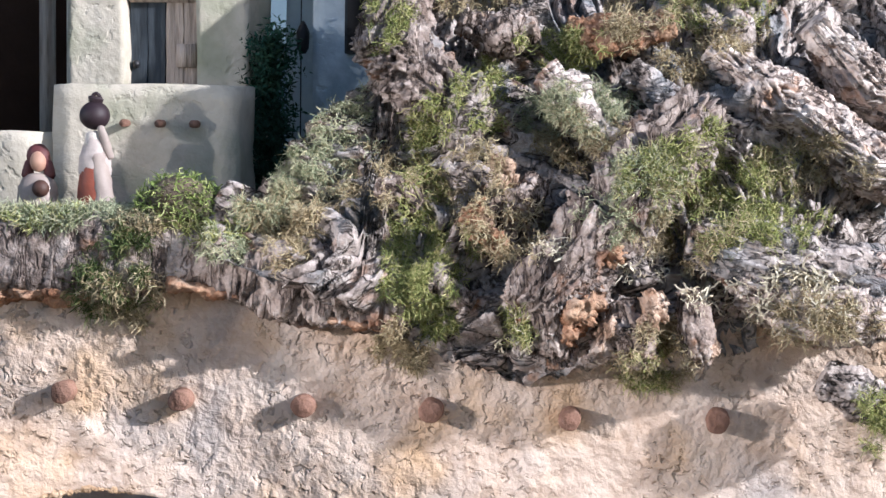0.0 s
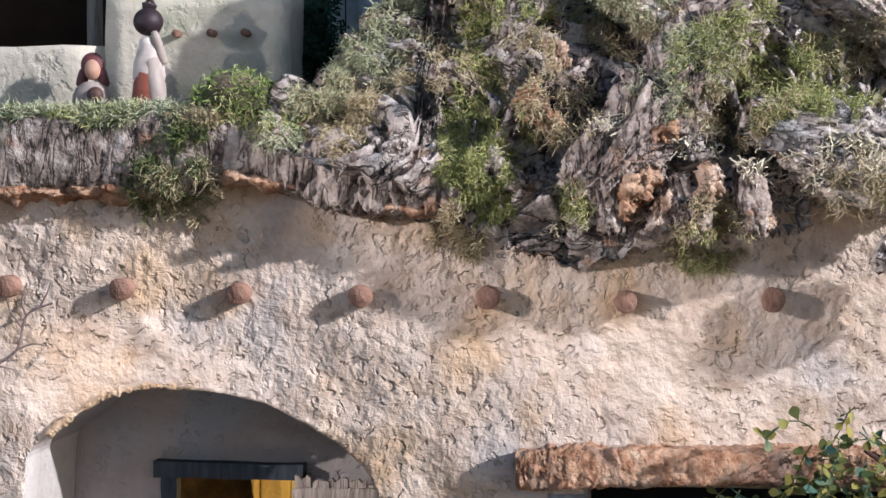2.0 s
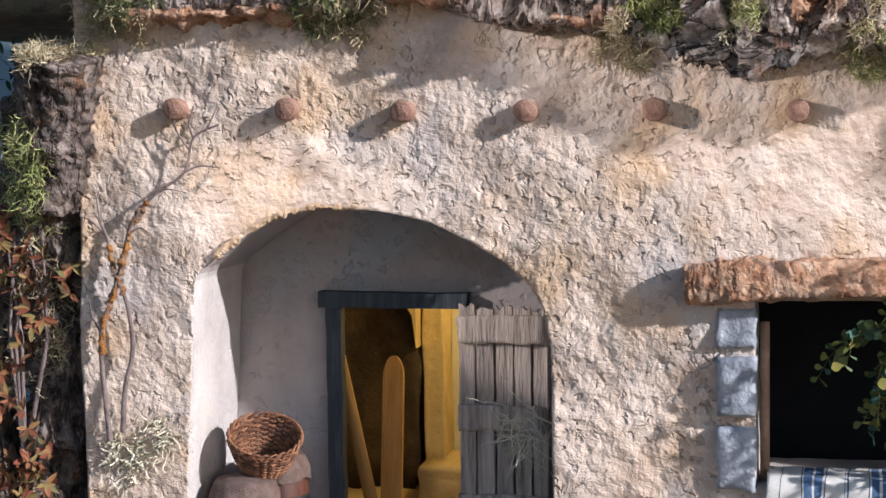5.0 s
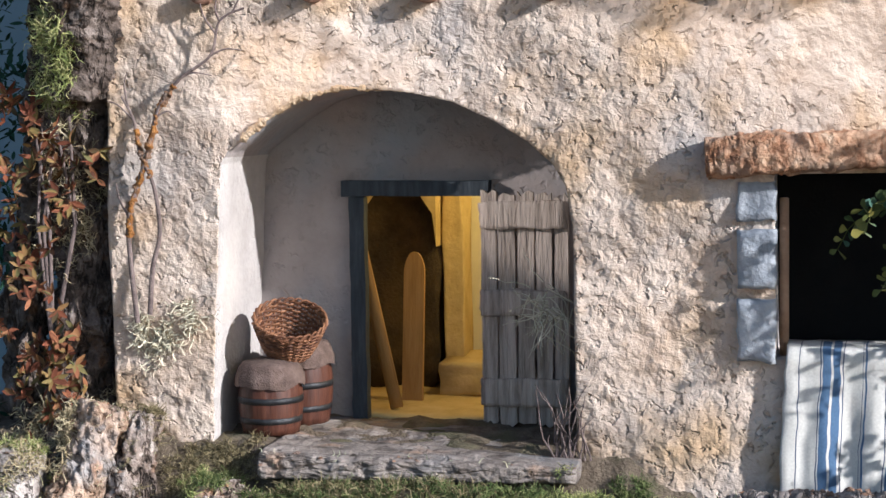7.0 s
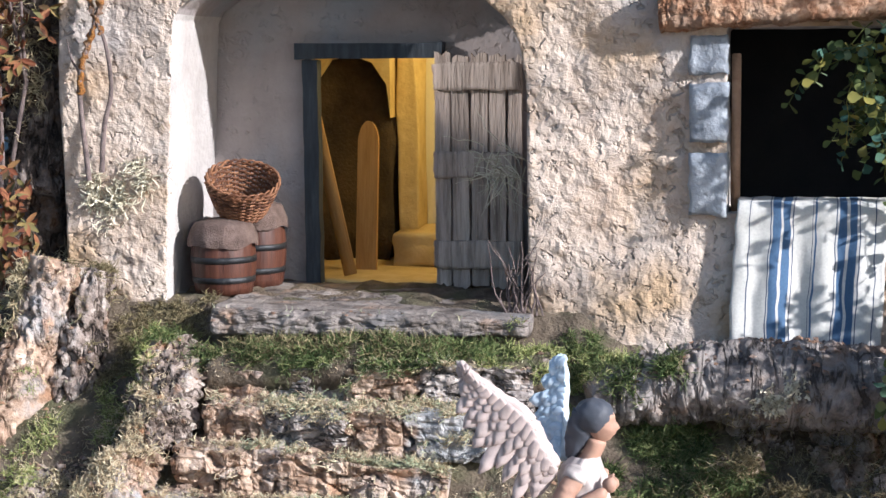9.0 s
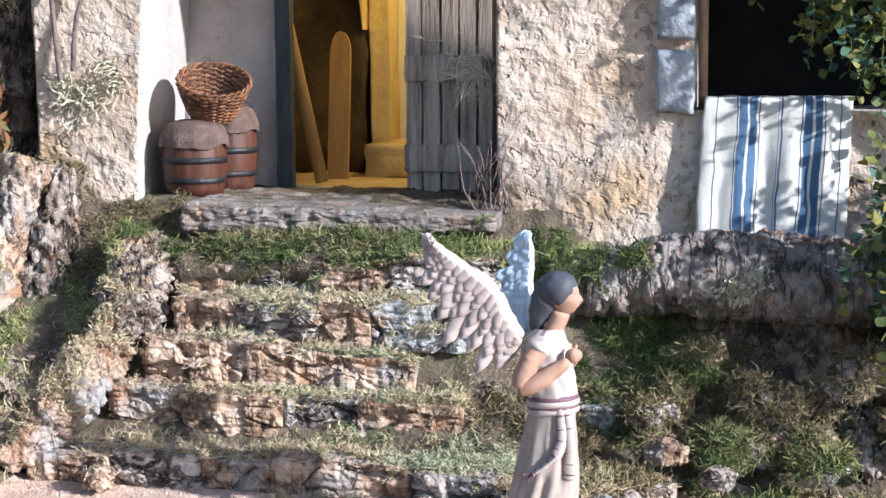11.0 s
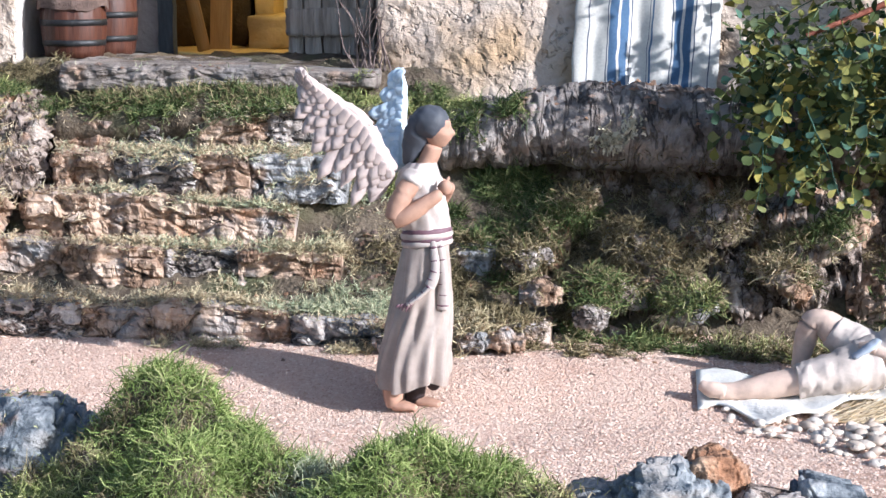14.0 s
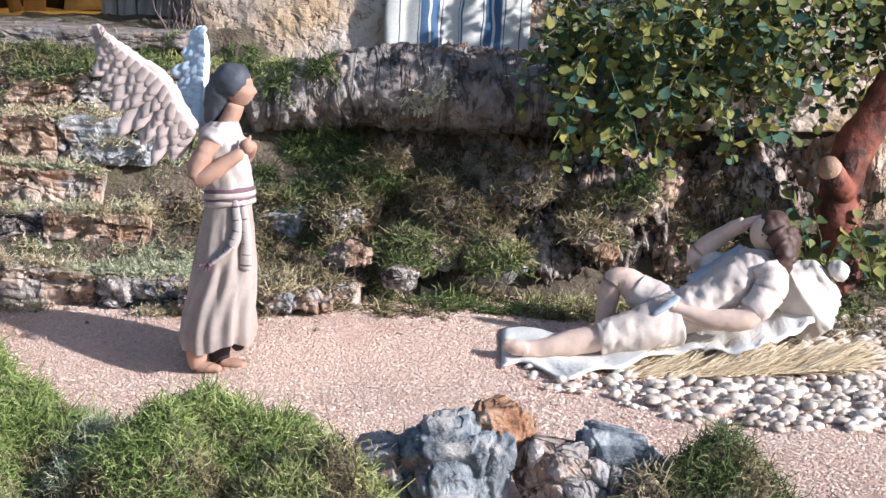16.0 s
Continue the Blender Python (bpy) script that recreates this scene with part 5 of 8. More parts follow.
tagged(mesh_ob("backdrop", [(-8, 1.4, -0.06), (8, 1.4, -0.06), (8, 1.4, 3.2), (-8, 1.4, 3.2)], [(0, 1, 2, 3)], BACK), "blue-grey painted wall behind the scenery", "backdrop", kind="structure")

# ---- figures: one mesh each ----
PAINT = {}
for nm, c in dict(robe=(0.34, 0.28, 0.245), tunic=(0.46, 0.395, 0.36), skin=(0.40, 0.235, 0.165), hair=(0.06, 0.065, 0.08), linen=(0.56, 0.475, 0.415), paleskin=(0.58, 0.43, 0.345), brown=(0.07, 0.035, 0.025), wing=(0.52, 0.42, 0.385), wingblue=(0.58, 0.67, 0.74), sash=(0.15, 0.08, 0.10), white=(0.58, 0.525, 0.465), greyblue=(0.34, 0.38, 0.44), dark=(0.03, 0.02, 0.022), red=(0.22, 0.06, 0.035), jar=(0.025, 0.014, 0.018), maroon=(0.10, 0.03, 0.03), green=(0.14, 0.16, 0.15)).items():
    PAINT[nm] = mat("clay_" + nm, [tuple(v * 0.72 for v in c), c, tuple(min(1, v * 1.18) for v in c)], 40, 0.6, 0.25, 160, dist=0.001, spec=0.4)
PNAMES = list(PAINT)


class Figure:
    def __init__(self):
        self.v, self.f, self.m = [], [], []

    def add(self, verts, faces, paint):
        o = len(self.v)
        self.v += list(verts)
        self.f += [tuple(i + o for i in f) for f in faces]
        self.m += [PNAMES.index(paint)] * len(faces)

    def limb(self, path, radii, paint, rings=20, segs=18, amp=0.0008, scale=60, folds=0.0, nf=9):
        n = len(path)
        if n > 2:      # round the path off
            P, R = [Vector(p) for p in path], [(r, r) if isinstance(r, (int, float)) else r for r in radii]
            pp, rr = [], []
            for i in range(n - 1):
                for k in range(4):
                    t = k / 4
                    a, b, c, d = P[max(i - 1, 0)], P[i], P[i + 1], P[min(i + 2, n - 1)]
                    pp.append(0.5 * (2 * b + (c - a) * t + (2 * a - 5 * b + 4 * c - d) * t * t + (3 * b - a - 3 * c + d) * t ** 3))
                    rr.append(tuple(R[i][q] * (1 - t) + R[i + 1][q] * t for q in (0, 1)))
            path, radii = pp + [P[-1]], rr + [R[-1]]
        v, f = lump_data(path, radii, rings=rings, segs=segs, amp=amp, scale=scale, ridged=0, seed=len(self.v) * 0.01)
        if folds:
            c0, c1 = Vector(path[0]), Vector(path[-1])
            for i, p in enumerate(v):
                t = (i // segs) / (rings - 1)
                c = c0.lerp(c1, t)
                an = 2 * math.pi * (i % segs) / segs
                d = p - c
                d.z = 0
                v[i] = p + d * folds * t * (math.sin(an * nf) + 0.5 * math.sin(an * 5 + 1))
        self.add(v, f, paint)

    def blob(self, c, r, paint, segs=22, rings=16, amp=0.0, scale=60):
        c = Vector(c)
        v, f = [], []
        for i in range(rings):
            th = math.pi * (i + 0.5) / rings
            for k in range(segs):
                an = 2 * math.pi * k / segs
                d = Vector((math.sin(th) * math.cos(an) * r[0], math.sin(th) * math.sin(an) * r[1], math.cos(th) * r[2]))
                p = c + d
                v.append(p + d.normalized() * amp * fbm(p.x, p.y, p.z, scale, 3))
        for i in range(rings - 1):
            for k in range(segs):
                f.append((i * segs + k, (i + 1) * segs + k, (i + 1) * segs + (k + 1) % segs, i * segs + (k + 1) % segs))
        f.append(tuple(range(segs)))
        f.append(tuple((rings - 1) * segs + k for k in range(segs - 1, -1, -1)))
        self.add(v, f, paint)

    def feather(self, a, b, width, normal, paint, thick=0.0016, bend=0.004):
        a, b, nrm = Vector(a), Vector(b), Vector(normal).normalized()
        t = b - a
        s = t.cross(nrm).normalized()
        v, f = [], []
        n = 7
        for i in range(n):
            u = i / (n - 1)
            w = width * (0.55 + 0.45 * math.sin(math.pi * min(1, u * 0.9 + 0.15))) * (1 if u < 0.8 else math.sqrt(max(0.04, 1 - ((u - 0.8) / 0.2) ** 2)))
            c = a + t * u - nrm * bend * u * u
            th = thick * (1 - 0.6 * u)
            v += [c - s * w / 2 - nrm * th, c - s * w / 2 * 0.9, c + nrm * th, c + s * w / 2 * 0.9, c + s * w / 2 - nrm * th]
        for i in range(n - 1):
            o = i * 5
            for k in range(5):
                q = (k + 1) % 5
                f.append((o + k, o + q, o + 5 + q, o + 5 + k))
        f.append((4, 3, 2, 1, 0))
        f.append(tuple((n - 1) * 5 + k for k in range(5)))
        self.add(v, f, paint)

    def make(self, name, label, category):
        ob = mesh_ob(name, self.v, self.f, None, mats=[PAINT[k] for k in PNAMES], face_mats=self.m)
        return tagged(ob, label, category)


def angel(x, y, z):
    F = Figure()
    P = lambda a, b, c: (x + a, y + b, z + c)
    # gown: height, back, front, half depth
    prof = [(0.022, -0.013, 0.047, 0.030), (0.030, -0.013, 0.049, 0.031), (0.06, -0.0085, 0.050, 0.029), (0.10, 0.001, 0.051, 0.025), (0.13, 0.006, 0.050, 0.0215), (0.150, 0.0115, 0.0495, 0.0185), (0.156, 0.011, 0.050, 0.019), (0.175, 0.006, 0.0495, 0.0205), (0.198, 0.003, 0.045, 0.022), (0.210, 0.008, 0.041, 0.019), (0.217, 0.017, 0.038, 0.012)]
    R, S = 74, 96
    v, f, tone = [], [], []
    for i in range(R):
        zz = 0.022 + (0.217 - 0.022) * i / (R - 1)
        j = max(q for q in range(len(prof) - 1) if prof[q][0] <= zz + 1e-9)
        a, b = prof[j], prof[j + 1]
        t = (zz - a[0]) / (b[0] - a[0])
        bk, fr, hd = (a[q] + (b[q] - a[q]) * t for q in (1, 2, 3))
        low = max(0.0, min(1.0, (0.150 - zz) / 0.11))
        for k in range(S):
            an = 2 * math.pi * k / S
            drift = 1.1 * math.sin(zz * 26 + an) * (1 - low)
            fold = 0.0042 * low ** 0.7 * (abs(math.sin(an * 4.5 + drift + 0.4)) - 0.6) + 0.0022 * low * math.sin(an * 13 + 3 * math.sin(zz * 40))
            if zz > 0.156:
                fold += 0.0005 * math.sin(an * 9 + zz * 160) + 0.0008 * math.sin(an * 5 - zz * 220)
            fold += 0.0009 * noise.noise(Vector((an * 3, zz * 60, 2)))
            c = Vector(((bk + fr) / 2, 0, 0))
            d = Vector((math.cos(an) * (fr - bk) / 2, math.sin(an) * hd, 0))
            hem = 0.006 * math.exp(-((an - 5.5) / 0.5) ** 2) * max(0, 1 - i / 8) + 0.002 * math.sin(an * 4) * max(0, 1 - i / 8)
            v.append(Vector((x, y, z + zz + hem)) + c + d + d.normalized() * fold)
    for i in range(R - 1):
        for k in range(S):
            f.append((i * S + k, i * S + (k + 1) % S, (i + 1) * S + (k + 1) % S, (i + 1) * S + k))
    cut = int((0.153 - 0.022) / (0.217 - 0.022) * (R - 1)) * S
    F.add(v, f[:cut], "robe")
    o = len(F.f)
    F.f += f[cut:]
    F.m += [PNAMES.index("tunic")] * (len(F.f) - o)
    # neck and head in one body
    F.limb([P(0.028, 0, 0.210), P(0.033, 0, 0.220), P(0.037, 0, 0.232)], [(0.009, 0.010), (0.0075, 0.008), (0.008, 0.008)], "skin", 14, 18)
    first = len(F.v)
    hv, hf = [], []
    HR, HS = 30, 40
    for i in range(HR):
        th = math.pi * (i + 0.5) / HR
        for k in range(HS):
            an = 2 * math.pi * k / HS
            d = Vector((math.sin(th) * math.cos(an), math.sin(th) * math.sin(an), math.cos(th)))
            p = Vector((d.x * 0.0155, d.y * 0.0135, d.z * 0.0195))
            if p.z < -0.004:
                p.x *= 1 + 0.10 * (p.x > 0) - 0.35 * (p.x < 0) * min(1, (-0.004 - p.z) / 0.01)
                p.y *= 1 - 0.25 * min(1, (-0.004 - p.z) / 0.014)
            if p.x > 0:
                g = lambda py, pz, sy, sz: math.exp(-((p.y - py) / sy) ** 2 - ((p.z - pz) / sz) ** 2)
                p.x += 0.0042 * g(0, -0.0035, 0.0026, 0.0040) - 0.0016 * (g(0.0055, 0.0015, 0.003, 0.0025) + g(-0.0055, 0.0015, 0.003, 0.0025)) + 0.0014 * g(0, -0.0105, 0.0045, 0.0018) + 0.0016 * g(0, -0.0165, 0.004, 0.003) + 0.0008 * g(0, 0.006, 0.01, 0.003)
            hv.append(Vector(P(0.0385, 0, 0.2425)) + p)
    for i in range(HR - 1):
        for k in range(HS):
            hf.append((i * HS + k, (i + 1) * HS + k, (i + 1) * HS + (k + 1) % HS, i * HS + (k + 1) % HS))
    hf += [tuple(range(HS)), tuple((HR - 1) * HS + k for k in range(HS - 1, -1, -1))]
    F.add(hv, hf, "skin")
    F.blob(P(0.0335, 0.0, 0.2485), (0.0190, 0.0172, 0.0178), "hair", 40, 26, 0.0012, 110)
    F.limb([P(0.029, 0, 0.250), P(0.022, 0.0, 0.236), P(0.016, 0.001, 0.222), P(0.010, 0.002, 0.206)], [(0.0165, 0.014), (0.0145, 0.0125), (0.011, 0.009), (0.004, 0.004)], "hair", 22, 24, amp=0.0022, scale=90)
    neck = Vector(P(0.036, 0, 0.226))
    F.v[first:] = [neck + (Vector(v) - neck) * 0.86 + Vector((0, 0, 0.005)) for v in F.v[first:]]
    # arms
    F.limb([P(0.021, -0.019, 0.203), P(0.012, -0.026, 0.188), P(0.006, -0.029, 0.170)], [0.0088, 0.0088, 0.0075], "skin", 18, 18)
    F.limb([P(0.006, -0.029, 0.170), P(0.022, -0.029, 0.177), P(0.046, -0.022, 0.194)], [0.0076, 0.0074, 0.0046], "skin", 18, 16)
    F.blob(P(0.049, -0.021, 0.198), (0.0062, 0.0045, 0.0060), "skin", 16, 12, 0.0015)
    F.limb([P(0.049, -0.020, 0.200), P(0.052, -0.017, 0.2065)], [0.0022, 0.0016], "skin", 6, 8)
    F.limb([P(0.036, 0.018, 0.200), P(0.038, 0.026, 0.182), P(0.044, 0.018, 0.190), P(0.051, -0.010, 0.196)], [0.0088, 0.0076, 0.0066, 0.005], "skin", 18, 14)
    F.limb([P(0.024, -0.015, 0.210), P(0.019, -0.022, 0.199)], [(0.0098, 0.0092), (0.0105, 0.0100)], "tunic", 10, 20, amp=0.002, scale=90)
    # wound girdle with purple bands, and its hanging ends
    for zz, tone, r in [(0.1478, "tunic", 0.0010), (0.1512, "sash", 0.0004), (0.1545, "tunic", 0.0012), (0.1578, "sash", 0.0002)]:
        ring = [P(0.0305 + (0.0195 + r) * math.cos(q * math.pi / 16), (0.019 + r) * math.sin(q * math.pi / 16), zz + 0.0015 * math.sin(q * math.pi / 16 + 2)) for q in range(33)]
        F.limb(ring, [(0.0020, 0.0027)] * 33, tone, 66, 8, amp=0.0005)
    for pts in [[P(0.038, -0.0195, 0.152), P(0.041, -0.0240, 0.130), P(0.037, -0.0255, 0.116), P(0.028, -0.0275, 0.106), P(0.017, -0.0275, 0.098)], [P(0.043, -0.015, 0.152), P(0.046, -0.018, 0.130), P(0.047, -0.0185, 0.110), P(0.046, -0.019, 0.092)]]:
        wide = [(0.0032 + 0.0006 * i, 0.0020) for i in range(len(pts))]
        F.limb(pts, wide, "tunic", 40, 12, amp=0.0006)
        for i in range(len(pts) - 1):
            for t0 in (0.25, 0.75):
                p0 = Vector(pts[i]).lerp(Vector(pts[i + 1]), t0)
                d = (Vector(pts[i + 1]) - Vector(pts[i])).normalized() * 0.0012
                w = 0.0034 + 0.0006 * (i + t0)
                F.limb([p0 - d, p0 + d], [(w, 0.0024)] * 2, "sash", 4, 12, amp=0.0)
    for q in range(5):
        F.limb([P(0.021 - 0.0026 * q, -0.029, 0.1010 - 0.0006 * q), P(0.0185 - 0.0028 * q, -0.0300, 0.0915 + 0.0012 * q)], [0.0010, 0.0006], "sash", 5, 6)
    # feet
    F.limb([P(0.002, -0.008, 0.034), P(0.001, -0.008, 0.012), P(0.003, -0.008, 0.005)], [0.0105, 0.0085, 0.0075], "skin", 14, 16)
    F.limb([P(0.001, -0.008, 0.006), P(0.012, -0.010, 0.005), P(0.022, -0.011, 0.0035)], [(0.0075, 0.0055), (0.007, 0.005), (0.005, 0.003)], "skin", 12, 14)
    F.limb([P(0.020, 0.006, 0.036), P(0.018, 0.006, 0.012), P(0.020, 0.006, 0.006)], [0.0105, 0.009, 0.008], "dark", 14, 16)
    F.limb([P(0.019, 0.006, 0.006), P(0.031, 0.004, 0.005), P(0.041, 0.003, 0.003)], [(0.0075, 0.0055), (0.007, 0.005), (0.005, 0.003)], "skin", 12, 14)
    # near-black plug under the lifted hem
    F.limb([P(0.034, 0.0, 0.034), P(0.036, 0.0, 0.018)], [(0.008, 0.010), (0.005, 0.006)], "dark", 8, 14)
    base = Vector((x, y, z))
    F.v = [base + (Vector(v) - base) * 1.045 + Vector((0.004, 0, 0)) for v in F.v]

    # wings: a fan of overlapping feathers between the leading and the trailing edge
    def along(pts, u):
        E = [Vector(e) for e in pts]
        m = len(E) - 1
        i = min(int(u * m), m - 1)
        t = u * m - i
        a, b, c, d = E[max(i - 1, 0)], E[i], E[i + 1], E[min(i + 2, m)]
        return 0.5 * (2 * b + (c - a) * t + (2 * a - 5 * b + 4 * c - d) * t * t + (3 * b - a - 3 * c + d) * t ** 3)

    def wing(lead, trail, nrm, paint, n, width):
        nv = Vector(nrm).normalized()
        F.limb([along(lead, q / 12) for q in range(13)], [0.0080 - 0.0045 * q / 12 for q in range(13)], paint, 40, 14, amp=0.0016, scale=110)
        for row, (ln, off) in enumerate([(1.0, 0.000), (0.80, 0.0026), (0.61, 0.0050), (0.44, 0.0074), (0.29, 0.0096)]):
            k = n + 2 * row
            for i in range(k):
                u = min(0.995, (i + 0.5 + 0.35 * (row % 2)) / k)
                a, b = along(lead, u), along(trail, min(1.0, u + 0.05))
                ln2 = ln * (0.96 + 0.07 * math.sin(i * 2.4 + row * 1.7))
                o = nv * off
                tip = a.lerp(b, ln2) + Vector((0.0016 * math.sin(i * 3.7 + row * 2.1), 0, 0.0014 * math.cos(i * 2.9)))
                F.feather(a + o, tip + o * 0.55, width * (1 - 0.07 * row) * (1 + 0.12 * math.sin(i * 5.1 + row)), nrm, paint, 0.0016, -0.0012)

    WL = [(0.240, -0.452, 0.221), (0.229, -0.455, 0.241), (0.220, -0.457, 0.262), (0.204, -0.458, 0.276), (0.186, -0.459, 0.289), (0.172, -0.460, 0.299), (0.163, -0.460, 0.308)]
    WT = [(0.232, -0.458, 0.196), (0.213, -0.462, 0.192), (0.191, -0.465, 0.203), (0.172, -0.466, 0.228), (0.161, -0.466, 0.255), (0.157, -0.465, 0.278), (0.158, -0.463, 0.306)]
    wing(WL, WT, (0.12, -1, 0.1), "wing", 9, 0.0175)
    BL = [(0.240, -0.425, 0.221), (0.240, -0.412, 0.240), (0.241, -0.403, 0.262), (0.242, -0.397, 0.283), (0.240, -0.394, 0.303)]
    BT = [(0.229, -0.420, 0.212), (0.214, -0.408, 0.236), (0.211, -0.402, 0.258), (0.216, -0.398, 0.280), (0.229, -0.395, 0.306)]
    wing(BL, BT, (0.25, -0.95, 0.1), "wingblue", 6, 0.0165)
    return F.make("angel_figurine", "painted clay winged figurine in a grey robe standing on gravel", "figurine")


angel(0.233, -0.437, 0.002)


def sleeper():
    F = Figure()
    # stretched leg and bare foot
    F.limb([(0.650, -0.395, 0.030), (0.605, -0.400, 0.023), (0.575, -0.403, 0.017), (0.545, -0.406, 0.013), (0.530, -0.407, 0.012)], [(0.020, 0.017), 0.0130, 0.0115, 0.0080, 0.0075], "paleskin", 34, 22)
    F.limb([(0.538, -0.407, 0.012), (0.524, -0.407, 0.014), (0.514, -0.404, 0.018)], [(0.0080, 0.0075), (0.0075, 0.0080), (0.0050, 0.0045)], "paleskin", 14, 16)
    # bent leg
    F.limb([(0.664, -0.362, 0.040), (0.645, -0.356, 0.054), (0.626, -0.351, 0.067), (0.616, -0.350, 0.063), (0.611, -0.348, 0.042), (0.607, -0.346, 0.014)], [(0.020, 0.020), 0.0165, 0.0120, 0.0110, 0.0095, 0.0070], "paleskin", 46, 22)
    # short breeches
    F.limb([(0.672, -0.385, 0.036), (0.645, -0.393, 0.030), (0.612, -0.399, 0.024), (0.600, -0.4005, 0.022)], [(0.027, 0.024), (0.025, 0.021), (0.0185, 0.0165), (0.0170, 0.0150)], "linen", 34, 32, amp=0.0024, scale=90)
    F.limb([(0.672, -0.368, 0.040), (0.652, -0.358, 0.050), (0.636, -0.353, 0.061)], [(0.023, 0.022), (0.0195, 0.0185), (0.0155, 0.0150)], "linen", 24, 28, amp=0.0022, scale=90)
    # shirt
    F.limb([(0.655, -0.382, 0.036), (0.682, -0.380, 0.044), (0.705, -0.376, 0.056), (0.728, -0.370, 0.070), (0.748, -0.366, 0.083), (0.758, -0.363, 0.090)], [(0.025, 0.021), (0.0255, 0.020), (0.0265, 0.021), (0.0285, 0.0225), (0.0250, 0.0200), (0.0130, 0.0120)], "linen", 60, 44, amp=0.0030, scale=85)
    F.limb([(0.690, -0.362, 0.062), (0.716, -0.356, 0.078), (0.742, -0.352, 0.094)], [(0.017, 0.0110), (0.018, 0.0110), (0.013, 0.0090)], "greyblue", 26, 24, amp=0.0020, scale=90)
    F.limb([(0.648, -0.408, 0.046), (0.664, -0.404, 0.056), (0.672, -0.394, 0.060)], [(0.005, 0.003), (0.007, 0.0035), (0.005, 0.003)], "greyblue", 16, 16, amp=0.001)
    # arm across the body
    F.limb([(0.752, -0.384, 0.086), (0.757, -0.394, 0.074), (0.748, -0.402, 0.058), (0.738, -0.406, 0.048)], [0.0150, 0.0160, 0.0145, 0.0130], "linen", 28, 26, amp=0.0020, scale=90)
    F.limb([(0.744, -0.405, 0.052), (0.731, -0.408, 0.043), (0.705, -0.408, 0.042), (0.682, -0.404, 0.047), (0.668, -0.400, 0.052)], [0.0112, 0.0108, 0.0095, 0.0072, 0.0062], "paleskin", 34, 20)
    F.limb([(0.672, -0.401, 0.051), (0.664, -0.398, 0.055), (0.655, -0.395, 0.055)], [(0.0070, 0.0050), (0.0072, 0.0045), (0.0040, 0.0028)], "paleskin", 12, 14)
    # arm raised to the head
    F.limb([(0.745, -0.345, 0.086), (0.722, -0.338, 0.080), (0.700, -0.334, 0.080)], [0.0140, 0.0130, 0.0120], "white", 22, 22, amp=0.0018, scale=90)
    F.limb([(0.704, -0.334, 0.079), (0.695, -0.333, 0.084), (0.706, -0.334, 0.098), (0.724, -0.338, 0.112), (0.740, -0.344, 0.121)], [0.0098, 0.0100, 0.0092, 0.0076, 0.0066], "paleskin", 34, 18)
    F.limb([(0.736, -0.343, 0.119), (0.746, -0.347, 0.124), (0.755, -0.350, 0.128)], [(0.0070, 0.0048), (0.0072, 0.0042), (0.0040, 0.0026)], "paleskin", 12, 14)
    # neck, head and long hair
    F.limb([(0.752, -0.362, 0.086), (0.758, -0.360, 0.100)], [0.0095, 0.0090], "paleskin", 10, 14)
    F.blob((0.755, -0.360, 0.114), (0.0140, 0.0130, 0.0165), "paleskin", 26, 20)
    F.blob((0.762, -0.359, 0.118), (0.0165, 0.0160, 0.0170), "brown", 36, 26, 0.0030, 95)
    for q, (dx, dy) in enumerate([(0.0, 0.0), (0.006, -0.006), (0.009, 0.004), (-0.003, -0.011)]):
        F.limb([(0.764 + dx, -0.364 + dy, 0.118), (0.772 + dx * 0.7, -0.370 + dy, 0.105), (0.770 + dx * 0.5, -0.375 + dy, 0.090), (0.766 + dx, -0.377 + dy, 0.080)], [0.0105, 0.0090, 0.0070, 0.0030], "brown", 26, 16, amp=0.0028, scale=110)
    F.v = [Vector(v) + Vector((0, 0, 0.006)) for v in F.v]
    return F.make("sleeping_figurine", "painted clay reclining figurine in pale clothes on a sheet", "figurine")


sleeper()
F = Figure()
F.limb([(0.775, -0.340, 0.045), (0.80, -0.345, 0.062), (0.818, -0.35, 0.078)], [(0.024, 0.035), (0.033, 0.04), (0.012, 0.014)], "white", 26, 28, amp=0.006, scale=35)
F.blob((0.826, -0.352, 0.084), (0.010, 0.009, 0.009), "white", amp=0.003)
sack = F.make("cloth_sack", "knotted white cloth bundle used as a pillow", "sack")
# sheet under the sleeper
sv, sf = [], []
for i in range(46):
    for j in range(18):
        u, w = i / 45, j / 17
        x = 0.512 + 0.288 * u
        edge = -0.425 - 0.045 * max(0.0, 1 - abs(u - 0.20) / 0.14) + 0.012 * math.sin(u * 14)
        y = edge + w * (0.085 + 0.035 * min(1, u / 0.3)) + 0.06 * max(0.0, u - 0.55)
        crease = (abs(math.sin(u * 17 + w * 4)) * 0.006 + 0.007 * abs(math.sin(u * 41 + 2)) * max(0, u - 0.25)) * (1 - w) * min(1, u * 4)
        z = gravel_z(x, y) + 0.0015 + 0.05 * u * u * (0.5 + 0.5 * w) + 0.0015 * fbm(x, y, 0, 30, 3) + crease
        sv.append(Vector((x, y, z)))
for i in range(45):
    for j in range(17):
        sf.append((i * 18 + j, (i + 1) * 18 + j, (i + 1) * 18 + j + 1, i * 18 + j + 1))
SHEET = mat("white_cotton", [(0.66, 0.63, 0.57), (0.76, 0.74, 0.69)], 16, 0.95, 0.25, 300)
sheet = tagged(mesh_ob("bed_sheet", sv, sf, SHEET), "crumpled white sheet spread over straw on the ground", "sheet")
so = sheet.modifiers.new("thick", "SOLIDIFY")
so.thickness, so.offset = 0.002, 1


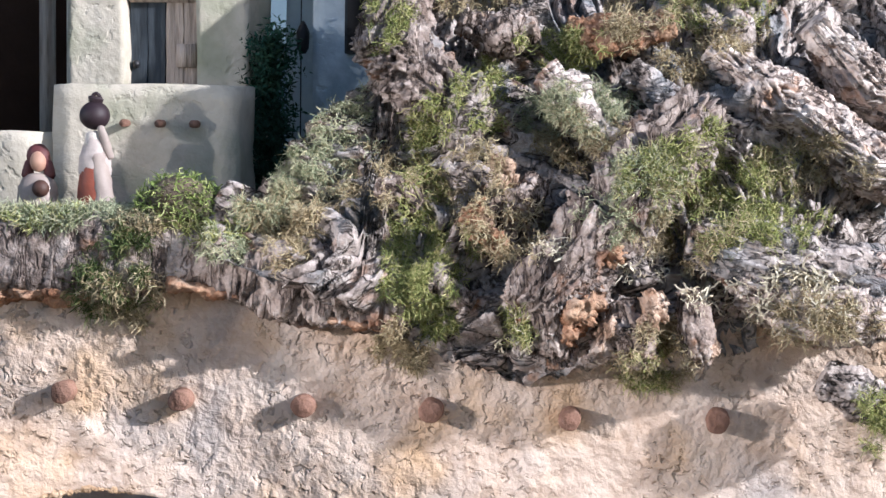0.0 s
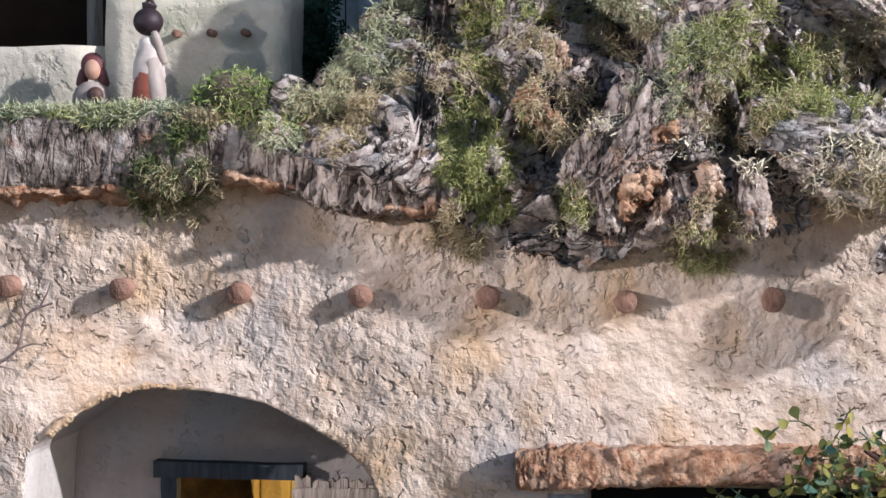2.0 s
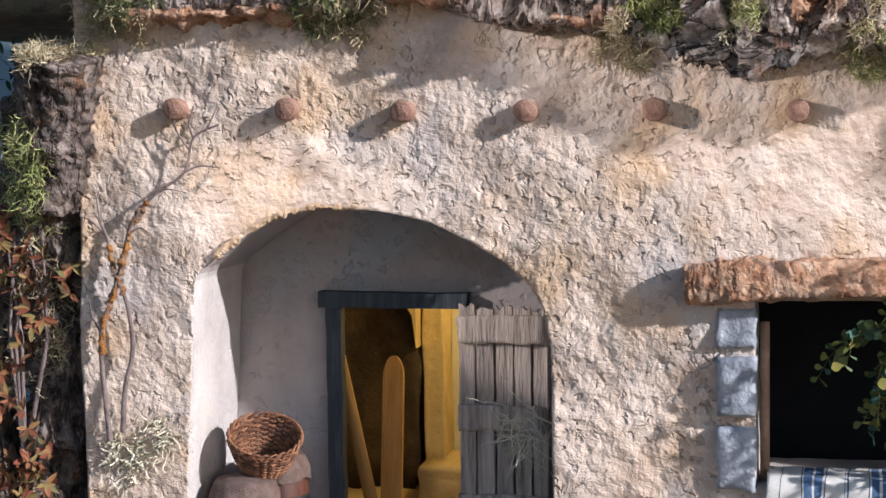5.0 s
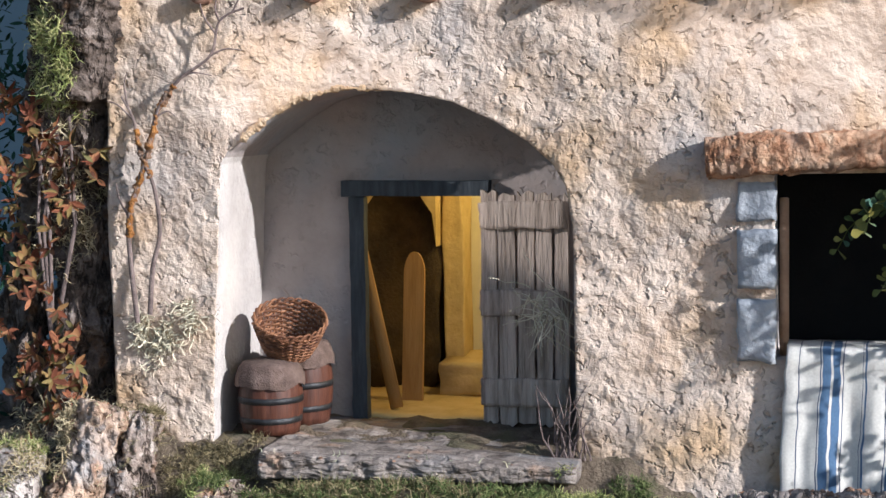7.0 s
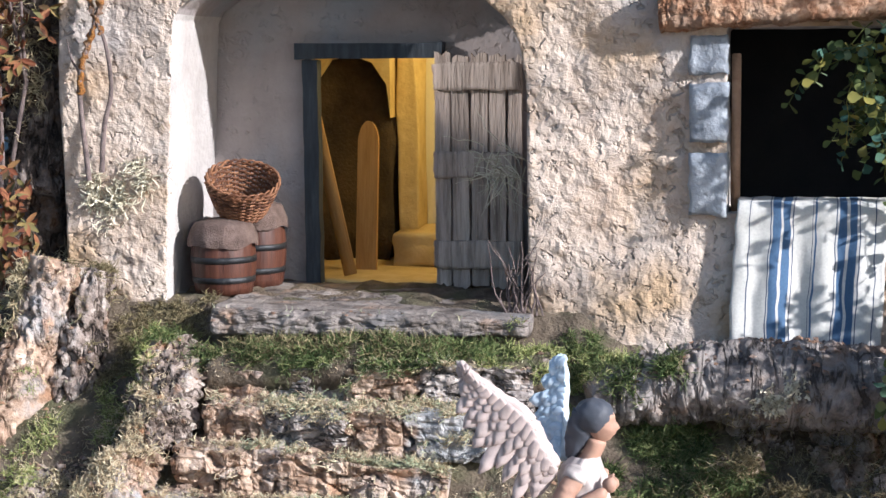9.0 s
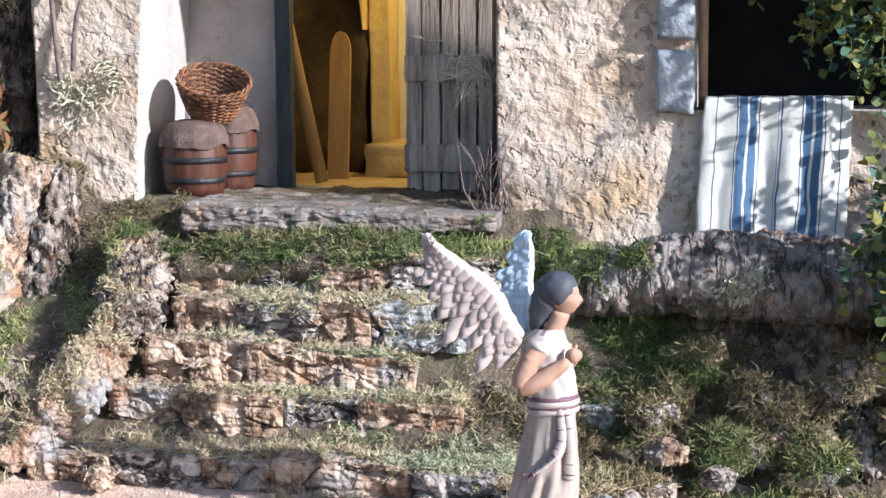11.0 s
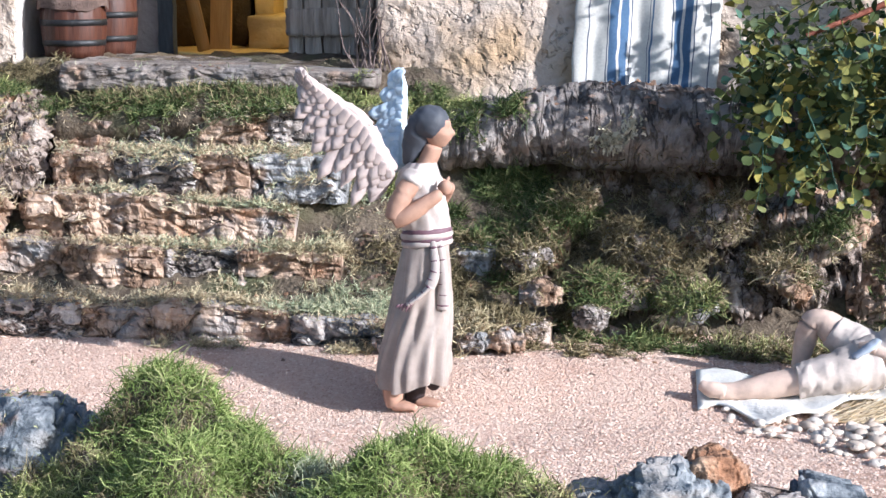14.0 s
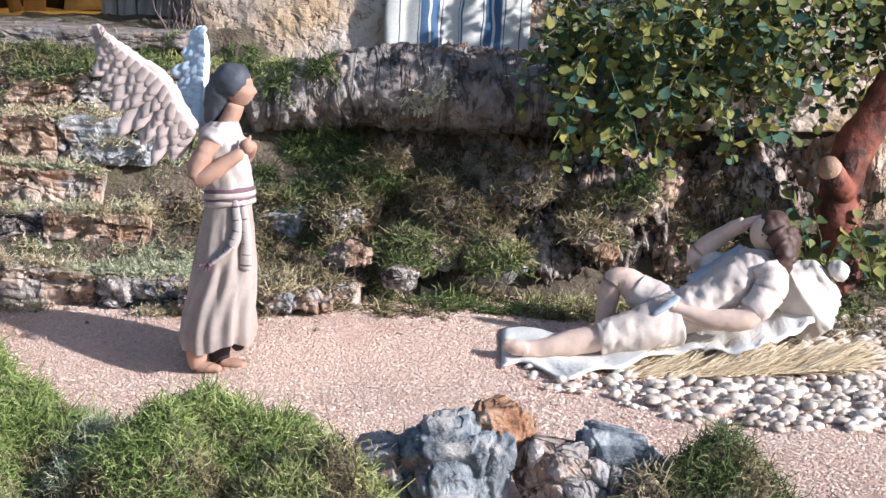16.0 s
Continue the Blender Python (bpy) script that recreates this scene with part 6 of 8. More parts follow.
def jar_carrier(x, y, z):
    F = Figure()
    P = lambda a, b, c: (x + a, y + b, z + c)
    F.limb([P(0, 0, 0), P(0, 0, 0.05), P(0, 0, 0.085)], [(0.023, 0.020), (0.019, 0.018), (0.013, 0.013)], "red", 22, 26, amp=0.002)
    F.limb([P(0.012, -0.006, 0.004), P(0.011, -0.006, 0.05), P(0.004, -0.004, 0.088)], [(0.013, 0.014), (0.011, 0.012), (0.010, 0.010)], "robe", 20, 22, amp=0.002)
    F.limb([P(0, 0, 0.06), P(0.001, 0, 0.085), P(0, 0, 0.108)], [(0.019, 0.015), (0.018, 0.015), (0.010, 0.010)], "tunic", 16, 22, amp=0.002)
    F.limb([P(0, -0.002, 0.092), P(0, 0, 0.112)], [(0.012, 0.0115), (0.0105, 0.0105)], "white", 8, 16)
    F.limb([P(0.012, 0, 0.098), P(0.018, 0, 0.082), P(0.014, -0.008, 0.104), P(0.008, -0.006, 0.118)], [0.006, 0.0055, 0.005, 0.004], "robe", 16, 12)
    F.blob(P(0, 0, 0.130), (0.0175, 0.0175, 0.0165), "jar")
    F.limb([P(0, 0, 0.143), P(0.002, 0, 0.152)], [(0.007, 0.007), (0.009, 0.009)], "jar", 8, 16)
    F.limb([P(-0.006, 0, 0.146), P(0.002, 0, 0.156), P(0.009, 0, 0.146)], [0.0025] * 3, "jar", 12, 8)
    return F.make("jar_carrier_figurine", "painted clay figurine with a dark jar on its head", "figurine")


jar_carrier(-0.140, 0.085, 0.990)
F = Figure()
P = lambda a, b, c: (-0.214 + a, 0.10 + b, 0.99 + c)
F.limb([P(0, 0, 0), P(0, 0, 0.045), P(0, 0, 0.062)], [(0.026, 0.02), (0.024, 0.017), (0.010, 0.010)], "robe", 18, 22, amp=0.002)
F.blob(P(0.002, -0.004, 0.076), (0.0095, 0.0095, 0.0125), "skin")
F.blob(P(0, 0.003, 0.080), (0.0145, 0.012, 0.0165), "maroon", amp=0.001)
F.limb([P(-0.010, 0.003, 0.078), P(-0.015, 0.002, 0.055)], [0.006, 0.007], "maroon", 8, 12)
F.limb([P(0.010, 0.003, 0.078), P(0.015, 0.002, 0.055)], [0.006, 0.007], "maroon", 8, 12)
F.blob(P(0.010, -0.018, 0.045), (0.010, 0.009, 0.010), "brown")
F.make("seated_figurine", "painted clay seated figurine with a dark red veil", "figurine")

# ---- plants ----
def leafmat(name, stops, rough=0.6):
    return mat(name, stops, 60, rough + 0.15 if rough < 0.8 else rough, 0.15, 200, island=0.8, spec=0.2)


LEAF = leafmat("round_leaf", [(0.024, 0.040, 0.013), (0.058, 0.080, 0.024), (0.11, 0.125, 0.034), (0.25, 0.215, 0.05), (0.06, 0.125, 0.095), (0.045, 0.075, 0.028)])
LEAF_LONG = leafmat("autumn_leaf", [(0.035, 0.05, 0.02), (0.08, 0.03, 0.016), (0.16, 0.05, 0.026), (0.23, 0.095, 0.045), (0.19, 0.13, 0.045), (0.07, 0.085, 0.035)])
LEAF_DARK = leafmat("dark_leaf", [(0.010, 0.025, 0.014), (0.02, 0.055, 0.03), (0.03, 0.09, 0.06)])
MOSS = leafmat("moss", [(0.085, 0.105, 0.03), (0.22, 0.255, 0.08), (0.38, 0.385, 0.15), (0.53, 0.48, 0.25)], 0.9)
MOSS_PALE = leafmat("grey_moss", [(0.17, 0.195, 0.11), (0.31, 0.345, 0.21), (0.45, 0.46, 0.31), (0.52, 0.46, 0.30)], 0.9)
MOSS_DRY = leafmat("dry_moss", [(0.17, 0.125, 0.07), (0.37, 0.295, 0.175), (0.53, 0.45, 0.295), (0.36, 0.33, 0.18)], 0.9)
MOSS_BRIGHT = leafmat("bright_moss", [(0.075, 0.10, 0.026), (0.165, 0.225, 0.058), (0.275, 0.335, 0.105), (0.42, 0.42, 0.19)], 0.9)
LICHEN = leafmat("pale_lichen", [(0.40, 0.36, 0.26), (0.58, 0.53, 0.40), (0.68, 0.62, 0.48)], 0.9)
MOSS_TAN = leafmat("straw_litter", [(0.26, 0.185, 0.105), (0.46, 0.355, 0.22), (0.62, 0.52, 0.36), (0.50, 0.44, 0.27)], 0.9)
MOSS_OLIVE = leafmat("olive_moss", [(0.06, 0.05, 0.026), (0.15, 0.12, 0.06), (0.24, 0.195, 0.105), (0.36, 0.29, 0.17)], 0.9)
MOSS_DARK = leafmat("dark_moss", [(0.03, 0.045, 0.015), (0.075, 0.11, 0.035), (0.14, 0.17, 0.06), (0.26, 0.24, 0.11)], 0.9)
STRAW = leafmat("straw", [(0.46, 0.34, 0.20), (0.64, 0.51, 0.33), (0.74, 0.63, 0.46)], 0.8)
rng = np.random.default_rng(7)
from mathutils.bvhtree import BVHTree


def all_surfaces():
    V, F = [], []
    for v, f in SURFACES:
        o = len(V)
        V += [tuple(p) for p in v]
        F += [tuple(i + o for i in q) for q in f]
    return BVHTree.FromPolygons(V, F)


TREE = all_surfaces()


def spread(cx, cz, rx, rz, n, way=(0, 1, -0.25), y0=-1.2, ground=False, seed=0, ylim=None):
    """Points with normals on the bodies, in an uneven patch: over the front (x, z), or from above (x, y)."""
    P, N = [], []
    w = Vector(way).normalized()
    r = np.random.default_rng(seed)
    for _ in range(n):
        a, q = r.uniform(0, 2 * math.pi), math.sqrt(r.uniform(0, 1))
        q *= 0.75 + 0.5 * noise.noise(Vector((math.cos(a) * 1.5 + cx * 20, math.sin(a) * 1.5, cz * 20)))
        x, s = cx + rx * q * math.cos(a), cz + rz * q * math.sin(a)
        if ground:
            o, d = Vector((x, s, 0.9)), Vector((0, 0, -1))
            if s > -0.12:
                o.z = 0.5
        else:
            d = w
            o = Vector((x, y0, s)) - Vector((0, 0, 1)) * (w.z / w.y) * (0.0 - y0) * 1.0
        hit, nn, _, _ = TREE.ray_cast(o, d)
        if hit is None or (ylim and not ylim[0] < hit.y < ylim[1]):
            continue
        if noise.noise(hit * 42) + 0.5 * noise.noise(hit * 95) < r.uniform(-0.12, 0.22):
            continue
        if nn.dot(d) > 0:
            nn = -nn
        P.append(hit)
        N.append(nn)
    return np.array(P).reshape(-1, 3), np.array(N).reshape(-1, 3)


def strand_mesh(name, P, N, length, width, material, lift=0.32, curl=0.95, droop=0.06, segs=3, parent=None, taper=0.6):
    n = len(P)
    if n == 0:
        return None
    L = rng.uniform(length[0], length[1], n)[:, None]
    D = N * lift + rng.normal(0, 0.55, (n, 3))
    D[:, 2] += 0.15
    D /= np.linalg.norm(D, axis=1)[:, None]
    p = P - N * 0.002
    pts = [p]
    for s in range(segs):
        D = D + rng.normal(0, curl, (n, 3))
        D[:, 2] -= droop
        inw = np.einsum("ij,ij->i", D, N)
        D += N * np.where(inw < -0.1, -inw * 1.1, 0)[:, None]
        D /= np.linalg.norm(D, axis=1)[:, None]
        p = p + D * L / segs
        pts.append(p)
    pts = np.stack(pts, 1)
    T = np.gradient(pts, axis=1)
    S = np.cross(T, rng.normal(0, 1, (n, 1, 3)))
    S /= np.linalg.norm(S, axis=2)[:, :, None] + 1e-9
    W = (width * rng.uniform(0.7, 1.3, n))[:, None, None] * np.linspace(1, 1 - taper, segs + 1)[None, :, None]
    ring = [pts + W * S * k * 0.66 for k in (-1, 1)]
    V = np.stack(ring, 2).reshape(-1, 3)
    k = (segs + 1) * 2
    idx = []
    for s in range(segs):
        idx.append((s * 2, s * 2 + 1, s * 2 + 3, s * 2 + 2))
    idx = np.array(idx)
    F = (idx[None] + (np.arange(n) * k)[:, None, None]).reshape(-1, 4)
    me = bpy.data.meshes.new(name)
    me.vertices.add(len(V))
    me.vertices.foreach_set("co", V.ravel())
    me.loops.add(F.size)
    me.loops.foreach_set("vertex_index", F.ravel().astype(np.int32))
    me.polygons.add(len(F))
    me.polygons.foreach_set("loop_start", np.arange(0, F.size, 4, dtype=np.int32))
    me.materials.append(material)
    me.update(calc_edges=True)
    me.validate()
    ob = new(name, me)
    if parent:
        ob.parent = parent
    return ob


MOSS_LABEL = {"moss": "tuft of green stringy moss", "grey_moss": "tuft of pale grey-green moss", "dry_moss": "tuft of dry yellow-brown moss", "bright_moss": "cushion of bright green moss", "olive_moss": "tangle of dry olive-brown moss", "dark_moss": "tuft of dark green moss", "straw_litter": "mat of tan straw and dead moss", "pale_lichen": "tuft of pale branching lichen"}
seed_count = [0]


def moss(cx, cz, rx, rz, n, material=MOSS, length=(0.008, 0.022), width=0.0010, where="", **kw):
    seed_count[0] += 1
    opts = {k: kw.pop(k) for k in ("way", "y0", "ground", "ylim") if k in kw}
    P, N = spread(cx, cz, rx * 1.28, rz * 1.28, int(n * 2.5), seed=seed_count[0], **opts)
    if len(P) and material is not LICHEN:
        P = P + N * rng.uniform(0, 0.007, len(P))[:, None]
        kw.setdefault("curl", 1.25)
    ob = strand_mesh("moss_tuft" if material is not LICHEN else "lichen_tuft", P, N, length, width, material, **kw)
    if ob:
        tagged(ob, MOSS_LABEL[material.name] + (" " + where if where else ""), "moss" if material is not LICHEN else "lichen", kind="stuff")
    return ob


# on the bark ledge
on = "on the bark ledge"
moss(-0.345, 0.97, 0.075, 0.075, 2200, MOSS_DARK, (0.010, 0.026), where=on, droop=0.3)
moss(-0.36, 1.0, 0.06, 0.04, 1200, MOSS_PALE, (0.012, 0.03), where=on)
moss(-0.34, 0.93, 0.05, 0.04, 900, MOSS_DRY, (0.012, 0.028), where=on, droop=0.2)
moss(-0.155, 1.012, 0.07, 0.022, 2200, MOSS_PALE, where=on)
moss(-0.05, 1.012, 0.09, 0.018, 2000, MOSS_PALE, where=on)
moss(0.02, 0.995, 0.05, 0.02, 1200, MOSS, where=on)
moss(-0.165, 1.005, 0.05, 0.018, 600, MOSS, where=on)
moss(-0.245, 1.01, 0.05, 0.015, 700, MOSS_PALE, where=on)
moss(-0.075, 0.945, 0.052, 0.045, 1900, MOSS_DARK, (0.010, 0.026), where=on)
moss(-0.065, 0.92, 0.045, 0.03, 900, MOSS_DRY, (0.010, 0.03), where=on, droop=0.2)
moss(-0.42, 0.93, 0.06, 0.08, 2500, MOSS_DRY, (0.010, 0.028), where=on)
moss(-0.43, 1.0, 0.05, 0.05, 1500, MOSS_DARK, (0.010, 0.028), where=on)
moss(-0.46, 0.75, 0.04, 0.06, 800, MOSS, (0.010, 0.028), where="on the bark stems")
moss(-0.47, 0.6, 0.05, 0.1, 900, MOSS_DRY, (0.010, 0.028), where="on the bark stems")
moss(-0.48, 0.3, 0.06, 0.06, 1500, MOSS_DRY, (0.010, 0.028), where="on the bark stems")
moss(-0.03, 1.0, 0.05, 0.015, 700, MOSS_DRY, where=on)
moss(0.05, 0.975, 0.04, 0.015, 500, MOSS_PALE, where=on)
moss(0.115, 0.965, 0.03, 0.02, 400, MOSS_DRY, where=on)
# on the hill
on = "on the bark hill"
for cx, cz, rx, rz, n, m in [(0.07, 1.03, 0.05, 0.03, 1300, MOSS_PALE), (0.12, 1.06, 0.055, 0.04, 1500, MOSS_PALE), (0.16, 1.11, 0.045, 0.05, 1300, MOSS_PALE), (0.12, 1.02, 0.06, 0.03, 1300, MOSS_DRY), (0.2, 1.06, 0.05, 0.035, 900, MOSS_DRY), (0.255, 1.08, 0.025, 0.07, 1100, MOSS), (0.265, 0.975, 0.05, 0.05, 1900, MOSS), (0.265, 0.925, 0.035, 0.05, 1300, MOSS), (0.235, 0.875, 0.028, 0.03, 700, MOSS_DRY), (0.32, 1.16, 0.03, 0.05, 700, MOSS), (0.345, 1.01, 0.045, 0.04, 900, MOSS_DRY), (0.41, 1.13, 0.075, 0.03, 1700, MOSS_PALE), (0.42, 1.1, 0.05, 0.03, 900, MOSS_DRY), (0.40, 1.2, 0.05, 0.03, 900, MOSS), (0.36, 0.91, 0.03, 0.02, 350, MOSS), (0.56, 1.07, 0.09, 0.05, 2200, MOSS), (0.60, 1.02, 0.08, 0.035, 1500, MOSS), (0.53, 1.01, 0.06, 0.04, 1200, MOSS_DRY), (0.66, 1.08, 0.06, 0.03, 900, MOSS_DRY), (0.55, 1.22, 0.06, 0.05, 1500, MOSS_DRY), (0.57, 1.27, 0.06, 0.05, 1500, MOSS), (0.47, 1.24, 0.03, 0.04, 700, MOSS_DRY), (0.21, 1.24, 0.03, 0.05, 700, MOSS), (0.30, 1.26, 0.05, 0.02, 700, MOSS_DRY), (0.51, 0.88, 0.045, 0.035, 1000, MOSS_DRY), (0.50, 0.87, 0.03, 0.03, 500, MOSS), (0.74, 0.825, 0.035, 0.035, 700, MOSS), (0.66, 0.93, 0.05, 0.025, 700, MOSS_DRY), (0.30, 1.05, 0.06, 0.06, 900, MOSS_DRY), (0.48, 1.05, 0.05, 0.05, 800, MOSS_PALE)]:
    moss(cx, cz, rx, rz, int(n * 1.7), m, (0.007, 0.020), 0.0008, on, way=(0, 1, 0.0), y0=-1.0, droop=0.15)
for cx, cz in [(0.40, 1.0), (0.36, 0.90), (0.56, 0.95), (0.62, 0.94), (0.67, 0.95), (0.60, 0.92), (0.49, 0.98), (0.64, 0.97)]:
    moss(cx, cz, 0.03, 0.02, 90, LICHEN, (0.010, 0.024), 0.0019, on, way=(0, 1, 0), y0=-1.0, lift=1.2, curl=0.6, droop=0.0, segs=5)
# round the steps
on = "between the steps"
G = dict(ground=True)
for cx, cy, rx, ry, n, m in [(0.2, -0.10, 0.07, 0.05, 3000, MOSS), (0.0, -0.148, 0.17, 0.014, 1700, MOSS_TAN), (0.02, -0.150, 0.17, 0.014, 1000, MOSS_PALE), (0.0, -0.185, 0.15, 0.018, 1700, MOSS_TAN), (0.02, -0.19, 0.14, 0.018, 900, MOSS_PALE), (0.13, -0.22, 0.05, 0.05, 1300, MOSS_DRY), (0.16, -0.27, 0.06, 0.03, 1000, MOSS_PALE), (-0.05, -0.225, 0.17, 0.018, 1500, MOSS_TAN), (0.05, -0.225, 0.1, 0.015, 700, MOSS_PALE), (0.14, -0.3, 0.05, 0.02, 600, MOSS_PALE), (-0.08, -0.282, 0.2, 0.026, 2200, MOSS_TAN), (0.05, -0.28, 0.15, 0.024, 900, MOSS_DRY), (0.16, -0.275, 0.08, 0.03, 900, MOSS_PALE), (0.03, -0.335, 0.05, 0.012, 400, MOSS_DRY), (0.2, -0.345, 0.05, 0.012, 400, MOSS_DRY), (-0.27, -0.2, 0.05, 0.08, 2200, MOSS_TAN), (-0.28, -0.12, 0.035, 0.05, 1500, MOSS), (-0.25, -0.06, 0.05, 0.03, 1600, MOSS), (-0.27, -0.03, 0.06, 0.04, 2200, MOSS_OLIVE), (-0.24, -0.10, 0.05, 0.03, 1500, MOSS_DARK), (-0.32, -0.06, 0.05, 0.04, 1500, MOSS_OLIVE), (0.22, -0.06, 0.05, 0.03, 1500, MOSS_DARK), (-0.24, -0.24, 0.04, 0.06, 1200, MOSS_TAN), (-0.32, -0.28, 0.06, 0.05, 1500, MOSS_DRY), (-0.38, -0.22, 0.04, 0.08, 1500, MOSS), (-0.48, -0.15, 0.05, 0.1, 1800, MOSS), (-0.36, -0.36, 0.05, 0.02, 700, MOSS_DRY)]:
    moss(cx, cy, rx, ry, n, m, (0.006, 0.017), 0.0008, on, **G)
moss(0.0, -0.105, 0.19, 0.035, 9000, MOSS_DARK, (0.008, 0.026), 0.0009, on, ground=True, ylim=(-0.16, -0.078), lift=0.4)
moss(-0.06, -0.10, 0.15, 0.03, 3200, MOSS_OLIVE, (0.010, 0.028), 0.0010, on, ground=True, ylim=(-0.16, -0.078), lift=0.5)
on = "on the bank under the log"
# dark and olive mixes: dry brown moss, and the log's shade put into colour
for cx, cy, rx, ry, n, m in [(0.60, -0.235, 0.12, 0.03, 2600, MOSS_OLIVE), (0.56, -0.24, 0.12, 0.022, 1300, MOSS), (0.74, -0.24, 0.10, 0.03, 1800, MOSS_DARK), (0.66, -0.225, 0.12, 0.03, 1800, MOSS_TAN), (0.31, -0.17, 0.06, 0.04, 3600, MOSS_DARK), (0.36, -0.19, 0.07, 0.03, 1500, MOSS_OLIVE), (0.42, -0.2, 0.09, 0.03, 1700, MOSS_OLIVE), (0.45, -0.25, 0.1, 0.03, 1600, MOSS_DARK), (0.56, -0.2, 0.1, 0.04, 1500, MOSS_OLIVE), (0.68, -0.19, 0.1, 0.04, 1200, MOSS_DARK), (0.30, -0.25, 0.06, 0.04, 1300, MOSS_OLIVE), (0.24, -0.22, 0.05, 0.04, 1100, MOSS_OLIVE), (0.27, -0.32, 0.05, 0.03, 900, MOSS_DRY), (0.36, -0.31, 0.08, 0.02, 900, MOSS_OLIVE), (0.82, -0.2, 0.08, 0.05, 1200, MOSS_DARK), (0.86, -0.28, 0.06, 0.04, 1300, MOSS_OLIVE)]:
    moss(cx, cy, rx, ry, n, m, (0.008, 0.028), 0.0010, on, **G)
for cx, cz, rx, rz, n in [(0.49, 0.09, 0.06, 0.03, 500), (0.40, 0.10, 0.07, 0.03, 500), (0.75, 0.10, 0.06, 0.04, 500)]:
    moss(cx, cz, rx, rz, n, MOSS_OLIVE, (0.008, 0.026), 0.0009, on, way=(0, 1, 0), y0=-0.6, droop=0.6)
for cx, cz, rx, rz, n in [(0.315, 0.165, 0.045, 0.032, 2600), (0.37, 0.14, 0.04, 0.022, 900), (0.47, 0.075, 0.07, 0.02, 500)]:
    moss(cx, cz, rx, rz, n, MOSS_DARK, (0.01, 0.03), 0.0009, on, way=(0, 1, 0), y0=-0.6, droop=0.3)
moss(0.44, 0.10, 0.20, 0.07, 2200, MOSS_OLIVE, (0.006, 0.018), 0.0007, on, way=(0, 1, -0.2), y0=-0.6)
moss(0.46, 0.08, 0.22, 0.05, 2400, MOSS_DRY, (0.006, 0.018), 0.0007, on, way=(0, 1, -0.2), y0=-0.6)
for cx, cz in [(0.43, 0.225), (0.44, 0.235), (0.42, 0.215)]:
    moss(cx, cz, 0.018, 0.014, 70, LICHEN, (0.006, 0.012), 0.003, "on the bark log", way=(0, 1, 0), y0=-0.6, lift=1.0, curl=0.7, droop=0)
# dead moss and straw litter all over the banks
for k, (x0, x1, y0, y1, n, m) in enumerate([(-0.42, 0.25, -0.37, -0.12, 34000, MOSS_TAN), (-0.42, 0.25, -0.36, -0.06, 4000, MOSS_PALE), (0.2, 0.95, -0.34, -0.155, 13000, MOSS_OLIVE), (0.2, 0.95, -0.34, -0.18, 11000, MOSS_TAN), (0.2, 0.95, -0.30, -0.155, 2500, MOSS_DARK), (-0.62, -0.32, -0.4, 0.02, 8000, MOSS_DRY), (-0.1, 0.46, -0.95, -0.70, 5000, MOSS), (-0.1, 0.46, -0.95, -0.70, 3000, MOSS_DRY)]):
    r = np.random.default_rng(90 + k)
    P, N = [], []
    for _ in range(n):
        x, y = r.uniform(x0, x1), r.uniform(y0, y1)
        hit, nn, _, _ = TREE.ray_cast(Vector((x, y, 0.5)), Vector((0, 0, -1)))
        if nn is not None and nn.z < 0:
            nn = -nn
        if hit is None or hit.z < gravel_z(hit.x, hit.y) + 0.012 and y > -0.7 or nn.z < 0.15 or noise.noise(hit * 30) < r.uniform(-0.5, 0.4):
            continue
        P.append(hit)
        N.append(nn)
    tagged(strand_mesh("moss_litter", np.array(P), np.array(N), (0.004, 0.013), 0.0008, m, lift=0.15, curl=1.3), "loose dead moss and straw littering the bank", "moss", kind="stuff")
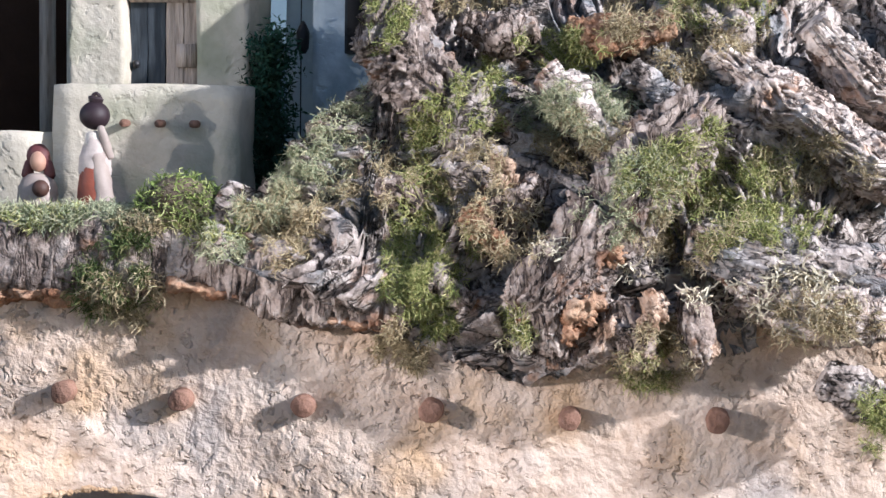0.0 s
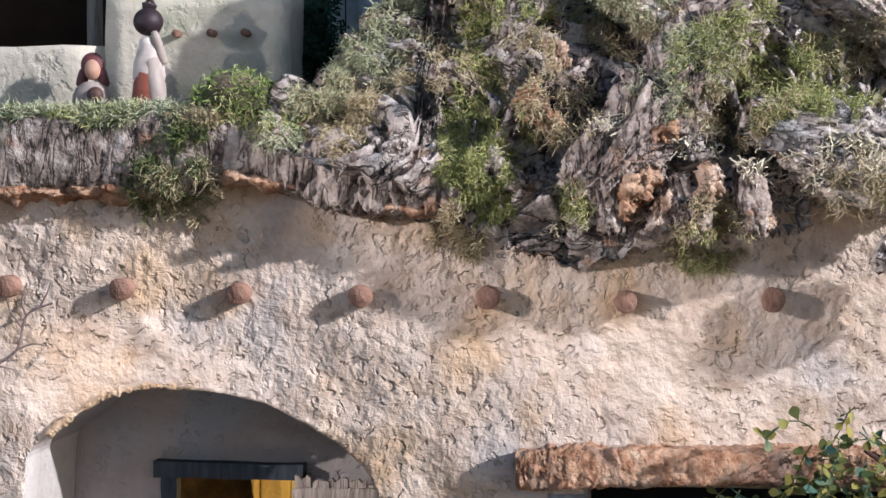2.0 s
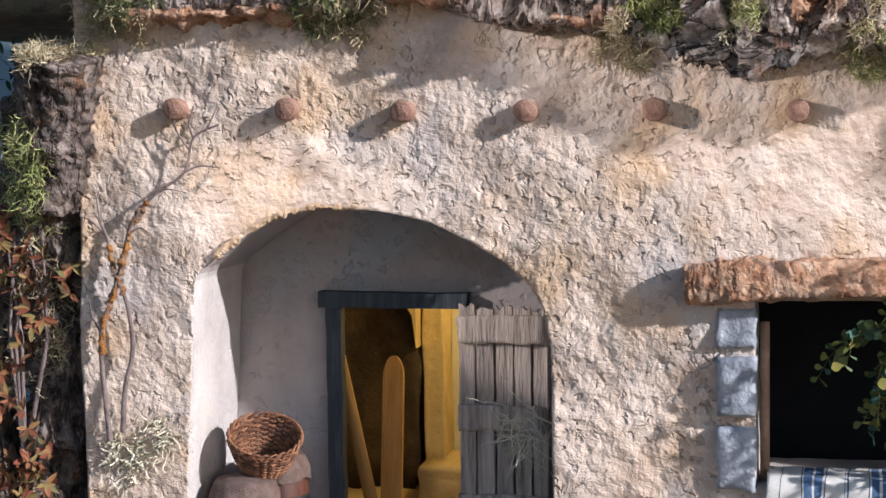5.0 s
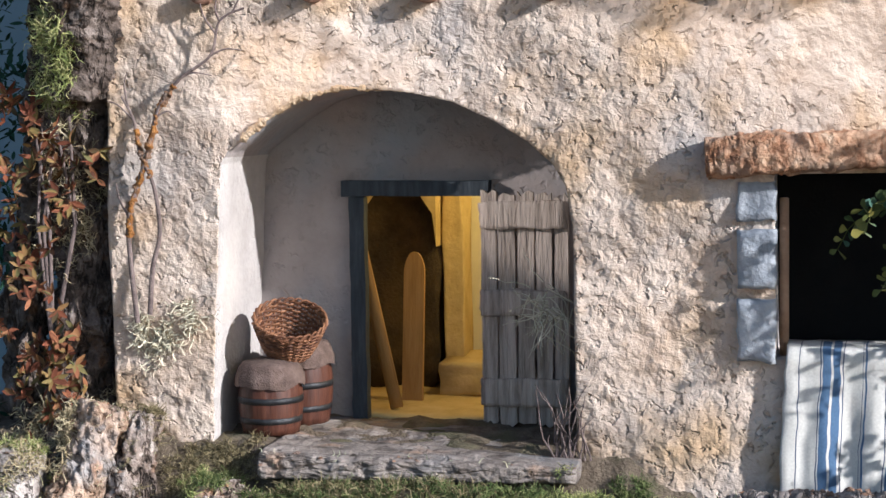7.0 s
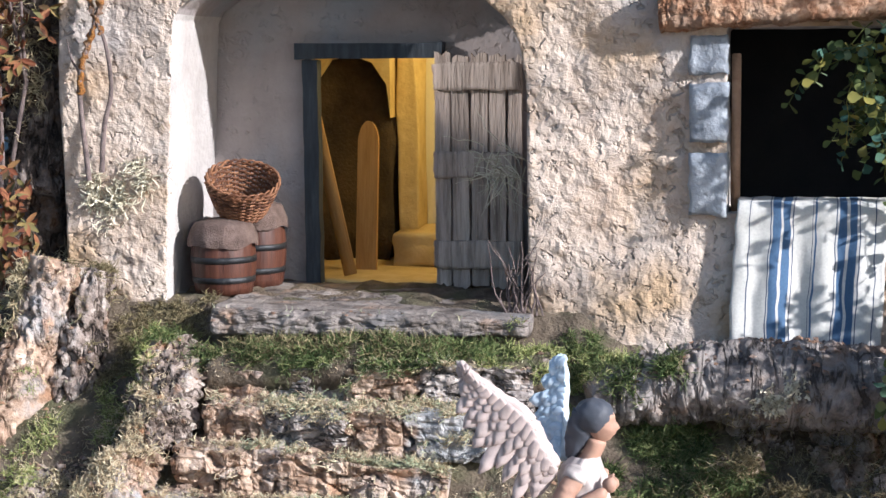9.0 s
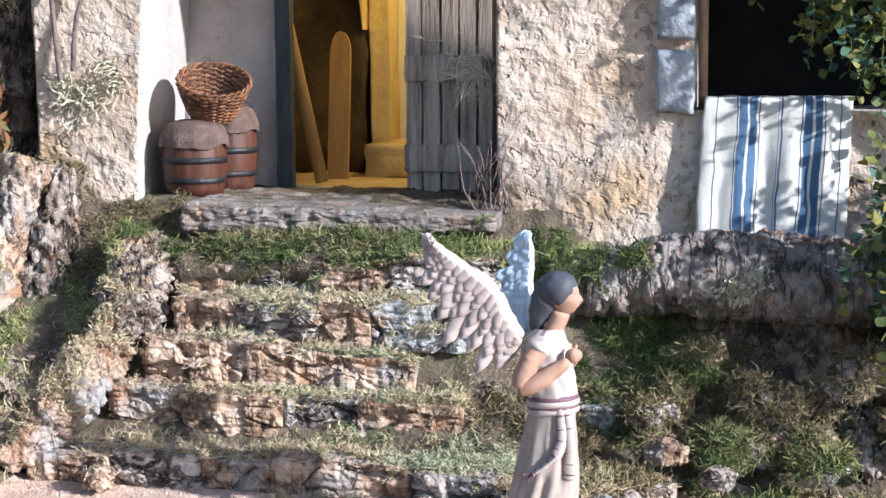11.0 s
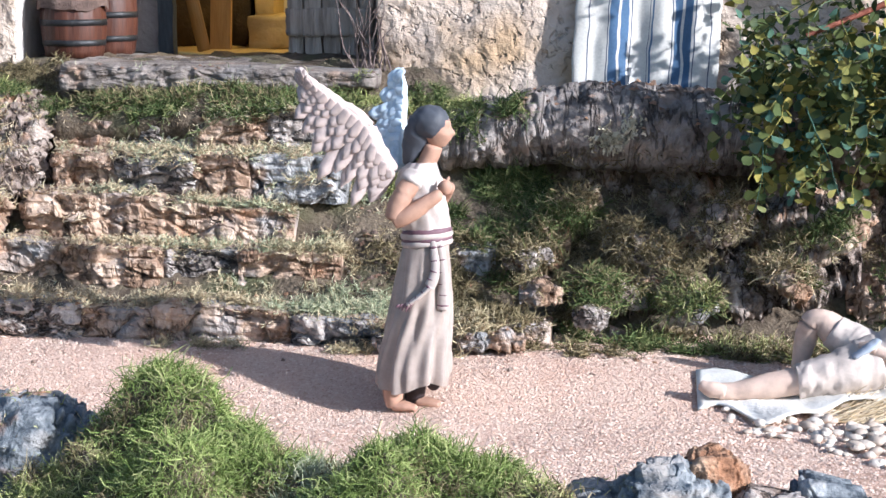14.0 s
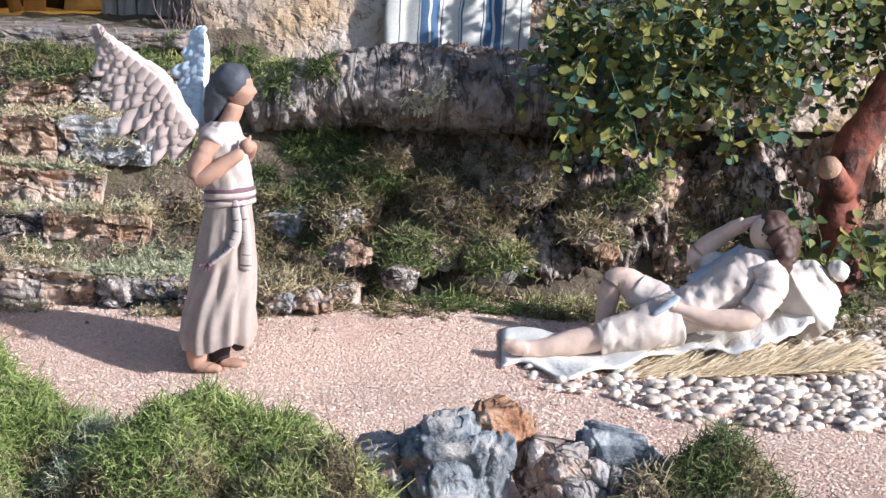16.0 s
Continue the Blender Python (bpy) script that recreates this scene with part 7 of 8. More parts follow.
# cushions in front
def cushion(x, y, rx, ry, h, n, m, where="in front of the yard"):
    """A mound of soil with moss all over it."""
    v, f = [], []
    A, B = 40, 18
    for i in range(B):
        t = i / (B - 1)
        for k in range(A):
            an = 2 * math.pi * k / A
            q = 1 + 0.35 * noise.noise(Vector((math.cos(an) * 1.2 + x * 7, math.sin(an) * 1.2, y * 7)))
            px, py = x + rx * t * q * math.cos(an), y + ry * t * q * math.sin(an)
            pz = ground_z(px, py) + h * (1 - t * t) + 0.040 * (1 - t) * noise.noise(Vector((px * 26, py * 26, x))) + 0.016 * (1.1 - t) * noise.noise(Vector((px * 60, py * 60, 0))) - (0.01 if i == B - 1 else 0)
            v.append(Vector((px, py, pz)))
    for i in range(B - 1):
        for k in range(A):
            f.append((i * A + k, (i + 1) * A + k, (i + 1) * A + (k + 1) % A, i * A + (k + 1) % A))
    ob = thing("moss_cushion", (x, y, ground_z(x, y)), "cushion of fresh green moss growing " + where, "moss", "moss cushions")
    mesh_ob("mound", v, f, SOIL, ob).matrix_parent_inverse = ob.matrix_world.inverted()
    bv = BVHTree.FromPolygons([tuple(p) for p in v], f)
    P, N = [], []
    r = np.random.default_rng(int(abs(x * 1000)) + 3)
    for _ in range(int(n * 3.2)):
        a, q = r.uniform(0, 2 * math.pi), math.sqrt(r.uniform(0, 1)) * 1.15
        hit, nn, _, _ = bv.ray_cast(Vector((x + rx * q * math.cos(a), y + ry * q * math.sin(a), 0.6)), Vector((0, 0, -1)))
        if hit:
            P.append(hit)
            N.append(nn if nn.z > 0 else -nn)
    P = np.array(P) + np.array(N) * r.uniform(0, 0.008, len(P))[:, None]
    N = np.array(N)
    patch = np.array([noise.noise(Vector(p) * 38) for p in P]) + r.uniform(-0.25, 0.25, len(P))
    # more olive-brown strands towards the foot of the mound
    rel = (P[:, 2] - P[:, 2].min()) / (np.ptp(P[:, 2]) + 1e-6)
    patch = patch + (rel - 0.5) * 0.75
    for sel, mm, ln, wd in [((patch > -0.13) & (patch < 0.42), m, (0.006, 0.016), 0.0006), (patch >= 0.42, m, (0.010, 0.024), 0.0006), (patch <= -0.13, MOSS_OLIVE, (0.005, 0.018), 0.0007)]:
        s = strand_mesh("moss_growth", P[sel], N[sel], ln, wd, mm, lift=0.8, curl=0.7, droop=0.04)
        if s:
            s.parent, s.matrix_parent_inverse = ob, ob.matrix_world.inverted()
            tagged(s, kind="stuff")
    return ob


cushion(0.125, -0.77, 0.075, 0.06, 0.090, 4200, MOSS_BRIGHT)
cushion(0.19, -0.82, 0.06, 0.05, 0.06, 3000, MOSS_BRIGHT)
cushion(0.255, -0.84, 0.06, 0.05, 0.035, 2000, MOSS_PALE)
cushion(0.325, -0.80, 0.075, 0.055, 0.055, 4200, MOSS_BRIGHT)
cushion(0.655, -0.84, 0.05, 0.04, 0.055, 2200, MOSS_DARK)
cushion(0.61, -0.86, 0.05, 0.04, 0.02, 1200, MOSS_DRY)
cushion(0.745, -0.88, 0.06, 0.05, 0.02, 1200, MOSS_DARK)
cushion(0.285, -0.86, 0.05, 0.04, 0.045, 2200, MOSS_BRIGHT)
cushion(0.225, -0.79, 0.04, 0.035, 0.03, 1500, MOSS_BRIGHT)
cushion(0.15, -0.86, 0.06, 0.05, 0.06, 2500, MOSS_BRIGHT)
cushion(0.39, -0.86, 0.05, 0.04, 0.025, 1500, MOSS)
cushion(0.07, -0.82, 0.05, 0.05, 0.04, 2000, MOSS)
# green cushion on the terrace
v0 = thing("moss_cushion", (0.0, 0.03, 1.0), "cushion of green moss on the terrace edge", "moss", "moss cushions")
lump("mound", [(-0.06, 0.0, 1.01), (-0.015, 0.0, 1.026), (0.03, 0.0, 1.018)], [(0.025, 0.015), (0.035, 0.03), (0.025, 0.02)], SOIL, v0, False, rings=14, segs=18, amp=0.008, scale=25)
lv, lf = lump_data([(-0.06, 0.0, 1.01), (-0.015, 0.0, 1.026), (0.03, 0.0, 1.018)], [(0.025, 0.015), (0.035, 0.03), (0.025, 0.02)], rings=14, segs=18, amp=0.008, scale=25)
cP = np.array([lv[i] for i in np.random.default_rng(4).integers(18, len(lv) - 18, 1500)]) + np.random.default_rng(5).normal(0, 0.003, (1500, 3))
cN = cP - np.array([-0.015, 0.0, 1.0])
cN /= np.linalg.norm(cN, axis=1)[:, None]
s = strand_mesh("moss_growth", cP, cN, (0.008, 0.018), 0.0014, MOSS_BRIGHT)
s.parent, s.matrix_parent_inverse = v0, v0.matrix_world.inverted()
tagged(s, kind="stuff")
piece = lump("bark_piece", [(0.035, -0.01, 1.0), (0.05, -0.008, 1.025), (0.058, -0.005, 1.047)], [0.02, 0.022, 0.016], CORK_GREY, None, False, rings=24, segs=22, amp=0.009, scale=30, seed=9)
tagged(piece, "upright broken piece of pale cork bark on the terrace", "bark piece")


# leafy sprigs
def leaf_shape(n=7, width=0.7, peak=0.8):
    """Outline of a leaf of length 1 along x, folded a little along its rib."""
    top, bot = [], []
    for i in range(n):
        t = i / (n - 1)
        w = width * 0.5 * math.sin(math.pi * t ** peak) ** 0.8 if 0 < t < 1 else 0.0
        top.append((t, w, 0.18 * w))
        bot.append((t, -w, 0.18 * w))
    rib = [(i / (n - 1), 0, -0.02 * math.sin(math.pi * i / (n - 1))) for i in range(n)]
    v = np.array(top + rib + bot)
    f = []
    for i in range(n - 1):
        f += [(i, i + 1, n + i + 1, n + i), (n + i, n + i + 1, 2 * n + i + 1, 2 * n + i)]
    return v, np.array(f)


def leaves_mesh(name, P, X, Nn, size, shape, material, parent):
    """Leaves at P along X with face normals Nn."""
    v, f = shape
    X = X / np.linalg.norm(X, axis=1)[:, None]
    Y = np.cross(Nn, X)
    Y /= np.linalg.norm(Y, axis=1)[:, None] + 1e-9
    Z = np.cross(X, Y)
    V = P[:, None] + size[:, None, None] * (v[None, :, 0:1] * X[:, None] + v[None, :, 1:2] * Y[:, None] + v[None, :, 2:3] * Z[:, None])
    F = (f[None] + (np.arange(len(P)) * len(v))[:, None, None]).reshape(-1, 4)
    me = bpy.data.meshes.new(name)
    me.from_pydata(V.reshape(-1, 3).tolist(), [], F.tolist())
    me.materials.append(material)
    me.polygons.foreach_set("use_smooth", [True] * len(me.polygons))
    me.validate()
    ob = new(name, me)
    if parent:
        ob.parent = parent
        ob.matrix_parent_inverse = parent.matrix_world.inverted()
    return ob


ROUND = leaf_shape(7, 0.78, 1.7)
LANCE = leaf_shape(6, 0.34)


def sprigs(starts, ways, lengths, pairs, size, droop, r, jitter=0.25):
    """Stems with leaves in pairs. Returns the leaves' places and ways and the stems' points."""
    LP, LX, LN, LS, stems = [], [], [], [], []
    for s, w, ln in zip(starts, ways, lengths):
        p, d = Vector(s), Vector(w).normalized()
        pts = [p.copy()]
        k = max(3, int(pairs * ln / 0.12))
        for i in range(k):
            d = (d + Vector((r.gauss(0, jitter), r.gauss(0, jitter), r.gauss(0, jitter) - droop))).normalized()
            p = p + d * ln / k
            pts.append(p.copy())
            side = d.cross(Vector((r.gauss(0, 1), r.gauss(0, 1), r.gauss(0, 1)))).normalized()
            for sg in (1, -1):
                if r.random() < 0.12:
                    continue
                LP.append(p)
                x = (side * sg * 0.9 + d * 0.55 + Vector((r.gauss(0, .2), r.gauss(0, .2), r.gauss(0, .2)))).normalized()
                LX.append(x)
                LN.append(Vector((r.gauss(0, 0.5), -0.5 + r.gauss(0, 0.5), 0.7 + r.gauss(0, 0.4))))
                LS.append(size * r.uniform(0.65, 1.2))
        stems.append(pts)
    return np.array(LP), np.array(LX), np.array(LN), np.array(LS), stems


def stems_mesh(name, stems, rad, material, parent, segs=4):
    V, F = [], []
    for pts in stems:
        o = len(V)
        n = len(pts)
        for i, p in enumerate(pts):
            t = (pts[min(i + 1, n - 1)] - pts[max(i - 1, 0)]).normalized()
            s = t.cross(Vector((0.3, 0.5, 0.8))).normalized()
            u = s.cross(t)
            rr = rad * (1 - 0.6 * i / (n - 1))
            V += [p + (s * math.cos(2 * math.pi * k / segs) + u * math.sin(2 * math.pi * k / segs)) * rr for k in range(segs)]
        for i in range(n - 1):
            for k in range(segs):
                F.append((o + i * segs + k, o + i * segs + (k + 1) % segs, o + (i + 1) * segs + (k + 1) % segs, o + (i + 1) * segs + k))
    ob = mesh_ob(name, V, F, material, parent)
    if parent:
        ob.matrix_parent_inverse = parent.matrix_world.inverted()
    return ob


# small tree over the sleeper
tree = thing("small_tree", (0.87, -0.16, 0.0), "small tree with red-brown trunk and drooping round green leaves", "tree")
lump("trunk", [(0.862, -0.165, 0.0), (0.866, -0.16, 0.06), (0.862, -0.158, 0.12), (0.872, -0.155, 0.165), (0.905, -0.15, 0.225), (0.945, -0.14, 0.30), (0.95, -0.13, 0.40), (0.91, -0.12, 0.50)], [0.026, 0.023, 0.022, 0.021, 0.019, 0.018, 0.016, 0.012], REDBARK, tree, False, rings=70, segs=24, amp=0.006, scale=26)
stub = lump("cut_branch", [(0.868, -0.165, 0.128), (0.850, -0.19, 0.150), (0.842, -0.20, 0.160)], [0.014, 0.014, 0.0135], REDBARK, tree, False, "sawn-off branch", rings=14, segs=18, amp=0.002)
bm = bmesh.new()
bmesh.ops.create_circle(bm, cap_ends=True, segments=20, radius=0.0125, matrix=Matrix.Translation((0.8405, -0.2035, 0.163)) @ Vector((-0.5, -0.65, 0.55)).to_track_quat("Z", "Y").to_matrix().to_4x4())
ex = bmesh.ops.extrude_face_region(bm, geom=bm.faces[:])
bmesh.ops.translate(bm, verts=[v for v in ex["geom"] if isinstance(v, bmesh.types.BMVert)], vec=(0.004, 0.006, -0.004))
put_part("sawn_end", bm, CUTWOOD, stub, "pale sawn end of the branch")
r5 = random.Random(11)
limb_tips = []
limbs = []
for tip in [(0.60, -0.06, 0.55), (0.66, -0.08, 0.66), (0.70, -0.2, 0.34), (0.62, -0.18, 0.33), (0.78, -0.22, 0.34), (0.92, -0.2, 0.37)]:
    a, b = Vector((0.93, -0.13, 0.40 + r5.uniform(-0.08, 0.08))), Vector(tip)
    m = a.lerp(b, 0.5) + Vector((0, 0, 0.03))
    limbs.append([a.lerp(m, t / 4) if t <= 4 else m.lerp(b, (t - 4) / 4) for t in range(9)])
stems_mesh("limbs", limbs, 0.006, REDBARK, tree, 6)
S, Wy, Ln = [], [], []
for c, rad, n in [((0.530, -0.018, 0.558), (0.020, 0.008, 0.050), 24), ((0.590, -0.032, 0.52), (0.03, 0.015, 0.07), 18), ((0.62, -0.045, 0.60), (0.05, 0.02, 0.05), 16), ((0.74, -0.09, 0.30), (0.14, 0.03, 0.07), 60), ((0.92, -0.09, 0.33), (0.07, 0.03, 0.06), 18), ((0.68, -0.08, 0.66), (0.08, 0.03, 0.05), 24), ((0.64, -0.18, 0.33), (0.09, 0.04, 0.04), 30), ((0.74, -0.21, 0.34), (0.10, 0.05, 0.04), 34), ((0.60, -0.18, 0.27), (0.06, 0.04, 0.04), 18), ((0.70, -0.2, 0.28), (0.11, 0.06, 0.05), 46), ((0.76, -0.15, 0.31), (0.07, 0.04, 0.05), 24), ((0.91, -0.12, 0.39), (0.09, 0.03, 0.04), 18), ((0.88, -0.14, 0.34), (0.09, 0.03, 0.06), 30), ((0.96, -0.14, 0.39), (0.06, 0.03, 0.05), 12)]:
    for _ in range(n):
        S.append([c[k] + r5.uniform(-1, 1) * rad[k] for k in range(3)])
        Wy.append((r5.gauss(-0.25, 0.6), r5.gauss(-0.2, 0.5), r5.gauss(-0.15, 0.5)))
        Ln.append(r5.uniform(0.06, 0.12))
LP, LX, LN, LS, ST = sprigs(S, Wy, Ln, 11, 0.0142, 0.22, r5)
leaves_mesh("crown", LP, LX, LN, LS, ROUND, LEAF, tree)["kind"] = "stuff"
stems_mesh("twig_growth", ST, 0.0009, LEAF, tree)["kind"] = "stuff"

# low leafy plants behind the sleeper
low = thing("low_shrub", (0.86, -0.2, 0.02), "low shrub with round green leaves behind the trunk", "shrub")
S = [(0.80 + r5.uniform(-0.06, 0.14), -0.17 + r5.uniform(-0.05, 0.03), 0.03) for _ in range(30)]
Wy = [(r5.gauss(0, 0.4), r5.gauss(0, 0.3), 1) for _ in S]
LP, LX, LN, LS, ST = sprigs(S, Wy, [r5.uniform(0.05, 0.12) for _ in S], 8, 0.016, 0.02, r5)
leaves_mesh("foliage", LP, LX, LN, LS, ROUND, LEAF, low)["kind"] = "stuff"
stems_mesh("stems", ST, 0.0009, LEAF, low)["kind"] = "stuff"

# thicket beside the house
shr = thing("autumn_shrub", (-0.5, 0.03, 0.2), "shrub with orange and brown pointed leaves", "shrub")
PP, XX, NN, SS = [], [], [], []
for c, n in [((-0.49, 0.0, 0.675), 2), ((-0.475, -0.01, 0.64), 3), ((-0.46, 0.0, 0.60), 3), ((-0.44, 0.0, 0.62), 2), ((-0.51, 0.0, 0.585), 3), ((-0.45, -0.01, 0.56), 2), ((-0.52, 0.02, 0.52), 3), ((-0.49, 0.0, 0.47), 2), ((-0.46, -0.03, 0.42), 4), ((-0.45, -0.03, 0.38), 4), ((-0.49, -0.03, 0.37), 3), ((-0.5, -0.05, 0.28), 3), ((-0.53, 0.0, 0.70), 3), ((-0.55, 0.0, 0.62), 3), ((-0.54, -0.02, 0.44), 3), ((-0.47, -0.02, 0.34), 3)]:
    for _ in range(n * 3):
        q = Vector(c) + Vector((r5.gauss(0, 0.018), r5.gauss(-0.01, 0.014), r5.gauss(0, 0.020)))
        ax = Vector((r5.gauss(0, 0.6), -0.8, r5.gauss(0.4, 0.5))).normalized()
        for k in range(7):
            d = (Vector((r5.gauss(0, 1), r5.gauss(0, 1), r5.gauss(0, 1))).cross(ax).normalized() + ax * 0.45).normalized()
            PP.append(q)
            XX.append(d)
            NN.append(ax + Vector((r5.gauss(0, .3), r5.gauss(0, .3), r5.gauss(0, .3))))
            SS.append(r5.uniform(0.011, 0.021))
leaves_mesh("foliage", np.array(PP), np.array(XX), np.array(NN), np.array(SS), LANCE, LEAF_LONG, shr)["kind"] = "stuff"
for q in ([[Vector((-0.50 + 0.02 * math.sin(k), 0.03, 0.2)), Vector((-0.49, 0.02, 0.4)), Vector((-0.48 + 0.03 * math.cos(k * 2), 0.01, 0.55)), Vector((-0.47 + 0.05 * math.sin(k * 3), 0.0, 0.68))] for k in range(5)]):
    stems_mesh("stem", [q], 0.004, TWIG, shr, 6)
dk = thing("dark_shrub", (-0.55, 0.12, 0.1), "dense dark green foliage in the shade", "shrub")
S = [(-0.58 + r5.uniform(-0.12, 0.14), 0.13 + r5.uniform(-0.05, 0.05), r5.uniform(0.1, 0.9)) for _ in range(230)]
Wy = [(r5.gauss(0, 0.6), r5.gauss(-0.4, 0.5), r5.gauss(0, 0.6)) for _ in S]
LP, LX, LN, LS, ST = sprigs(S, Wy, [r5.uniform(0.05, 0.1) for _ in S], 10, 0.016, 0.05, r5)
leaves_mesh("foliage", LP, LX, LN, LS, LANCE, LEAF_DARK, dk)["kind"] = "stuff"
# evergreen on the terrace
cy = thing("evergreen_shrub", (0.015, 0.30, 0.98), "narrow dark evergreen shrub on the terrace", "shrub")
S, Wy = [], []
for _ in range(900):
    z = r5.uniform(0, 1)
    S.append((0.017 + r5.gauss(0, 0.014) * (1.2 - z), 0.30 + r5.gauss(0, 0.012), 1.0 + 0.21 * z))
    Wy.append((r5.gauss(0, 0.6), r5.gauss(-0.2, 0.6), 0.9))
LP, LX, LN, LS, ST = sprigs(S, Wy, [r5.uniform(0.02, 0.045) for _ in S], 18, 0.0085, -0.05, r5)
leaves_mesh("foliage", LP, LX, LN, LS, LANCE, LEAF_DARK, cy)["kind"] = "stuff"
stems_mesh("stem", [[Vector((0.015, 0.30, 0.98)), Vector((0.015, 0.30, 1.1)), Vector((0.015, 0.30, 1.2))]], 0.004, TWIG, cy)

# bare twig against the wall
twig = thing("bare_twig", (-0.372, -0.03, 0.42), "forked bare twig with orange crust leaning on the wall", "twig")
W = lambda pts: [Vector((x, -0.020, z)) for x, z in pts]
def soft(pts, k=5):
    P = W(pts)
    out = []
    n = len(P)
    for i in range(n - 1):
        for q in range(k):
            t = q / k
            a, b, c, d = P[max(i - 1, 0)], P[i], P[i + 1], P[min(i + 2, n - 1)]
            out.append(0.5 * (2 * b + (c - a) * t + (2 * a - 5 * b + 4 * c - d) * t * t + (3 * b - a - 3 * c + d) * t ** 3))
    return out + [P[-1]]
stems_mesh("stem", [soft([(-0.346, 0.445), (-0.341, 0.500), (-0.331, 0.542), (-0.337, 0.595), (-0.353, 0.634), (-0.360, 0.673), (-0.374, 0.700)])], 0.0033, TWIG, twig, 7)
stems_mesh("stem", [soft([(-0.362, 0.435), (-0.369, 0.516), (-0.369, 0.559), (-0.356, 0.599), (-0.343, 0.635), (-0.329, 0.684), (-0.301, 0.719), (-0.263, 0.745), (-0.251, 0.784), (-0.221, 0.798)])], 0.0033, TWIG, twig, 7)
for pts, rr in [([(-0.369, 0.535), (-0.368, 0.562), (-0.356, 0.599), (-0.343, 0.635), (-0.333, 0.670)], 0.0034), ([(-0.333, 0.668), (-0.327, 0.688), (-0.308, 0.712)], 0.0038), ([(-0.340, 0.605), (-0.352, 0.634), (-0.358, 0.662)], 0.0030)]:
    lump("lichen_crust", soft(pts), [rr] * len(soft(pts)), RUST, twig, False, "flaking orange lichen crust", rings=80, segs=14, amp=0.0048, scale=150, seed=pts[0][0] * 50, ridged=0.3)
for q in [soft([(-0.301, 0.719), (-0.285, 0.726), (-0.262, 0.722)]), soft([(-0.263, 0.745), (-0.245, 0.752), (-0.225, 0.750)]), soft([(-0.251, 0.784), (-0.256, 0.80), (-0.250, 0.82)]), soft([(-0.256, 0.770), (-0.270, 0.79), (-0.275, 0.81)]), soft([(-0.236, 0.792), (-0.226, 0.81), (-0.222, 0.822)]), soft([(-0.360, 0.673), (-0.378, 0.69), (-0.392, 0.695)]), soft([(-0.366, 0.688), (-0.370, 0.712), (-0.366, 0.728)]), soft([(-0.333, 0.675), (-0.318, 0.682), (-0.308, 0.676)]), soft([(-0.369, 0.559), (-0.380, 0.580), (-0.384, 0.600)])]:
    stems_mesh("side_twig", [q], 0.0016, TWIG, twig, 5)
for cx, cz, n in [(-0.350, 0.425, 110), (-0.332, 0.430, 120), (-0.345, 0.400, 90), (-0.312, 0.435, 60)]:
    moss(cx, cz, 0.024, 0.026, int(n * 1.7), LICHEN, (0.012, 0.030), 0.0015, "at the foot of the twig", way=(0, 1, 0), y0=-0.5, lift=1.1, curl=0.55, droop=0.05, segs=6, taper=0.3)
# dry twigs beside the door
dry = thing("dry_twigs", (0.145, -0.03, 0.29), "tangle of dry grey twigs beside the door", "twigs")
r6 = random.Random(3)
tw = []
for _ in range(24):
    p = Vector((0.145 + r6.gauss(0, 0.012), -0.015, 0.285))
    d = Vector((r6.gauss(0.05, 0.22), -0.05, 1)).normalized()
    pts = [p]
    ln = r6.uniform(0.03, 0.10)
    for k in range(6):
        d = (d + Vector((r6.gauss(0, 0.25), r6.gauss(0, 0.12), r6.gauss(0.08, 0.15)))).normalized()
        p = p + d * ln / 6
        p.y = min(p.y, -0.008)
        pts.append(p.copy())
    tw.append(pts)
for w in tw:
    stems_mesh("twig", [w], 0.0012, TWIG, dry, 5)
grassy = thing("dry_grass", (0.115, 0.05, 0.40), "wisp of pale dry grass caught on the door", "grass")
tw = []
for _ in range(46):
    p = Vector((0.112 + r5.gauss(0, 0.014), 0.048, 0.445 + r5.gauss(0, 0.012)))
    d = Vector((r5.gauss(0, 0.8), -0.1, r5.gauss(-0.2, 0.9))).normalized()
    pts = [p]
    for k in range(5):
        d = (d + Vector((r5.gauss(0, 0.35), r5.gauss(0, 0.1), r5.gauss(-0.12, 0.3)))).normalized()
        p = p + d * 0.010
        p.y = min(p.y, 0.05)
        pts.append(p.copy())
    tw.append(pts)
stems_mesh("stalks", tw, 0.0009, LICHEN, grassy, 4)

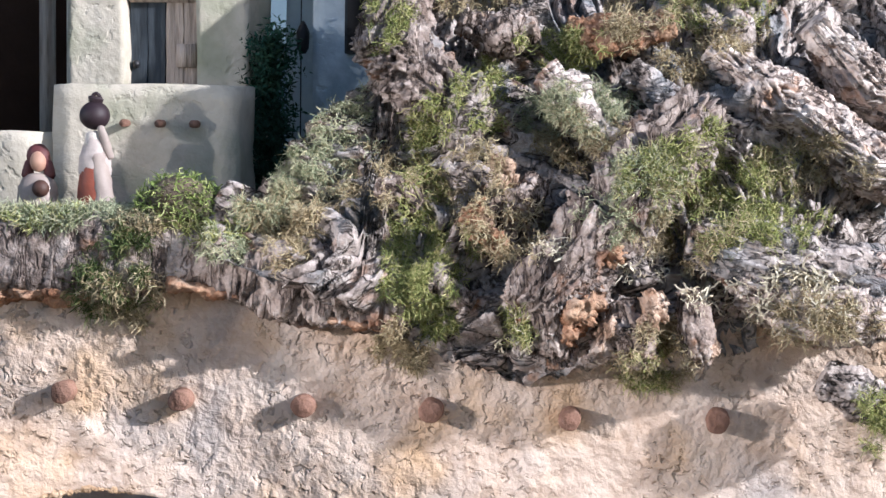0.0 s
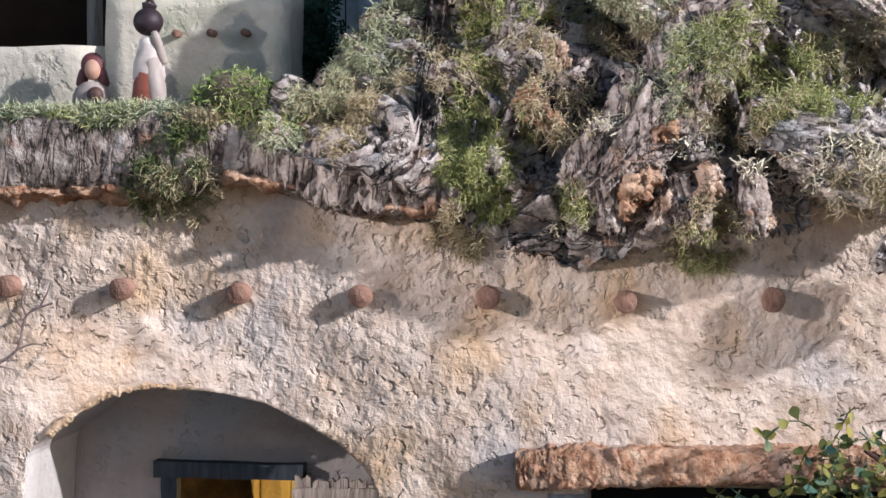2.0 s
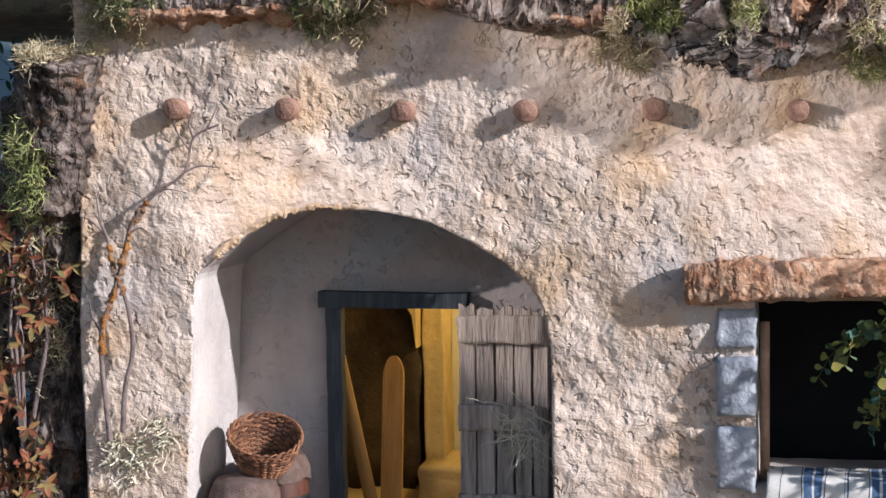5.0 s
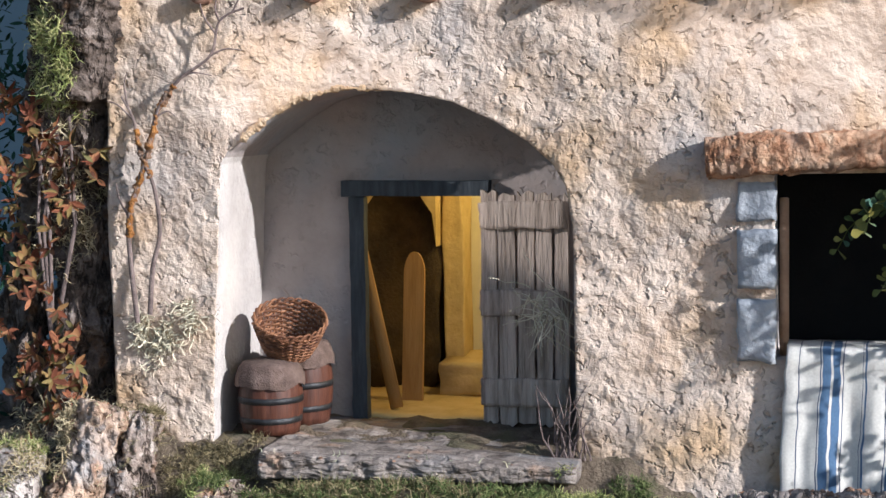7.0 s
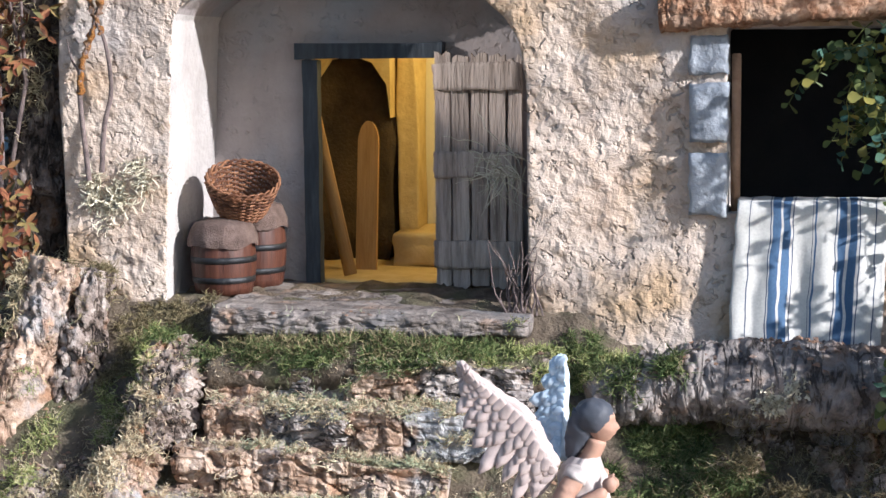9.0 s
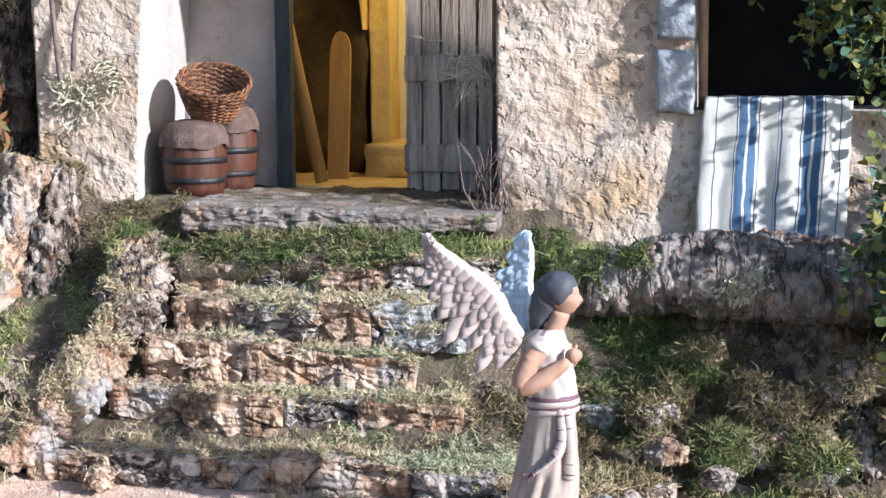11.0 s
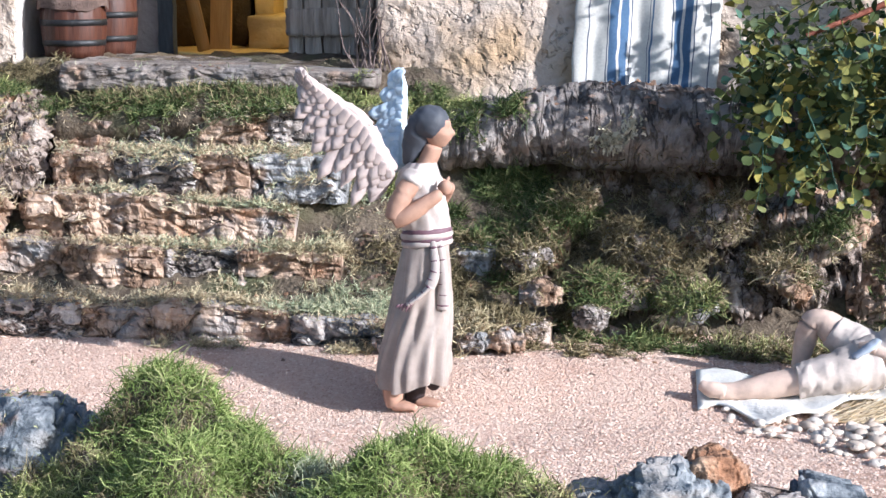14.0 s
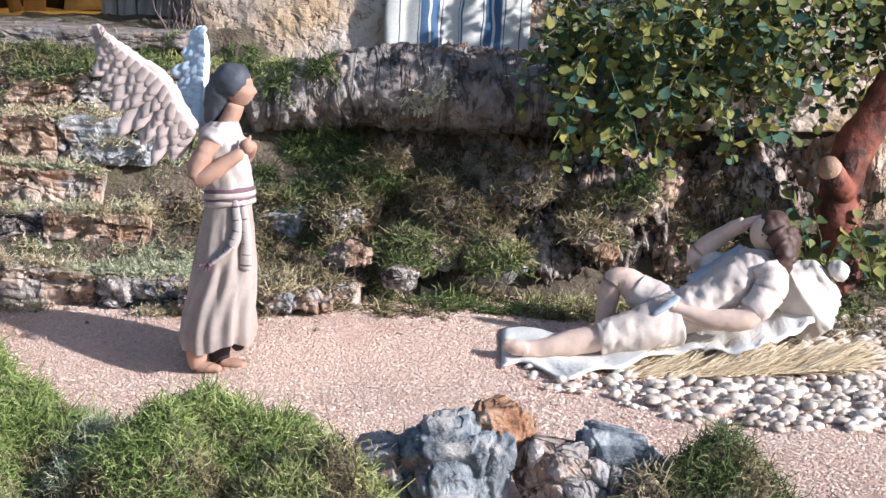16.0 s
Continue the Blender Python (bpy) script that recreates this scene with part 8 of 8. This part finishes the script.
# ---- gravel and pebbles ----
def stones(name, P, size, flat, material, label, category):
    n = len(P)
    if size[1] > 0.006:
        bm = bmesh.new()
        bmesh.ops.create_icosphere(bm, subdivisions=2, radius=1)
        base = np.array([v.co[:] for v in bm.verts])
        fi = np.array([[v.index for v in f.verts] for f in bm.faces])
        bm.free()
    else:
        base = np.array([(1, 0, 0), (-1, 0, 0), (0, 1, 0), (0, -1, 0), (0, 0, 1), (0, 0, -1)], float)
        fi = np.array([(0, 2, 4), (2, 1, 4), (1, 3, 4), (3, 0, 4)])
    s = rng.uniform(size[0], size[1], n)
    sc = s[:, None] * np.stack([rng.uniform(0.8, 1.3, n), rng.uniform(0.7, 1.0, n), rng.uniform(flat, flat + 0.25, n)], 1)
    a, b = rng.uniform(0, 2 * np.pi, n), rng.normal(0, 0.35, n)
    V = base[None] * sc[:, None] * (1 + rng.normal(0, 0.05 if size[1] > 0.006 else 0.15, (n, len(base), 1)))
    ca, sa, cb, sb = np.cos(a)[:, None], np.sin(a)[:, None], np.cos(b)[:, None], np.sin(b)[:, None]
    x, y, z = V[..., 0], V[..., 1], V[..., 2]
    y, z = y * cb - z * sb, y * sb + z * cb
    x, y = x * ca - y * sa, x * sa + y * ca
    V = np.stack([x, y, z], -1) + P[:, None]
    F = (fi[None] + (np.arange(n) * len(base))[:, None, None]).reshape(-1, 3)
    me = bpy.data.meshes.new(name)
    me.vertices.add(n * len(base))
    me.vertices.foreach_set("co", V.ravel())
    me.loops.add(F.size)
    me.loops.foreach_set("vertex_index", F.ravel().astype(np.int32))
    me.polygons.add(len(F))
    me.polygons.foreach_set("loop_start", np.arange(0, F.size, 3, dtype=np.int32))
    if size[1] > 0.006:
        me.polygons.foreach_set("use_smooth", [True] * len(F))
    me.materials.append(material)
    me.update(calc_edges=True)
    return tagged(new(name, me), label, category, kind="stuff")


GRAVEL = mat("pink_gravel", [(0.56, 0.345, 0.245), (0.76, 0.545, 0.425), (0.85, 0.665, 0.55), (0.84, 0.68, 0.57)], 200, 0.9, 0.2, 400, island=0.85, spec=0.15)
PEBBLE = mat("river_pebble", [(0.34, 0.275, 0.22), (0.52, 0.43, 0.35), (0.65, 0.555, 0.46), (0.72, 0.64, 0.545)], 60, 0.6, 0.2, 300, island=0.85, spec=0.45)
n = 95000
gx_, gy_ = rng.uniform(-0.42, 1.0, n), rng.uniform(-0.80, -0.17, n)
keep = [i for i in range(n) if ground_z(gx_[i], gy_[i]) < gravel_z(gx_[i], gy_[i]) + 0.012]
gp = np.array([(gx_[i], gy_[i], gravel_z(gx_[i], gy_[i]) + 0.0003) for i in keep])
stones("gravel", gp, (0.0008, 0.0018), 0.35, GRAVEL, "fine pale pink gravel covering the yard", "gravel")
pp = []
rp = np.random.default_rng(21)
while len(pp) < 2000:
    x, y = rp.uniform(0.53, 1.0), rp.uniform(-0.60, -0.22)
    edge = 0.535 + 1.2 * max(0, -0.47 - y) + 0.03 * noise.noise(Vector((x * 14, y * 14, 0)))
    if x < edge + max(0, (y + 0.43)) * 1.4:
        continue
    dens = min(1, (x - edge) * 8 + 0.25)
    if rp.uniform() > dens:
        continue
    pp.append((x, y, gravel_z(x, y) + rp.uniform(-0.001, 0.0045)))
stones("pebbles", np.array(pp), (0.0036, 0.0080), 0.36, PEBBLE, "rounded grey and cream river pebbles", "pebbles")
# chips of bark and small stones on the banks
r = np.random.default_rng(77)
chips = []
for _ in range(5200):
    x, y = r.uniform(-0.55, 0.92), r.uniform(-0.38, -0.06)
    hit, nn, _, _ = TREE.ray_cast(Vector((x, y, 0.5)), Vector((0, 0, -1)))
    if hit is not None and (hit.z > gravel_z(x, y) + 0.008 or r.uniform() < 0.05) and abs(nn.z) > 0.2 and noise.noise(hit * 20) > r.uniform(-0.4, 0.5):
        chips.append(hit)
CHIPS = mat("bark_chips", [(0.05, 0.035, 0.028), (0.20, 0.14, 0.11), (0.34, 0.19, 0.11), (0.46, 0.40, 0.35)], 120, 0.95, 0.8, 300, island=0.8)
stones("bark_chips", np.array(chips), (0.002, 0.0058), 0.5, CHIPS, "crumbled chips of cork bark strewn on the banks", "bark chips")
# straw under the sheet and stalks in the yard
sx = np.random.default_rng(31)
n = 2400
P = np.stack([sx.uniform(0.62, 0.82, n), sx.uniform(-0.447, -0.40, n), np.zeros(n)], 1)
P[:, 2] = [gravel_z(p[0], p[1]) + 0.003 + 0.06 * max(0, p[0] - 0.66) for p in P]
tagged(strand_mesh("straw", P, np.tile(np.array([(0.86, 0.28, 0.13)]), (n, 1)), (0.02, 0.055), 0.0006, STRAW, lift=3.6, curl=0.09, droop=0.03, taper=0.3), "loose yellow straw under the sheet", "straw", kind="stuff")
stalk = thing("forked_stalk", (0.27, -0.72, 0.0), "pale forked dry stalk in front of the figurine", "twig")
stems_mesh("stem", [[Vector((0.258, -0.75, 0.02)), Vector((0.268, -0.745, 0.05)), Vector((0.276, -0.74, 0.075))], [Vector((0.270, -0.744, 0.056)), Vector((0.277, -0.743, 0.048)), Vector((0.283, -0.742, 0.04))]], 0.0017, STRAW, stalk, 6)
stick = lump("stick", [(0.0, -0.70, 0.05), (0.03, -0.70, 0.042), (0.075, -0.70, 0.028)], [0.004, 0.005, 0.004], LOGEND, None, False, rings=16, segs=12, amp=0.002)
tagged(stick, "short brown stick on the moss", "stick")
